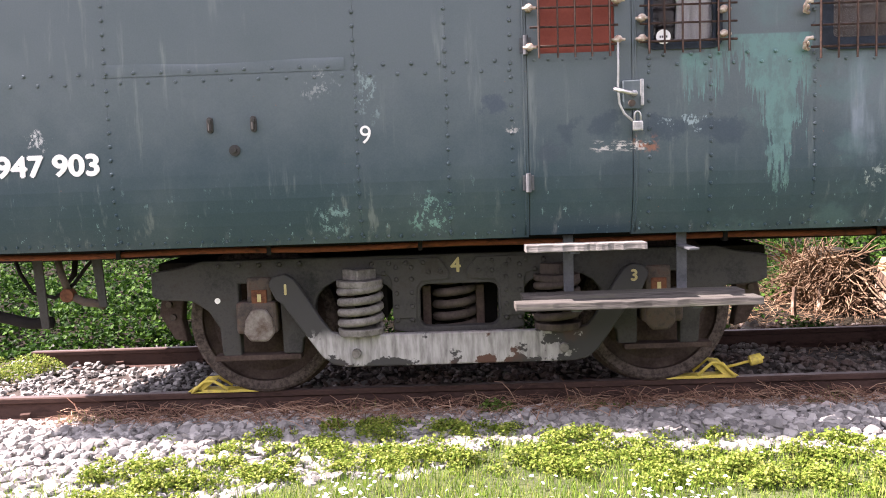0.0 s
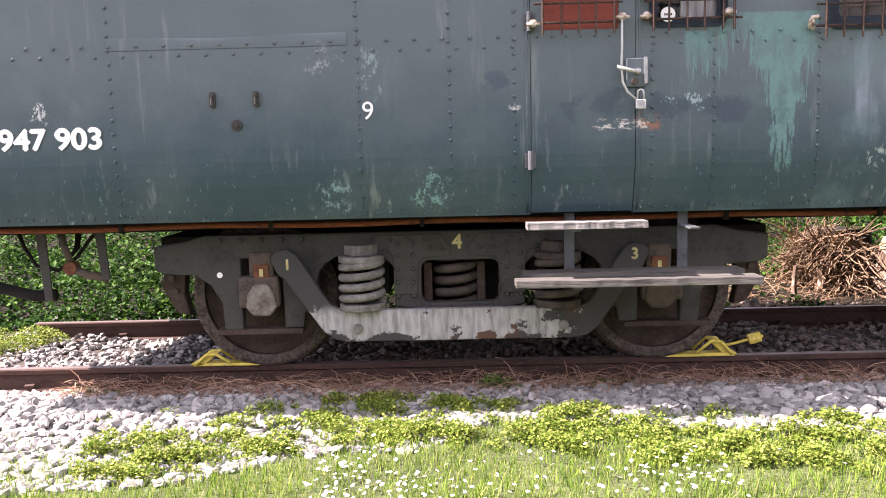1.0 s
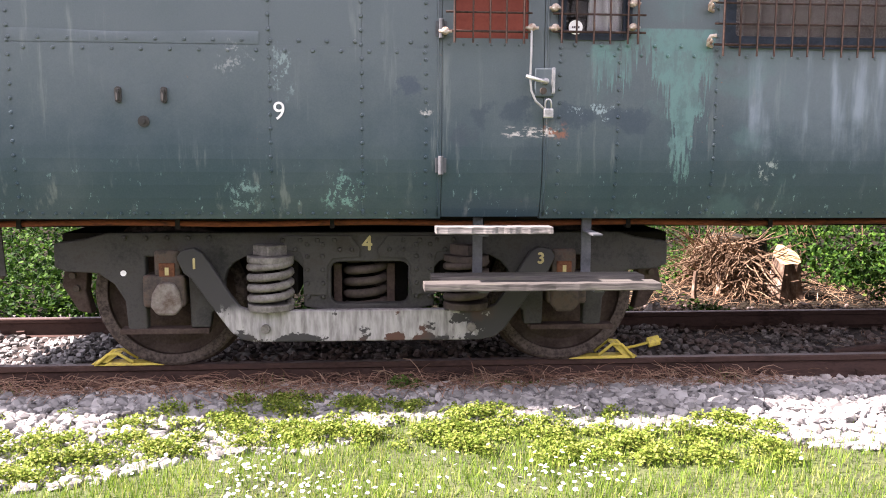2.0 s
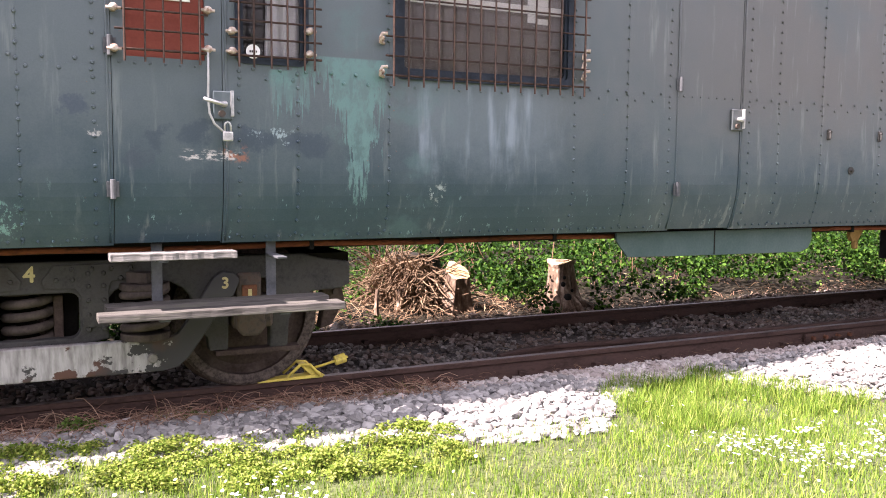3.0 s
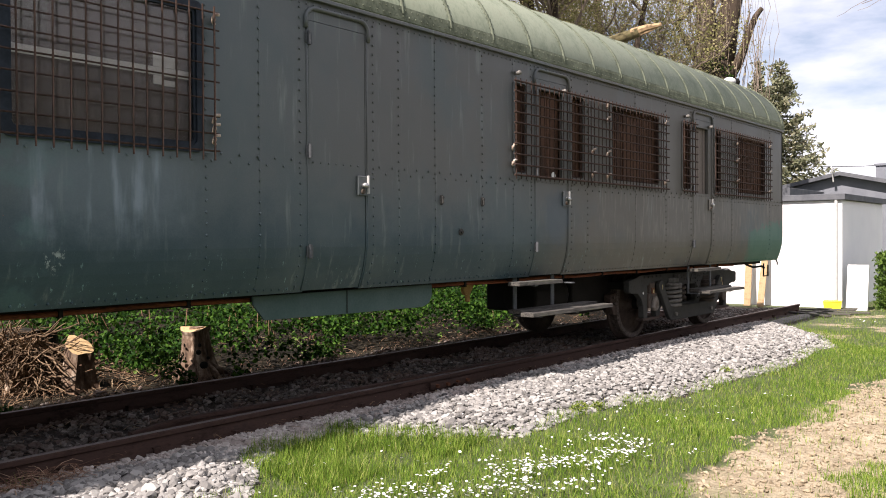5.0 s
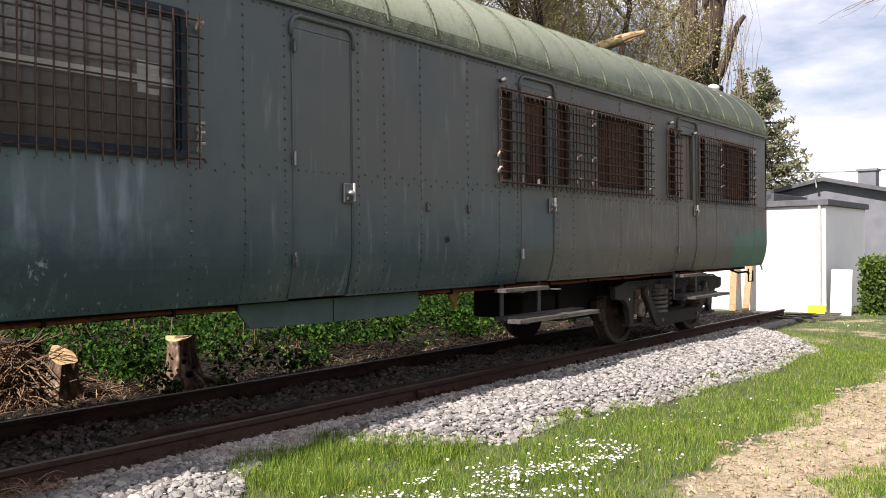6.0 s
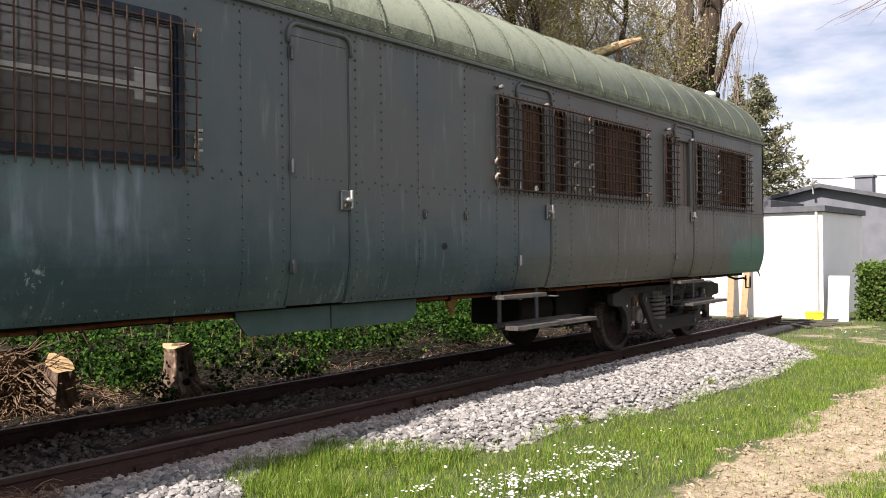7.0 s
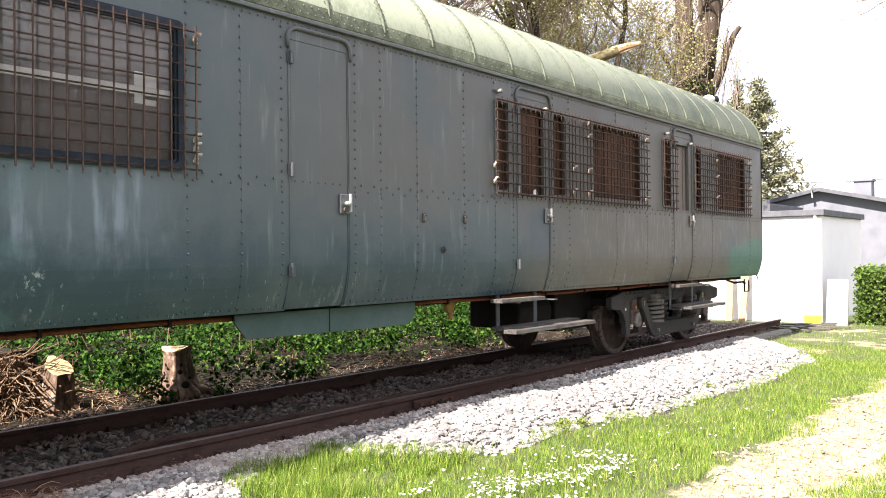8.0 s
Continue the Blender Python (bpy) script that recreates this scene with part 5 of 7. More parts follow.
# ---------------------------------------------------------------- fittings on and under the carriage
def wheel_skid(px, side, long_handle, zf=1.0):
    """A yellow rail skid pushed against a wheel; side is the way its nose points."""
    sk = new("wheel_skid")
    tagged(sk, "yellow painted steel rail skid with a long handle" if long_handle else "yellow painted steel rail skid under the wheel", "wheel skid", "skids on the rail")
    bm = bmesh.new()
    plate(bm, [(-0.22, 0.151), (0.20, 0.151), (0.23, 0.158), (0.20, 0.164), (-0.22, 0.175)], [], -0.80, -0.705)
    part("sole_plate", bm, M_YELLOW, sk, bevel=0.003)
    for yy in (-0.812, -0.70):
        bm = bmesh.new()
        tube(bm, [(-0.20, yy, 0.165), (-0.13, yy, 0.15 + 0.105 * zf), (-0.07, yy, 0.15 + 0.112 * zf), (0.02, yy, 0.175)], 0.011, 6)
        part("side_frame", bm, M_YELLOW, sk, smooth=True)
    bm = bmesh.new()
    plate(bm, [(-0.24, 0.16), (-0.16, 0.155), (-0.06, 0.15 + 0.11 * zf), (-0.10, 0.15 + 0.115 * zf)], [], -0.80, -0.71)
    part("stop_block", bm, M_YELLOW, sk, bevel=0.004)
    if long_handle:
        bm = bmesh.new()
        tube(bm, [(-0.12, -0.80, 0.185), (-0.25, -0.80, 0.21), (-0.42, -0.79, 0.255)], 0.009, 6)
        hd = part("handle_rod", bm, M_YELLOW, sk, smooth=True)
        bm = bmesh.new()
        rod(bm, (-0.33, -0.795, 0.232), (-0.405, -0.79, 0.252), 0.034, 12)
        part("grip", bm, M_YELLOW, hd, bevel=0.006)
    sk.matrix_basis = pose(px, 0, 0) if side > 0 else Matrix.Translation((px, -1.506, 0)) @ pose(0, 0, 0, 0, 0, 180)
    return sk


wheel_skid(-0.665, 1, False, 0.72)
wheel_skid(2.29, -1, True, 0.9)

# brake gear and hoses hanging below the floor
for pts, r, m, nm, lab in (
        ([(-2.2, -0.95, 0.80), (-1.95, -0.98, 0.70), (-1.75, -1.0, 0.655), (-1.62, -1.0, 0.66)], 0.035, M_DARK, "brake_lever", "black curved brake lever"),
        ([(-1.57, -1.0, 1.05), (-1.55, -1.0, 0.95), (-1.515, -1.0, 0.84)], 0.022, M_BOX, "brake_rod", "rust-brown hanging rod"),
        ([(-1.51, -1.0, 0.82), (-1.42, -1.0, 0.775), (-1.34, -1.0, 0.765), (-1.30, -1.0, 0.745)], 0.026, M_BOX, "hose_coupling", "worn metal hose coupling"),
        ([(-1.35, -0.95, 1.05), (-1.42, -0.95, 0.98), (-1.50, -0.95, 0.88), (-1.62, -0.95, 0.80), (-1.75, -0.95, 0.83), (-1.82, -0.95, 0.95), (-1.85, -0.95, 1.05)], 0.012, M_DARK, "air_hose", "thin black sagging hose"),
        ([(-1.60, -0.9, 1.05), (-1.61, -0.9, 0.95), (-1.56, -0.9, 0.88), (-1.52, -0.9, 0.93), (-1.50, -0.9, 1.05)], 0.018, M_DARK, "air_hose", "looped black hose"),
        ([(14.55, -1.05, 1.04), (14.75, -1.1, 0.99), (15.0, -1.15, 1.0), (15.12, -1.15, 0.97)], 0.018, M_DARK, "air_hose", "black hose at the carriage end"),
        ([(14.95, -1.2, 1.05), (14.95, -1.2, 0.84), (15.16, -1.2, 0.84), (15.16, -1.2, 1.02)], 0.013, M_DARK, "shunter_step", "small black iron stirrup"),
        ([(15.14, -1.34, 1.10), (15.2, -1.34, 1.06), (15.2, -1.34, 1.02)], 0.012, M_DARK, "end_hook", "small black hook")):
    bm = bmesh.new()
    tube(bm, pts, r, 8)
    part(nm, bm, m, carriage, lab, smooth=True)
for px, z0 in ((-1.665, 0.63), (-1.315, 0.75)):
    bm = bmesh.new()
    plate(bm, [(px - 0.035, 1.10), (px + 0.025, 1.10), (px + 0.045, z0), (px + 0.0, z0)], [], -1.05, -1.035)
    part("hanger_strap", bm, M_BOGIE, carriage, "flat dark iron strap", bevel=0.002)
bm = bmesh.new()
rod(bm, (-1.515, -1.03, 0.82), (-1.515, -0.97, 0.82), 0.042, 12)
part("pivot_boss", bm, M_RUST, carriage, bevel=0.005)
bm = bmesh.new()
plate(bm, [(7.06, 0.95), (7.13, 0.96), (7.18, 1.03), (7.18, 1.06), (7.03, 1.06), (7.03, 1.0)], [], -1.15, -1.11)
rod(bm, (7.11, -1.13, 0.89), (7.11, -1.13, 0.96), 0.026, 8)
part("yellow_tap", bm, M_OCHRE, carriage, "ochre painted valve tap", bevel=0.004)
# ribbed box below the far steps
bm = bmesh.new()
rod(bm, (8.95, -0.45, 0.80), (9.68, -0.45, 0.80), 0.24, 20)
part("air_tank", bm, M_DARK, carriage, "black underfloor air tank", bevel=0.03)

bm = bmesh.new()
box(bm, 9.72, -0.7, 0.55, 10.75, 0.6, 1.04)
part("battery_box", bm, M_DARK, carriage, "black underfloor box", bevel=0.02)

# roof ventilator
bm = bmesh.new()
rod(bm, (0, 0, -0.05), (0, 0, 0.10), 0.09, 14)
rod(bm, (0.13, 0, 0.12), (0.26, 0, 0.12), 0.11, 14)
ven = part("ventilator", bm, M_DARK, carriage, "pale cowl roof ventilator with a dark mouth", bevel=0.01)
bm = bmesh.new()
bmesh.ops.create_uvsphere(bm, u_segments=14, v_segments=9, radius=0.13, matrix=Matrix.Translation((0, 0, 0.13)) @ Matrix.Diagonal((1.5, 0.9, 0.8, 1)))
part("cowl", bm, M_WHITE, ven, smooth=True)
ven.matrix_basis = pose(15.0, -0.62, 4.045, 0, 0, -20) @ Matrix.Scale(0.66, 4)


# ---------------------------------------------------------------- ballast
def rock_template(seed, count=15):
    """An angular piece of crushed stone: the hull of a few points on an uneven ball."""
    r = random.Random(seed)
    bm = bmesh.new()
    for _ in range(count):
        d = Vector((r.gauss(0, 1), r.gauss(0, 1), r.gauss(0, 1))).normalized() * r.uniform(0.82, 1.08)
        bm.verts.new(d)
    hull = bmesh.ops.convex_hull(bm, input=bm.verts)
    bmesh.ops.delete(bm, geom=list({v for v in hull["geom_interior"] + hull["geom_unused"] if isinstance(v, bmesh.types.BMVert)}), context="VERTS")
    bmesh.ops.recalc_face_normals(bm, faces=bm.faces)
    bm.verts.index_update()
    tv = [tuple(v.co) for v in bm.verts]
    tf = [[v.index for v in f.verts] for f in bm.faces]
    bm.free()
    return tv, tf


def rocks(name, x, y, z, size, mat, parent, seed, label):
    """Stones shared out over a few shapes, one joined mesh for each shape."""
    for k in range(5):
        sel = np.arange(len(x)) % 5 == k
        tv, tf = rock_template(seed + k)
        m = int(sel.sum())
        S = np.stack([size[sel] * rng.uniform(0.9, 1.5, m), size[sel] * rng.uniform(0.7, 1.1, m), size[sel] * rng.uniform(0.5, 0.9, m)], 1)
        tilt = rng.uniform(0, 35, m)
        scatter(name, tv, tf, np.stack([x[sel], y[sel], z[sel]], 1), turns(m, tilt), S, mat, parent, "stuff", label)


def bed_z(x, y):
    """Top of the ballast bed: a low heap beside the rail that runs out into the grass."""
    e = gravel_edge(x)
    heap = ease((y - e + 0.05) / 0.55) * ease((-0.95 - y) / 0.35)
    return -0.09 + 0.098 * ease((y - e + 0.10) / 0.30) + heap * (0.04 + 0.055 * ease((x - 5.5) / 1.5))


bm = bmesh.new()
n = 130
va = []
for px in np.linspace(-6, 18.3, n):
    row = [(v, float(bed_z(px, v))) for v in np.linspace(float(gravel_edge(px)) - 0.10, -0.86, 11)]
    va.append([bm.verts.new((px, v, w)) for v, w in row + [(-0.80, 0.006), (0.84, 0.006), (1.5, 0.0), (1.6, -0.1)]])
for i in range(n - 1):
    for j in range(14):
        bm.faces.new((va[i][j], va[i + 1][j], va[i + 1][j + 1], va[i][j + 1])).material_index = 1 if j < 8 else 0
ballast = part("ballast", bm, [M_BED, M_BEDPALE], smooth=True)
tagged(ballast, "bed of loose ballast stones under the track", "ballast", "", "structure")

m = 33000
bx = rng.uniform(-2.8, 15.0, m)
e = gravel_edge(bx)
# thin spread of stones running out into the grass beside the first bogie
spill = 0.62 * ease((1.2 - bx) / 0.8)
u = rng.uniform(0, 1, m)
by = np.where(rng.uniform(0, 1, m) < 0.34 * (spill > 0.1), e - spill * u, e - 0.10 + u ** 0.9 * (-0.86 - e + 0.10))
bz = np.maximum(bed_z(bx, by), ground_height(bx, by) - 0.004) + rng.uniform(-0.006, 0.020, m)
bs = rng.uniform(0.017, 0.034, m) * np.where(rng.uniform(0, 1, m) < 0.10, 1.4, 1.0) * np.where(bx > 6, 0.92, np.where(bx < 3.5, 1.12, 1.0))
# stone colours change along the carriage's shadow edge
white = by < -1.08 - 0.24 * ease((bx - 3.0) / 2.0) - 0.08 * np.sin(bx * 3) + rng.uniform(-0.13, 0.13, m)
rocks("pale_stones", bx[white], by[white], bz[white], bs[white], M_STONE, ballast, 11, "pale crushed limestone ballast")
rocks("brown_stones", bx[~white], by[~white], bz[~white], bs[~white] * 0.95, M_STONEB, ballast, 21, "dusty brown-grey ballast, lightened along the shaded strip")
m = 21000
bx, by = rng.uniform(-2.9, 18.2, m), rng.uniform(-0.68, 1.55, m)
ok = (np.abs(by - 0.753) > 0.075)
bx, by = bx[ok], by[ok]
bz = 0.0 + 0.025 * np.sin(bx * 4.8) * np.sin(by * 3) + rng.uniform(0.0, 0.04, len(bx))
ts = rng.uniform(0.014, 0.032, len(bx))
# pale stones where sun gets in, dark ones in shade, both by colour
lit_end = bx < -0.35 + rng.normal(0, 0.35, len(bx))
rocks("track_stones", bx[~lit_end], by[~lit_end], bz[~lit_end], ts[~lit_end], M_STONED, ballast, 31, "brown-grey ballast between the rails, darkened for the carriage's shade")
rocks("track_stones", bx[lit_end], by[lit_end], bz[lit_end], ts[lit_end] * 1.15, M_STONE, ballast, 41, "grey ballast at the open end of the track, paled as sunlit")

# single stones lying loose on top, nearest to the path
loose = []
for k in range(6):
    tv, tf = rock_template(51 + k, 22)
    me = bpy.data.meshes.new("stone")
    me.from_pydata([(x * 1.3, y, z * 0.75) for x, y, z in tv], [], tf)
    me.materials.append(M_STONE)
    loose.append(me)
sr = random.Random(12)
for k in range(290):
    px = sr.uniform(-2.2, 4.2)
    py = sr.uniform(float(gravel_edge(px)) - 0.02, -1.02)
    ob = same_mesh("stone", loose[k % 6], ballast, pose(px, py, float(bed_z(px, py)) + 0.022 + sr.uniform(-0.008, 0.010), sr.uniform(-25, 25), sr.uniform(-25, 25), sr.uniform(0, 360)) @ Matrix.Scale(sr.uniform(0.022, 0.042), 4))


# dry stalks and litter along the rail
def stalk_cloud(name, m, xr, yr, zr, length, mat, flat, label, parent=None):
    """Thin bent dry stems lying or standing about."""
    tv, tf = [], []
    for i, (px, pz) in enumerate(((0, 0), (0.35, 0.09), (0.7, 0.10), (1.0, 0.0))):
        w = 0.006
        tv += [(px, -w, pz), (px, w, pz), (px, 0, pz + w * 1.6)]
        if i:
            a = 3 * (i - 1)
            for k in range(3):
                tf.append([a + k, a + (k + 1) % 3, a + 3 + (k + 1) % 3, a + 3 + k])
    P = np.stack([rng.uniform(*xr, m), rng.uniform(*yr, m), rng.uniform(*zr, m)], 1)
    P[:, 2] += ground_height(P[:, 0], P[:, 1])
    L = rng.uniform(length[0], length[1], m)
    S = np.stack([L, rng.uniform(0.22, 0.55, m), L * rng.uniform(-0.3, 1.4, m)], 1)
    R = turns(m, rng.uniform(0, flat, m))
    return scatter(name, tv, tf, P, R, S, mat, parent, "stuff", label, "plant litter")


stalk_cloud("dry_stalks", 2600, (-1.6, 3.4), (-1.13, -0.83), (0.03, 0.085), (0.05, 0.26), M_LITTER, 22, "brown dry stalks lying along the rail")
stalk_cloud("dry_stalks", 1300, (3.4, 12), (-1.0, 0.6), (0.02, 0.06), (0.03, 0.10), M_DRY, 15, "scattered dry stalks on the ballast")
stalk_cloud("straw", 2600, (2.6, 6.2), (1.15, 3.2), (0.0, 0.08), (0.08, 0.30), M_DRY, 35, "pale straw and dry stems on the bank")
stalk_cloud("dead_leaves", 1500, (6.2, 15.5), (1.12, 1.75), (0.0, 0.05), (0.03, 0.10), M_LITTER, 35, "brown dead leaves and twigs along the bank's foot")
stalk_cloud("straw", 600, (6.2, 16), (1.2, 4.2), (0.0, 0.10), (0.08, 0.35), M_DRY, 60, "pale straw and dry stems on the bank")


# ---------------------------------------------------------------- grass, weeds and flowers
def grass_field(name, m, xr, yr, height, mat, label, keep):
    tv = [(-0.5, 0, 0), (0.5, 0, 0), (-0.34, 0.10, 0.5), (0.36, 0.10, 0.5), (0.0, 0.38, 1.0)]
    tf = [[0, 1, 3, 2], [2, 3, 4]]
    px, py = rng.uniform(*xr, m), rng.uniform(*yr, m)
    ok = keep(px, py)
    px, py = px[ok], py[ok]
    clump = 0.5 + 0.5 * np.sin(px * 5.3 + 1.2 * np.sin(py * 4)) * np.sin(py * 6.1 + px)
    h = height * (0.55 + 0.6 * clump) * rng.uniform(0.6, 1.3, len(px))
    S = np.stack([rng.uniform(0.003, 0.0058, len(px)), h * rng.uniform(0.3, 1.3, len(px)), h], 1)
    P = np.stack([px, py, ground_height(px, py) - 0.005], 1)
    return scatter(name, tv, tf, P, turns(len(px), 28), S, mat, None, "stuff", label, "grass")


def sandy(px, py):
    w = 0.12 * np.sin(px * 1.9 + 1) + 0.10 * np.sin(px * 4.3 + py * 3) + 0.05 * np.sin(px * 11 + py * 7)
    return (py < -3.88 + w) & (py > -4.72 + w) & (px > 5.4) & (px < 21)


def lawn(px, py):
    thin = np.where(sandy(px, py), 0.06, 1.0)
    far = (px > 13.8) & (py > -3.4)
    thin = np.where(far, 0.45, thin)
    thin = thin * ease((py + 6.2) / 0.9) * ease((px + 2.7) / 0.8)
    back_off = ease((1.3 - px) / 0.9) * (0.30 + 0.22 * np.sin(px * 3.7 + 2.0 * np.sin(py * 5))) * (rng.uniform(0, 1, len(px)) < 0.75)
    return (py < gravel_edge(px) - 0.05 - back_off + rng.normal(0, 0.15, len(px))) & (rng.uniform(0, 1, len(px)) < thin)


grass_field("grass", 200000, (-2.6, 8.0), (-6.0, -1.15), 0.068, M_GRASS, "fresh green meadow grass", lawn)
grass_field("grass", 85000, (8.0, 15.0), (-5.6, -1.8), 0.068, M_GRASS, "fresh green meadow grass", lawn)
grass_field("grass", 30000, (13.8, 24.0), (-7.0, 0.6), 0.07, M_GRASS, "fresh green meadow grass", lambda a, b: (b < -0.95 - (a < 14.6) * 1.2) & (rng.uniform(0, 1, len(a)) < 0.7))
grass_field("grass_tufts", 9000, (4.2, 5.9), (-2.3, -1.0), 0.125, M_GRASS, "tall bright tufts of grass", lambda a, b: (np.sin(a * 6) + np.sin(b * 7) > -0.7) & (b < gravel_edge(a) + 0.12))
grass_field("grass_tufts", 2500, (-2.0, 3.2), (-1.06, -0.86), 0.08, M_GRASS, "thin tufts growing in the ballast", lambda a, b: np.sin(a * 4.1 + 1.2) > 0.72)


def weed_patch(name, spots, mat, label, per=420):
    """Low leafy plants: small leaves massed into mounds."""
    tv = [(0, 0, 0), (-0.42, 0.45, 0.12), (0, 0.5, 0.0), (0.42, 0.45, 0.12), (0, 1.0, -0.1)]
    tf = [[0, 2, 1], [0, 3, 2], [1, 2, 4], [2, 3, 4]]
    P = []
    for sx, sy, sr, sh in spots:
        k = int(per * (sr / 0.15) ** 2)
        a, r = rng.uniform(0, math.tau, k), sr * np.sqrt(rng.uniform(0, 1, k))
        r = r * (0.8 + 0.25 * np.sin(a * 5 + sx * 9))
        top = sh * (1 - (r / sr) ** 2 * 0.8)
        P.append(np.stack([sx + r * np.cos(a), sy + 0.7 * r * np.sin(a), ground_height(sx, sy) + 0.01 + top * rng.uniform(0.2, 1, k)], 1))
    P = np.concatenate(P)
    return scatter(name, tv, tf, P, turns(len(P), rng.uniform(0, 75, len(P))), rng.uniform(0.010, 0.024, len(P)), mat, None, "stuff", label, "plants")


wr = random.Random(5)
spots = [(wr.uniform(-1.1, 2.9), wr.uniform(-0.62, 0.03), wr.uniform(0.04, 0.15), wr.uniform(0.035, 0.10)) for _ in range(190)]
weed_patch("weeds", [(a, float(gravel_edge(a)) + b + 0.06, c, d) for a, b, c, d in spots], M_WEED, "yellow-green leafy weeds at the gravel's edge")
weed_patch("weeds", [(wr.uniform(-2.4, -0.7), wr.uniform(-1.8, -1.4), wr.uniform(0.04, 0.12), wr.uniform(0.03, 0.08)) for _ in range(9)], M_WEED, "leafy weeds between pale stones")
weed_patch("weeds", [(1.02, -1.02, 0.17, 0.11), (1.62, -0.98, 0.13, 0.06), (1.80, -1.0, 0.10, 0.06), (2.05, -1.05, 0.12, 0.05), (2.9, -1.0, 0.1, 0.05)], M_HEDGE, "dark green weeds growing in the ballast")
weed_patch("weeds", [(7.1, -2.35, 0.12, 0.09), (7.3, -2.42, 0.10, 0.07), (9.7, -2.6, 0.1, 0.08), (-2.5, 0.45, 0.3, 0.18), (-2.8, 0.2, 0.3, 0.15), (-3.0, 0.5, 0.35, 0.2), (-2.75, -0.05, 0.15, 0.1)], M_WEED, "yellow-green leafy weeds")


def daisies(m, xr, yr, keep=None):
    tv = [(0, 0, 0.10)] + [(math.cos(k * math.tau / 8), math.sin(k * math.tau / 8), 0.0) for k in range(8)]
    tf = [[0, k + 1, (k + 1) % 8 + 1] for k in range(8)]
    px, py = rng.uniform(*xr, m), rng.uniform(*yr, m)
    if keep is not None:
        ok = keep(px, py)
        px, py = px[ok], py[ok]
    P = np.stack([px, py, ground_height(px, py) + rng.uniform(0.05, 0.10, len(px))], 1)
    return scatter("daisies", tv, tf, P, turns(len(px), 40), rng.uniform(0.007, 0.0115, len(px)), M_PETAL, None, "stuff", "small white daisies in the grass", "flowers")


blot = lambda a, b: np.sin(a * 3.1 + 2 * np.sin(b * 2.3)) + np.sin(b * 5.1 + a * 1.3) + rng.normal(0, 0.4, len(a)) > 0.35
drift = lambda a, b: np.abs(b + 2.95 + 0.22 * (a - 4.6)) < 0.30 + 0.12 * np.sin(a * 5.2) + rng.normal(0, 0.07, len(a))
daisies(2300, (4.1, 6.35), (-3.8, -2.5), lambda a, b: drift(a, b) & (np.sin(a * 7 + 2 * np.sin(b * 6)) + np.sin(b * 11 - a * 3) > -0.75))
daisies(420, (0.1, 2.0), (-2.6, -2.0), blot)
daisies(260, (-1.5, 9), (-3.6, -1.7))
daisies(500, (16, 22), (-4.5, -2.2), blot)

# clods of dry earth on the bare strip
m = 5200
px, py = rng.uniform(5.3, 13.0, m), rng.uniform(-5.1, -3.6, m)
ok = sandy(px, py)
px, py = px[ok], py[ok]
tv, tf = rock_template(71, 12)
sz = 0.006 + 0.022 * rng.uniform(0, 1, len(px)) ** 3
scatter("earth_clods", tv, tf, np.stack([px, py, ground_height(px, py) + sz * 0.2], 1), turns(len(px), 40), np.stack([sz * 1.3, sz, sz * 0.7], 1), M_CLOD, None, "stuff", "dry crumbled sandy earth on the worn path", "earth")

# leaves of the bank behind the track
tv = [(0, 0, 0), (-0.40, 0.30, 0.08), (0, 0.40, 0.0), (0.40, 0.30, 0.08), (-0.25, 0.8, 0.02), (0.25, 0.8, 0.02), (0, 1.0, -0.12)]
tf = [[0, 2, 1], [0, 3, 2], [1, 2, 4], [2, 3, 5], [2, 5, 6, 4]]


def bank_leaves(name, m, xr, yr, canopy, size, mat, label, keep=None, tilt=(5, 75)):
    px, py = rng.uniform(*xr, m), yr[0] + (yr[1] - yr[0]) * rng.uniform(0, 1, m) ** 1.3
    if keep is not None:
        ok = keep(px, py)
        px, py = px[ok], py[ok]
    lump = 0.5 + 0.5 * np.sin(px * 2.7 + 1.5 * np.sin(py * 2.1)) * np.sin(py * 3.3 + px * 0.7)
    top = canopy * (0.14 + 1.15 * lump) * ease((py - yr[0] + 0.25) / 0.7)
    P = np.stack([px, py, ground_height(px, py) + 0.02 + top * rng.uniform(0.25, 1, len(px))], 1)
    return scatter(name, tv, tf, P, turns(len(px), rng.uniform(*tilt, len(px))), rng.uniform(size[0], size[1], len(px)), mat, None, "stuff", label, "ivy")


bank_leaves("ivy", 44000, (-5.5, 2.2), (1.05, 6.0), 0.42, (0.028, 0.060), M_IVY, "dense dark green ivy covering the bank")
bank_leaves("ivy", 15000, (2.2, 5.2), (1.1, 7.0), 0.25, (0.022, 0.050), M_IVY, "patchy ivy on the bank", lambda a, b: ((b > 2.2) | (np.sin(a * 7) * np.sin(b * 6) > 0.1)) & ((a - 4.6) ** 2 + 0.6 * (b - 1.6) ** 2 > 0.40))
bank_leaves("ivy", 50000, (4.75, 15.0), (1.22, 6.5), 0.75, (0.028, 0.065), M_IVY, "dark green ivy and nettles on the bank", lambda a, b: (b > 1.25 + 0.3 * ease((a - 6.6) / 1.5) + 0.12 * np.sin(a * 4)) & (np.sin(a * 2.1 + b) + np.sin(b * 3 - a) > -1.2) & ((a - 5.95) ** 2 + (b - 1.48) ** 2 > 0.10) & ((a - 4.6) ** 2 + 0.6 * (b - 1.6) ** 2 > 0.40), (20, 88))
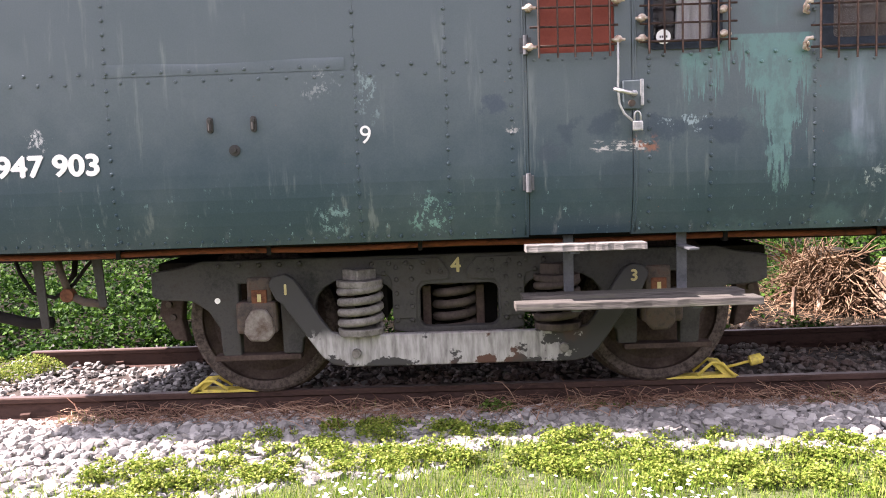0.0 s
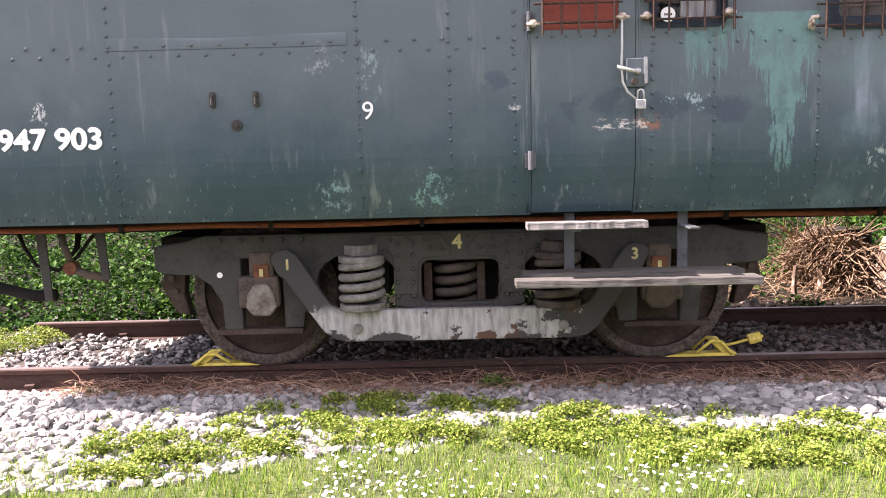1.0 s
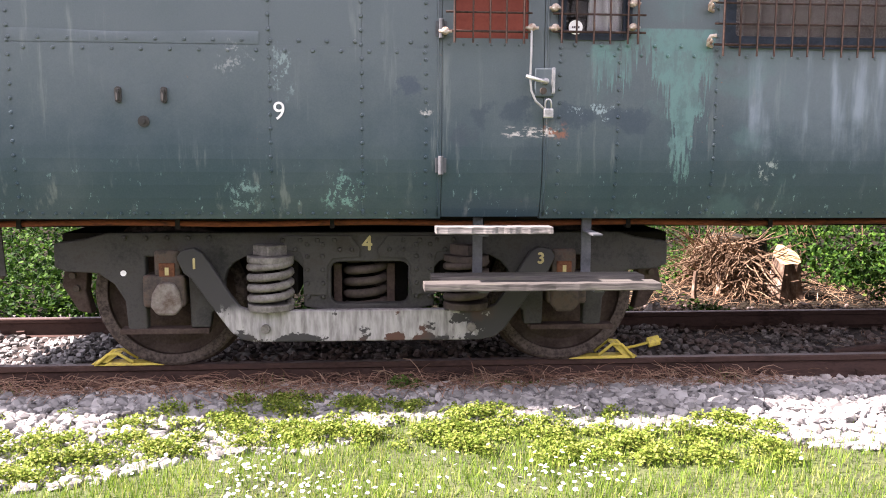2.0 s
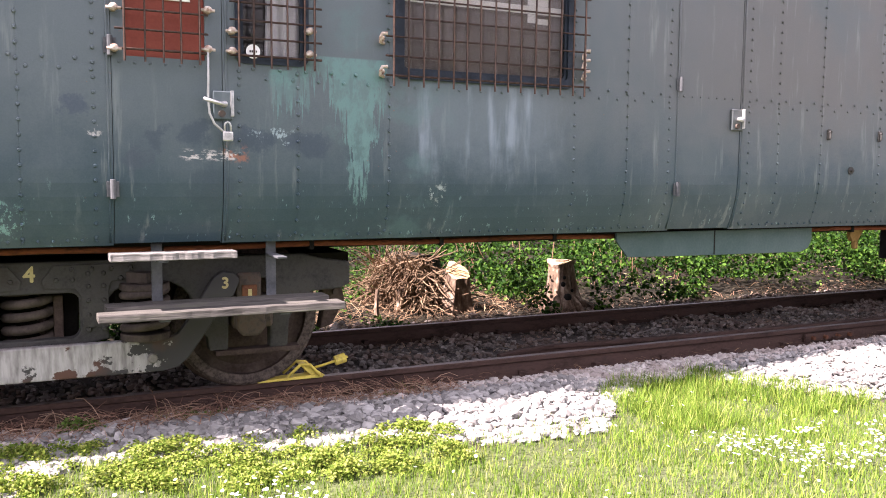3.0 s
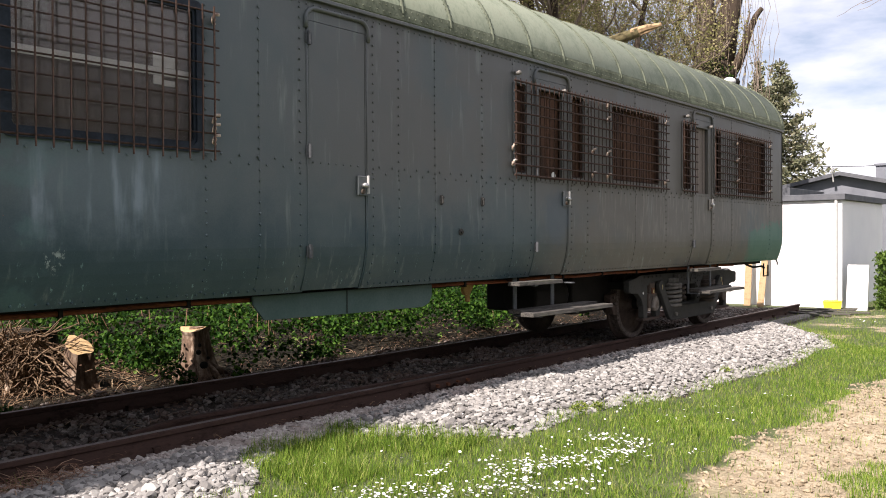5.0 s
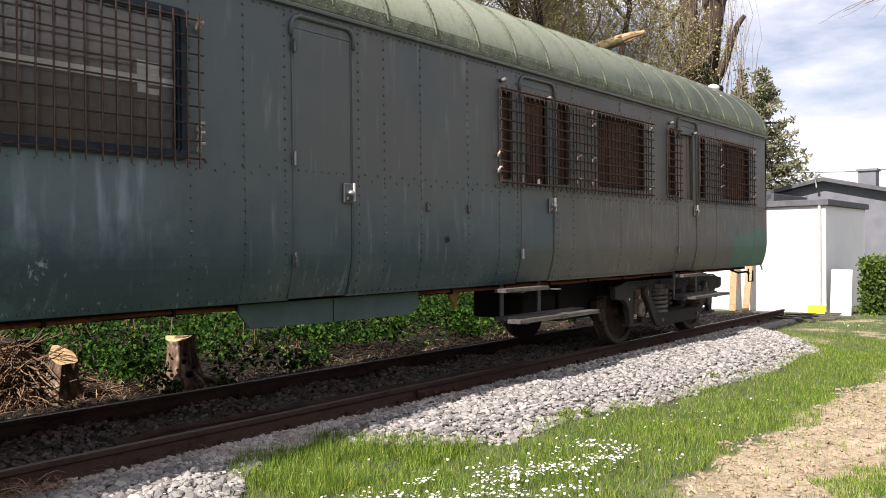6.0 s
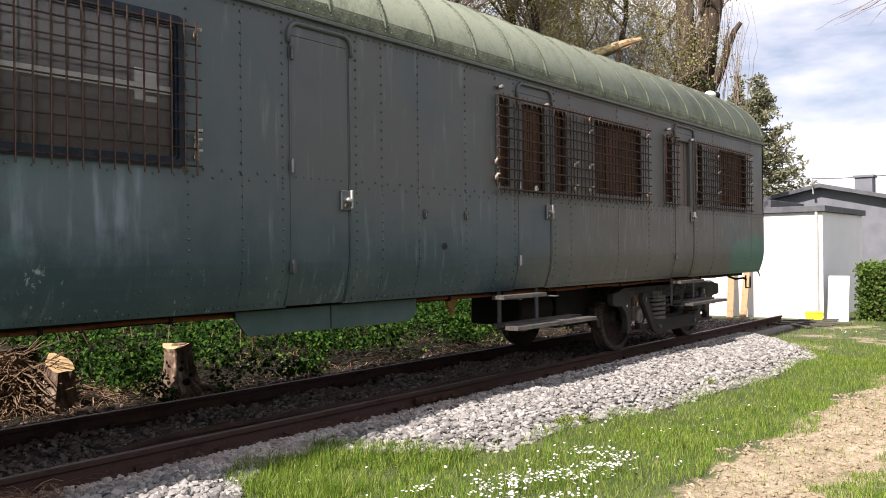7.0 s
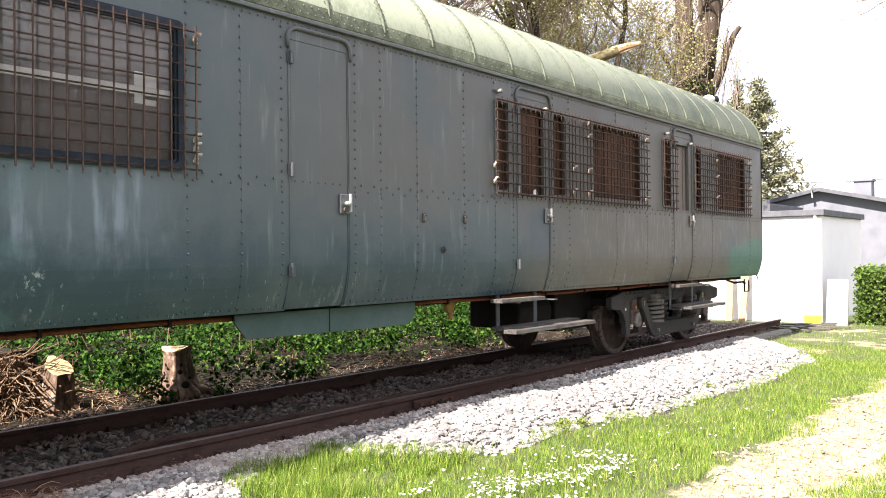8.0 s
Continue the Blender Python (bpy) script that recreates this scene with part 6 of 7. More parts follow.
bank_leaves("nettles", 2500, (5.0, 13.0), (1.3, 3.2), 0.22, (0.03, 0.055), M_HEDGE, "light green low plants catching the sun", lambda a, b: (np.sin(a * 3.3 + 1) + np.sin(b * 4) > 0.5) & ((a - 5.93) ** 2 + (b - 1.48) ** 2 > 0.12))
bank_leaves("ivy", 22000, (-6, 24), (6.0, 12.0), 0.9, (0.08, 0.15), M_IVY, "deep undergrowth of ivy and shrubs")


# ---------------------------------------------------------------- stump and uprooted root ball
def gnarled(bm, cx, cy, z0, z1, r0, r1, seed, n=20, rows=9, lean=(0, 0)):
    r = random.Random(seed)
    ph = [r.uniform(0, 6.28) for _ in range(4)]
    rings = []
    for j in range(rows):
        t = j / (rows - 1)
        rad = r0 + (r1 - r0) * (1 - (1 - t) ** 2.2)
        ring = []
        for k in range(n):
            a = k * math.tau / n
            w = 1 + 0.10 * math.sin(3 * a + ph[0]) + 0.07 * math.sin(5 * a + ph[1] + t * 2) + (1 - t) * 0.16 * math.sin(4 * a + ph[2])
            ring.append(bm.verts.new((cx + lean[0] * t + rad * w * math.cos(a), cy + lean[1] * t + rad * w * math.sin(a), z0 + (z1 - z0) * t + (0.02 * math.sin(2 * a + ph[3]) if j else 0))))
        rings.append(ring)
    for u, v in zip(rings, rings[1:]):
        for k in range(n):
            bm.faces.new((u[k], u[(k + 1) % n], v[(k + 1) % n], v[k]))
    return rings


bm = bmesh.new()
rg = gnarled(bm, 5.98, 1.60, 0.0, 0.555, 0.25, 0.138, 3, n=28, rows=12, lean=(-0.005, 0.02))
for v in rg[-1]:
    v.co = Vector((5.975 + (v.co.x - 5.975) * 1.12, 1.62 + (v.co.y - 1.62) * 1.12, v.co.z + 0.05 * (v.co.x - 5.97)))
f = bm.faces.new(rg[-1])
f.material_index = 1
bm.faces.new(rg[0][::-1])
stump = part("tree_stump", bm, [M_STUMP, M_FACE], smooth=False)
tagged(stump, "sawn tree stump with flaking bark and fresh cut top", "tree stump")
bm = bmesh.new()
bmesh.ops.create_cone(bm, cap_ends=True, segments=16, radius1=0.085, radius2=0.070, depth=0.05, matrix=Matrix.Translation((5.985, 1.61, 0.548)) @ Matrix.Diagonal((1.1, 0.85, 1, 1)))
part("rotten_heart", bm, M_STUMP, stump, "dark rotten heartwood")
for px, py, dx, dy in ((6.12, 1.50, 0.20, -0.06), (5.84, 1.48, -0.12, -0.10), (6.02, 1.42, 0.05, -0.14)):
    bm = bmesh.new()
    tube(bm, [(px - dx * 0.4, py - dy * 0.4, 0.16), (px + dx * 0.3, py + dy * 0.4, 0.09), (px + dx, py + dy, 0.0)], 0.065, 9, 0.45)
    part("root_flare", bm, M_STUMP, stump, smooth=True)
for kx, kz, kr in ((5.90, 0.36, 0.020), (5.88, 0.29, 0.028), (5.93, 0.15, 0.045), (5.99, 0.22, 0.018)):
    bm = bmesh.new()
    bmesh.ops.create_uvsphere(bm, u_segments=9, v_segments=6, radius=kr, matrix=Matrix.Translation((kx, 1.60 - 0.150 - 0.13 * (0.5 - kz) * 0.9, kz + 0.04)))
    part("knot_hole", bm, M_DARK, stump)

root_ball = new("root_ball")
tagged(root_ball, "uprooted tree root ball with tangled dry roots", "root ball")
rr = random.Random(17)
bm = bmesh.new()
rings = gnarled(bm, 4.35, 1.92, 0.0, 0.62, 0.46, 0.26, 8, 18, 8)
bm.faces.new(rings[-1])
bm.faces.new(rings[0][::-1])
part("root_core", bm, M_HUMUS_SHADE, root_ball)
bm = bmesh.new()
for k in range(760):
    a = rr.uniform(-3.5, -1.35)
    z = rr.uniform(0.05, 0.60)
    rad = 0.46 * (1.05 - 0.5 * z)
    p = Vector((4.32 + rad * math.cos(a), 1.90 + rad * math.sin(a), z))
    pts = [p]
    d = Vector((rr.uniform(-1, 1), rr.uniform(-0.6, 0.2), rr.uniform(-0.9, 0.6))).normalized()
    for _ in range(5):
        d = (d + Vector((rr.uniform(-0.3, 0.3), rr.uniform(-0.3, 0.25), rr.uniform(-0.38, 0.28)))).normalized()
        p = p + d * rr.uniform(0.05, 0.10)
        p.z = max(p.z, 0.03)
        pts.append(p.copy())
    tube(bm, pts, rr.uniform(0.004, 0.010), 4, 0.5)
tagged(part("root_tangle", bm, M_ROOT, root_ball, "tangle of pale dry roots"), kind="stuff")
bm = bmesh.new()
rg = gnarled(bm, 4.56, 1.40, 0.0, 0.50, 0.20, 0.118, 12, 18, 9, lean=(0.03, -0.02))
for j, ring in enumerate(rg):
    for v in ring:
        v.co.z = max(0.0, 0.50 * j / 8 + 0.65 * (j / 8) ** 2 * (v.co.y - 1.38))
bm.faces.new(rg[-1]).material_index = 1
bm.faces.new(rg[0][::-1])
lg = part("cut_log", bm, [M_STUMP, M_FACE], root_ball, "oblique fresh sawn face on rooted trunk")
for k, (px, z, dx) in enumerate(((4.74, 0.30, 0.14), (4.72, 0.22, 0.20), (4.70, 0.38, 0.10), (4.76, 0.14, 0.12))):
    bm = bmesh.new()
    tube(bm, [(px - 0.08, 1.5, z - 0.03), (px + dx * 0.5, 1.46, z + 0.02 * (k % 2)), (px + dx, 1.44, z + 0.03 - 0.04 * (k % 3))], 0.016, 6, 0.4)
    part("broken_root", bm, M_ROOT, root_ball, smooth=True)
bm = bmesh.new()
for pts, r in (([(4.62, 1.6, 0.30), (4.66, 1.52, 0.18), (4.70, 1.50, 0.0)], 0.05), ([(4.42, 1.55, 0.32), (4.40, 1.42, 0.18), (4.38, 1.40, 0.0)], 0.045), ([(4.1, 1.6, 0.40), (4.0, 1.45, 0.22), (3.95, 1.42, 0.0)], 0.04)):
    bm = bmesh.new()
    tube(bm, pts, r, 9, 0.6)
    part("thick_root", bm, M_STUMP, root_ball, smooth=True)
root_ball.matrix_basis = pose(-0.013, 0.36, -0.045) @ Matrix.Scale(1.05, 4)
bm = bmesh.new()
tube(bm, [(3.83, 1.6, 0.04), (3.82, 1.6, 0.18), (3.84, 1.62, 0.36)], 0.028, 7, 0.7)
tagged(part("splintered_post", bm, M_STUMP), "short pale splintered post in the ground", "post")
bm = bmesh.new()
gnarled(bm, 3.35, 1.35, 0.02, 0.10, 0.09, 0.05, 4, 9, 4)
tagged(part("pale_stone", bm, M_STONE), "single pale stone on the bank", "stone")
for k in range(26):
    bm = bmesh.new()
    px, py = rr.uniform(5.0, 9.5), rr.uniform(2.2, 4.0)
    z = float(ground_height(px, py))
    tube(bm, [(px, py, z), (px + rr.uniform(-0.1, 0.1), py, z + 0.4), (px + rr.uniform(-0.3, 0.3), py + 0.1, z + rr.uniform(0.7, 1.1))], 0.008, 4, 0.4)
    tagged(part("dry_stem", bm, M_DRY), "thin pale dry stem standing in ivy", "stem", "dry stems on the bank")


# ---------------------------------------------------------------- trees
def grow(bm, p, d, length, r, depth, tips, rnd, up=0.15, sides=6):
    """A limb and, from it, smaller ones."""
    steps_n = 5 if depth > 1 else 4
    pts = [p.copy()]
    for _ in range(steps_n):
        d = (d + Vector((rnd.uniform(-0.25, 0.25), rnd.uniform(-0.25, 0.25), rnd.uniform(-0.12, 0.12) + up * 0.4))).normalized()
        p = p + d * length / steps_n
        pts.append(p.copy())
    tube(bm, pts, r, sides if depth > 1 else 3, 0.45)
    if depth <= 1:
        tips.extend(pts[1:])
    if depth == 0:
        return
    for _ in range(rnd.randint(4, 6) if depth > 1 else rnd.randint(4, 5)):
        k = rnd.randint(1, len(pts) - 1)
        nd = (d + Vector((rnd.uniform(-1, 1), rnd.uniform(-1, 1), rnd.uniform(-0.3, 0.8)))).normalized()
        grow(bm, pts[k], nd, length * rnd.uniform(0.45, 0.7), r * 0.45, depth - 1, tips, rnd, up, max(3, sides - 1))


LEAF_V = [(0, 0, 0), (-0.35, 0.5, 0.08), (0.35, 0.5, 0.08), (0, 1, 0)]
LEAF_F = [[0, 2, 3, 1]]


def tree(px, py, height, r, seed, leaves, leaf_mat, label, first=0.35, depth=3, size=(0.05, 0.12), spread=0.35, limbs=9):
    rnd = random.Random(seed)
    t = new("tree")
    tagged(t, label, "tree")
    z0 = float(ground_height(px, py)) - 0.1
    bm = bmesh.new()
    pts = [Vector((px + rnd.uniform(-0.15, 0.15) * i, py + rnd.uniform(-0.15, 0.15) * i, z0 + height * i / 7)) for i in range(8)]
    tube(bm, pts, r, 12, 0.25)
    part("trunk", bm, M_BARK, t, smooth=True)
    bm = bmesh.new()
    tips = []
    for _ in range(limbs):
        f = rnd.uniform(first, 0.98)
        i = min(6, int(f * 7))
        q = pts[i].lerp(pts[i + 1], f * 7 - i)
        a = rnd.uniform(0, math.tau)
        grow(bm, q, Vector((math.cos(a), math.sin(a), rnd.uniform(0.2, 0.9))).normalized(), height * rnd.uniform(0.16, 0.3), r * 0.35 * (1.1 - f * 0.6), depth, tips, rnd)
    tagged(part("branchwork", bm, M_TWIG, t), kind="stuff")
    leaves = int(leaves * 1.6)
    if leaves and tips:
        T = np.array([tuple(q) for q in tips])
        P = T[rng.integers(0, len(T), leaves)] + rng.normal(0, spread, (leaves, 3))
        cr = scatter("crown", LEAF_V, LEAF_F, P, turns(leaves, full=True), rng.uniform(size[0], size[1], leaves) * 0.8, leaf_mat, t, "stuff")
    return t


for k, (px, py, h, r, nl, mt, lab) in enumerate((
        (14.5, 7.0, 13, 0.22, 9000, M_NEEDLE, "ivy-grown tree behind the carriage"),
        (17.5, 9.0, 14, 0.24, 9000, M_IVY, "ivy-grown tree behind the carriage"),
        (18.5, 5.6, 12, 0.18, 14000, M_SPRINGLEAF, "spring tree with thin yellow-green buds"),
        (21.5, 7.5, 13, 0.20, 16000, M_SPRINGLEAF, "spring tree with thin yellow-green buds"),
        (23.5, 5.2, 11.5, 0.16, 12000, M_SPRINGLEAF, "spring tree with thin yellow-green buds"),
        (27.5, 8.5, 14, 0.22, 14000, M_SPRINGLEAF, "spring tree with thin yellow-green buds"),
        (30.0, 6.5, 12, 0.20, 8000, M_SPRINGLEAF, "spring tree with reddish bare twigs"),
        (37.0, 15.0, 10, 0.16, 2500, M_SPRINGLEAF, "spring tree with reddish bare twigs"),
        (22.0, 12.0, 15, 0.25, 6000, M_NEEDLE, "dark evergreen among bare trees"),
        # hidden by the carriage; added to keep sky light off bank and track
        (10.5, 9.0, 12, 0.20, 6000, M_IVY, "unseen ivy-grown tree added on the bank to block sky"),
        (5.5, 9.5, 12, 0.20, 6000, M_IVY, "unseen ivy-grown tree added on the bank to block sky"),
        (0.5, 9.0, 12, 0.20, 6000, M_IVY, "unseen ivy-grown tree added on the bank to block sky"),
        (-5.0, 9.5, 12, 0.20, 6000, M_IVY, "unseen ivy-grown tree added on the bank to block sky"))):
    tree(px, py, h, r, 40 + k, nl, mt, lab, limbs=12)

# the big forked trunk with ivy and water shoots
bt = new("tree")
tagged(bt, "thick forked tree trunk with ivy and bare shoots", "tree")
bm = bmesh.new()
tube(bm, [(25.0, 3.75, 0.0), (25.0, 3.7, 3.0), (25.0, 3.62, 5.6), (25.0, 3.60, 6.8)], 0.62, 16, 0.74)
tube(bm, [(25.0, 3.75, 6.2), (25.0, 3.95, 8.0), (25.2, 4.1, 11.5)], 0.34, 12, 0.6)
tube(bm, [(25.0, 3.50, 6.2), (25.0, 3.30, 7.6), (24.9, 2.95, 9.2), (24.8, 2.6, 12.0)], 0.36, 12, 0.6)
tube(bm, [(25.0, 3.3, 6.0), (25.0, 2.98, 6.5), (25.0, 2.80, 6.95), (25.0, 2.66, 7.35), (25.0, 2.48, 7.75), (25.0, 2.30, 7.95)], 0.16, 9, 0.4)
tube(bm, [(25.0, 2.76, 7.0), (25.05, 2.78, 7.5), (25.05, 2.66, 7.9)], 0.06, 7, 0.4)
part("trunk", bm, M_BARK, bt, smooth=True)
bm = bmesh.new()
tr = random.Random(77)
tips = []
for _ in range(60):
    y0 = tr.uniform(2.2, 4.2)
    p = Vector((25 + tr.uniform(-0.5, 0.5), y0, tr.uniform(4.6, 6.6)))
    pts = [p.copy()]
    for _ in range(6):
        p = p + Vector((tr.uniform(-0.1, 0.1), tr.uniform(-0.14, 0.10), tr.uniform(0.35, 0.7)))
        pts.append(p.copy())
    tube(bm, pts, 0.012, 4, 0.3)
for _ in range(6):
    grow(bm, Vector((25, 3.6 + tr.uniform(-0.5, 0.5), tr.uniform(7.5, 11))), Vector((tr.uniform(-1, 1), tr.uniform(-1, 1), 0.6)).normalized(), 2.4, 0.09, 2, tips, tr)
tagged(part("branchwork", bm, M_TWIG, bt), kind="stuff")
nl = 5200
a, z = rng.uniform(0, math.tau, nl), rng.uniform(3.2, 6.6, nl)
rad = rng.uniform(0.45, 0.85, nl) * (1.15 - (z - 3.2) * 0.14)
scatter("ivy_leaves", LEAF_V, LEAF_F, np.stack([25 + rad * np.cos(a), 3.66 + rad * np.sin(a), z], 1), turns(nl, full=True), rng.uniform(0.06, 0.12, nl), M_IVY, bt, "stuff")


def conifer(px, py, height, width, seed, label):
    rnd = random.Random(seed)
    t = new("conifer_tree")
    tagged(t, label, "conifer")
    bm = bmesh.new()
    tube(bm, [(px, py, 0), (px, py, height * 0.5), (px + 0.1, py, height)], 0.25, 8, 0.12)
    part("trunk", bm, M_BARK, t, smooth=True)
    P, S = [], []
    bm = bmesh.new()
    z = 1.0
    while z < height - 0.2:
        f = 1 - z / height
        for _ in range(9 if f > 0.1 else 5):
            a = rnd.uniform(0, math.tau)
            L = width * (f ** 0.75) * rnd.uniform(0.65, 1.1)
            pts = [Vector((px, py, z)), Vector((px + 0.5 * L * math.cos(a), py + 0.5 * L * math.sin(a), z - 0.06 * L)), Vector((px + L * math.cos(a), py + L * math.sin(a), z + 0.10 * L))]
            tube(bm, pts, 0.035, 4, 0.3)
            for _ in range(int(26 * L) + 8):
                u = rnd.uniform(0.15, 1.0)
                q = pts[0].lerp(pts[1], u * 2) if u < 0.5 else pts[1].lerp(pts[2], u * 2 - 1)
                w = 0.22 * (1.15 - u)
                P.append((q.x + rnd.gauss(0, w), q.y + rnd.gauss(0, w), q.z - abs(rnd.gauss(0, 0.14))))
        z += 0.34
    tagged(part("branchwork", bm, M_BARK, t), kind="stuff")
    P = np.array(P)
    scatter("crown", [(-0.16, 0, 0), (0.16, 0, 0), (0.2, 0.6, -0.1), (0, 1, -0.16), (-0.2, 0.6, -0.1)], [[0, 1, 2, 3, 4]], P, turns(len(P), full=True), rng.uniform(0.14, 0.30, len(P)), M_NEEDLE, t, "stuff")
    return t


conifer(46, 8.7, 10.8, 3.9, 5, "grey-green spruce standing against the sky")
conifer(50, 11.2, 11.8, 2.6, 6, "slender dark spruce behind another")
conifer(70, 9.0, 6.5, 2.5, 9, "far small conifer behind the houses")

# broken limb lying over the roof's far side, hung in the trees
bm = bmesh.new()
tube(bm, [(17.9, 5.4, 5.2), (17.85, 4.2, 5.75), (17.8, 3.2, 5.85), (17.8, 2.45, 5.98)], 0.17, 9, 0.65)
lb = part("broken_limb", bm, simple("mossy_bark", (0.05, 0.042, 0.022), (0.15, 0.125, 0.065), 5, 0.95, c=(0.10, 0.105, 0.04)), None, smooth=True)
tagged(lb, "mossy broken limb with a pale torn end", "branch")
bm = bmesh.new()
tube(bm, [(17.8, 2.62, 5.97), (17.8, 2.3, 6.03), (17.8, 1.95, 6.05)], 0.115, 8, 0.35)
tube(bm, [(17.8, 2.6, 5.90), (17.8, 2.35, 5.93), (17.8, 2.1, 5.98)], 0.05, 6, 0.3)
part("torn_end", bm, M_CUT, lb, "pale torn wood")

# bare tree beside the path whose twigs hang into the sky
ot = new("tree")
tagged(ot, "bare tree with fine hanging twigs over the lawn", "tree")
bm = bmesh.new()
tube(bm, [(16.5, -7.5, -0.1), (16.4, -7.3, 2.5), (16.0, -6.8, 5.0), (15.5, -6.2, 7.5)], 0.22, 10, 0.5)
part("trunk", bm, M_BARK, ot, smooth=True)
bm = bmesh.new()
tube(bm, [(16.0, -6.8, 5.0), (15.0, -5.6, 5.45), (14.2, -4.6, 5.35), (13.6, -3.9, 5.10)], 0.055, 7, 0.4)
hr = random.Random(23)
for k in range(9):
    p = Vector((14.0, -4.5, 5.2)).lerp(Vector((13.6, -3.7, 4.95)), hr.random())
    d = Vector((hr.uniform(-0.4, 0.4), 1.0, hr.uniform(-0.2, 0.3))).normalized()
    for j in range(2):
        pts = [p.copy()]
        for _ in range(6):
            d = (d + Vector((hr.uniform(-0.3, 0.3), hr.uniform(-0.3, 0.3), hr.uniform(-0.26, 0.20)))).normalized()
            p = p + d * 0.125
            pts.append(p.copy())
        tube(bm, pts, 0.010 if j == 0 else 0.006, 4, 0.4)
        p = pts[3].copy()
part("branchwork", bm, M_TWIG, ot)

# ---------------------------------------------------------------- buildings and things at the end of the track
shed = new("garden_shed")
tagged(shed, "low white rendered flat-roofed shed", "shed")
bm = bmesh.new()
box(bm, 19.45, -1.25, -0.1, 22.9, 3.2, 2.24)
part("wall", bm, M_RENDER, shed, bevel=0.01)
bm = bmesh.new()
box(bm, 19.38, -1.32, 2.243, 22.97, 3.27, 2.37)
part("roof", bm, M_SLATE, shed, "grey metal roof edge", bevel=0.008)
bm = bmesh.new()
rod(bm, (19.42, -1.14, 0.02), (19.42, -1.14, 2.24), 0.035, 10)
part("downpipe", bm, M_CABLE, shed, "pale grey downpipe")

house = new("house")
tagged(house, "dark grey clad house with shallow gable", "house")
bm = bmesh.new()
va = [bm.verts.new((31.0, u, w)) for u, w in ((-3.0, -0.1), (4.4, -0.1), (4.4, 2.95), (1.75, 3.50), (-3.0, 2.40))]
vb = [bm.verts.new((38.0, u, w)) for u, w in ((-3.0, -0.1), (4.4, -0.1), (4.4, 2.95), (1.75, 3.50), (-3.0, 2.40))]
bm.faces.new(va)
bm.faces.new(vb)
for i in range(5):
    bm.faces.new((va[i], va[(i + 1) % 5], vb[(i + 1) % 5], vb[i]))
part("wall", bm, M_GREYWALL, house)
for (u0, w0), (u1, w1) in (((1.75, 3.50), (-3.3, 2.33)), ((1.75, 3.50), (4.8, 2.87))):
    bm = bmesh.new()
    q = [bm.verts.new(v) for v in ((30.7, u0, w0 + 0.01), (30.7, u1, w1 + 0.01), (38.2, u1, w1 + 0.01), (38.2, u0, w0 + 0.01), (30.7, u0, w0 + 0.14), (30.7, u1, w1 + 0.14), (38.2, u1, w1 + 0.14), (38.2, u0, w0 + 0.14))]
    for idx in ((0, 1, 2, 3), (7, 6, 5, 4), (0, 4, 5, 1), (1, 5, 6, 2), (2, 6, 7, 3), (3, 7, 4, 0)):
        bm.faces.new([q[i] for i in idx])
    part("roof", bm, M_SLATE, house, "dark slate roof slope")
bm = bmesh.new()
box(bm, 32.0, 0.40, 3.0, 32.5, 0.95, 3.85)
box(bm, 31.95, 0.35, 3.85, 32.55, 1.0, 3.93)
part("chimney", bm, M_GREYWALL, house, bevel=0.01)
bm = bmesh.new()
bmesh.ops.create_cone(bm, cap_ends=True, segments=18, radius1=0.22, radius2=0.19, depth=0.04, matrix=pose(30.6, 1.95, 3.72, 78, 0, 12))
rod(bm, (30.75, 1.95, 3.3), (30.65, 1.95, 3.72), 0.025, 6)
part("satellite_dish", bm, M_CABLE, house, "grey satellite dish")
bm = bmesh.new()
box(bm, 30.95, -1.5, 1.3, 31.02, -0.6, 2.1)
part("window", bm, M_FRAME, house)
annex = new("garage")
tagged(annex, "low dark slate-roofed garage behind the shed", "garage")
bm = bmesh.new()
box(bm, 27.0, 2.2, -0.1, 30.0, 5.5, 2.4)
part("wall", bm, M_GREYWALL, annex)
bm = bmesh.new()
box(bm, 26.8, 2.1, 2.405, 30.2, 5.7, 2.95)
part("roof", bm, M_SLATE, annex, bevel=0.01)
bm = bmesh.new()
tube(bm, [(60, 22, 6.6), (60, 8, 6.0), (60, -10, 6.1)], 0.03, 4)
wire = tagged(part("overhead_wire", bm, M_DARK), "thin dark overhead wire between two poles", "wire")
for py in (22, -10):
    bm = bmesh.new()
    rod(bm, (60, py, -0.1), (60, py, 6.9), 0.12, 8)
    part("pole", bm, M_BARK, wire)

hedge = new("hedge")
tagged(hedge, "clipped green garden hedge", "hedge")
# dark solid core stands in for the shade inside the hedge
bm = bmesh.new()
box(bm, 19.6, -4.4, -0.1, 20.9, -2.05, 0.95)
part("hedge_core", bm, M_HUMUS_SHADE, hedge, bevel=0.1)
nl = 9000
P = np.stack([rng.uniform(19.35, 21.1, nl), rng.uniform(-4.5, -1.86, nl), rng.uniform(0.0, 1.13, nl)], 1)
face = rng.integers(0, 3, nl)
P[face == 0, 0] = 19.4 + np.abs(rng.normal(0, 0.09, (face == 0).sum()))
P[face == 1, 1] = -1.92 - np.abs(rng.normal(0, 0.09, (face == 1).sum()))
P[face == 2, 2] = 1.08 + rng.normal(0, 0.05, (face == 2).sum())
scatter("hedge_leaves", LEAF_V, LEAF_F, P, turns(nl, full=True), rng.uniform(0.05, 0.09, nl), M_HEDGE, hedge, "stuff")

bm = bmesh.new()
vs = box(bm, -0.04, -0.20, 0, 0.04, 0.20, 0.95)
wb = tagged(part("white_board", bm, M_STICK, bevel=0.01), "white board leaning by the shed corner", "board")
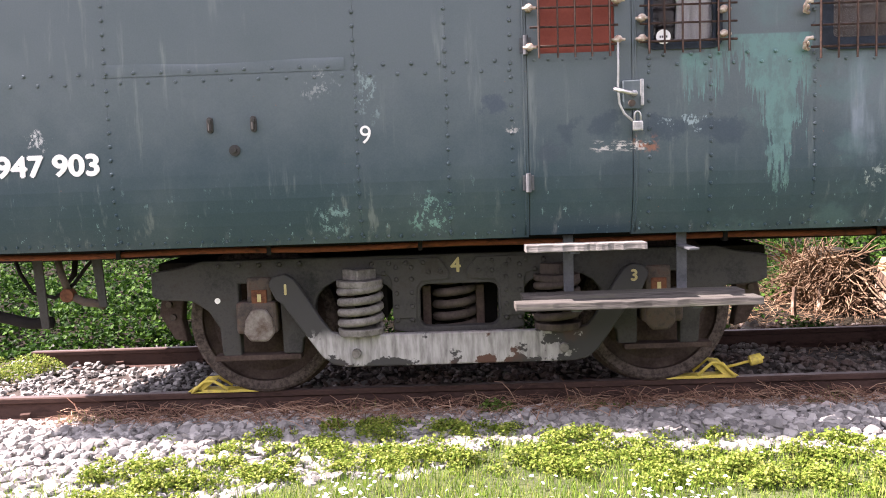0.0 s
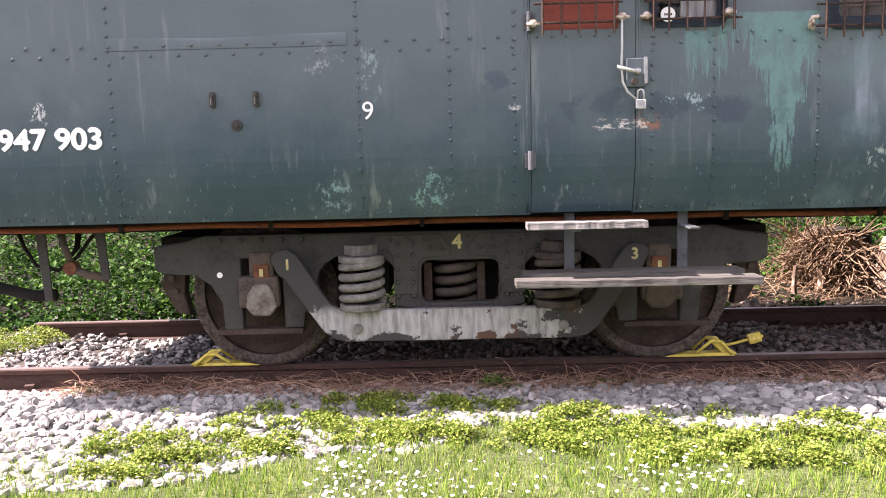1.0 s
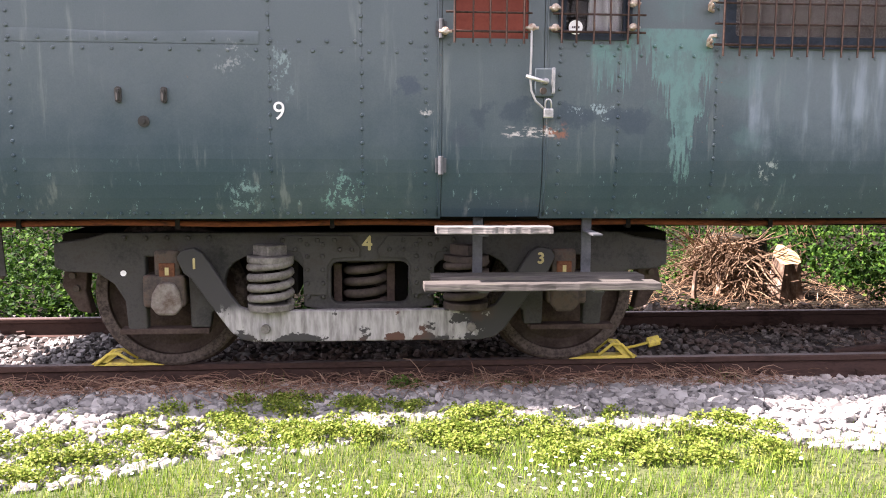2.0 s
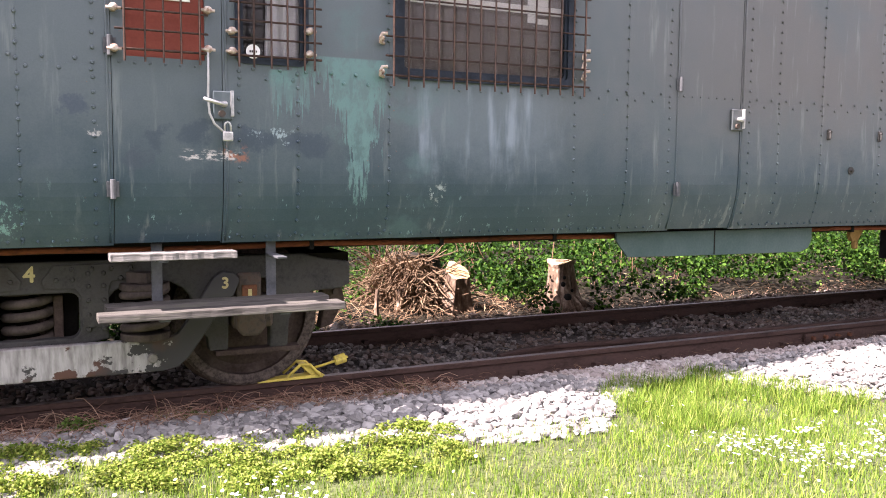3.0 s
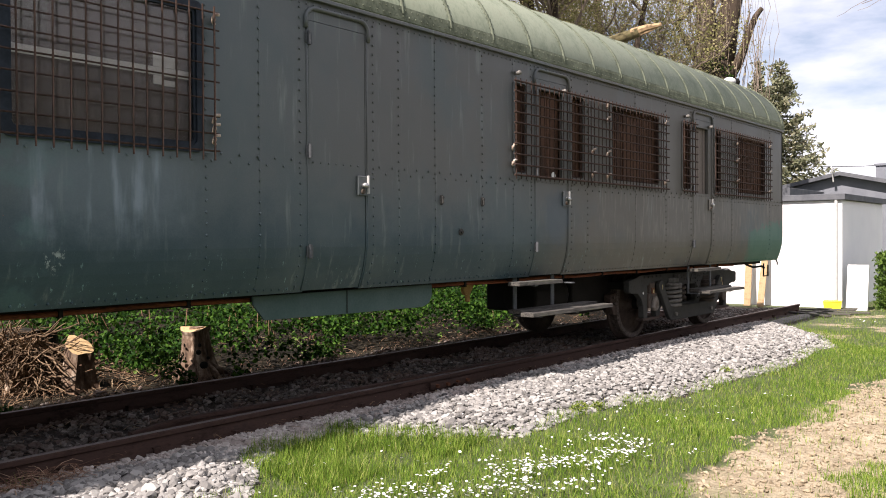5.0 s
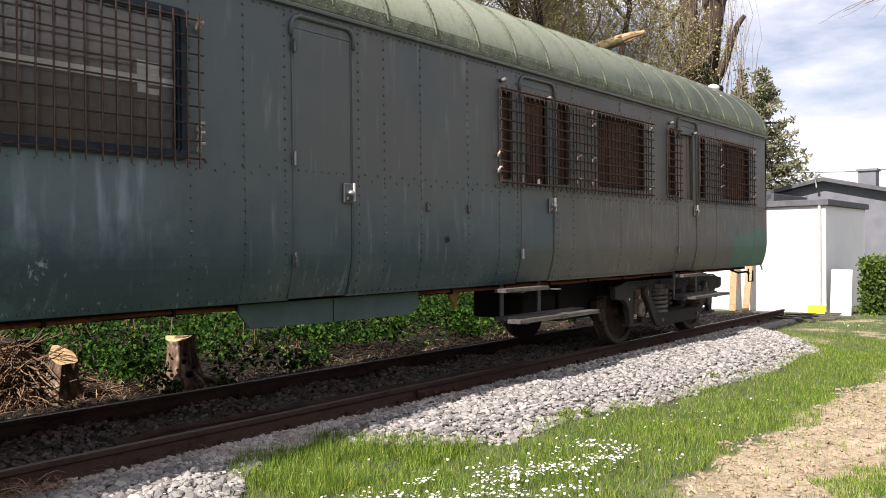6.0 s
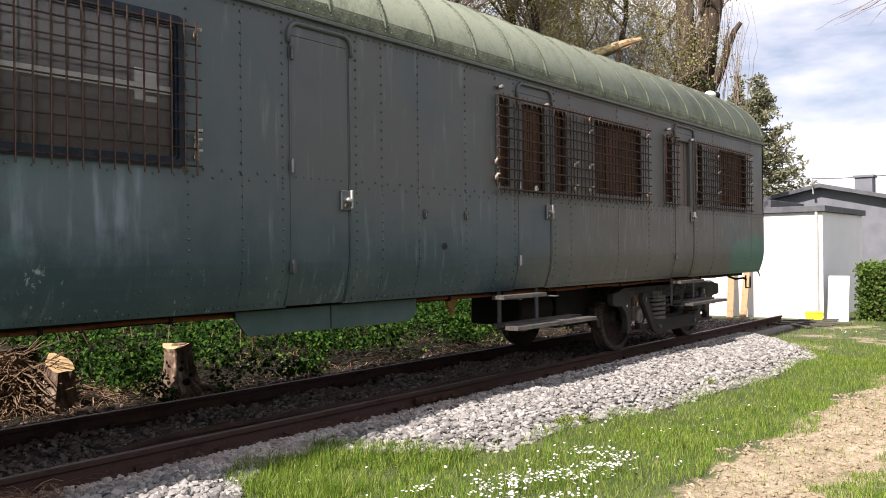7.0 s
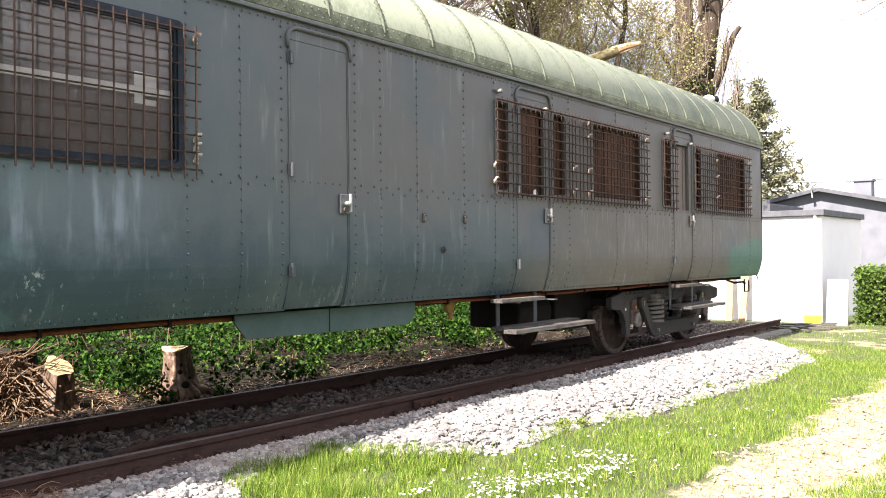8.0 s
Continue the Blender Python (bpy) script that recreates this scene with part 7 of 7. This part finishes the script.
wb.matrix_basis = pose(19.16, -1.60, -0.03, 0, 9, 0)
crate = new("yellow_crate")
tagged(crate, "small yellow plastic crate on the ground", "crate")
bm = bmesh.new()
va = [bm.verts.new((u * 0.13, v * 0.15, 0)) for u, v in ((-1, -1), (1, -1), (1, 1), (-1, 1))]
vb = [bm.verts.new((u * 0.15, v * 0.17, 0.2)) for u, v in ((-1, -1), (1, -1), (1, 1), (-1, 1))]
bm.faces.new(va)
for i in range(4):
    bm.faces.new((va[i], va[(i + 1) % 4], vb[(i + 1) % 4], vb[i]))
body = part("crate_body", bm, M_PLASTIC, crate)
sol = body.modifiers.new("thick", "SOLIDIFY")
sol.thickness = 0.008
bm = bmesh.new()
tube(bm, [(0.15, 0.17, 0.2), (-0.15, 0.17, 0.2), (-0.15, -0.17, 0.2), (0.15, -0.17, 0.2), (0.15, 0.17, 0.2)], 0.01, 6)
part("crate_rim", bm, M_PLASTIC, crate)
crate.matrix_basis = pose(18.95, -1.20, -0.02, 0, 0, 12)
for k, (px, py, tilt, rz) in enumerate(((18.95, 0.25, 16, 0), (19.0, 0.55, 12, 8))):
    bm = bmesh.new()
    box(bm, -0.015, -0.07, 0, 0.015, 0.07, 1.3)
    b = tagged(part("plank", bm, M_CUT, bevel=0.003), "pale wooden plank leaning on the shed", "plank", "planks by the shed")
    b.matrix_basis = pose(px, py, 0, 0, tilt, rz)
for k in range(5):
    bm = bmesh.new()
    box(bm, -0.5, -0.05, 0, 0.5, 0.05, 0.03)
    b = tagged(part("plank", bm, M_WOODD, bevel=0.003), "grey plank lying on the grass", "plank", "planks by the shed")
    b.matrix_basis = pose(17.4 + 0.4 * k, -1.2 - 0.18 * (k % 3), 0.02, 0, 0, 60 + 17 * k)

# long house behind the eye, added unseen to block low sky, reflects in windows
back = new("house")
tagged(back, "unseen long house with white gutter across the lawn, blocking low sky", "house")
bm = bmesh.new()
box(bm, -14, -27, -0.1, 26, -19, 4.6)
part("wall", bm, M_GREYWALL, back)
bm = bmesh.new()
box(bm, -14.3, -18.98, 4.55, 26.3, -18.75, 4.85)
part("gutter", bm, M_WHITE, back, "white gutter", bevel=0.03)
bm = bmesh.new()
va = [bm.verts.new((px, py, pz)) for px in (-14.4, 26.4) for py, pz in ((-18.7, 4.86), (-23, 7.6), (-27.3, 4.86))]
for idx in ((0, 1, 4, 3), (1, 2, 5, 4), (0, 2, 1), (3, 4, 5), (0, 3, 5, 2)):
    bm.faces.new([va[i] for i in idx])
part("roof", bm, M_SLATE, back)
for k in range(8):
    bm = bmesh.new()
    box(bm, -12 + 4.7 * k, -19.02, 1.2, -10.6 + 4.7 * k, -18.96, 2.5)
    part("window", bm, M_FRAME, back, bevel=0.01)
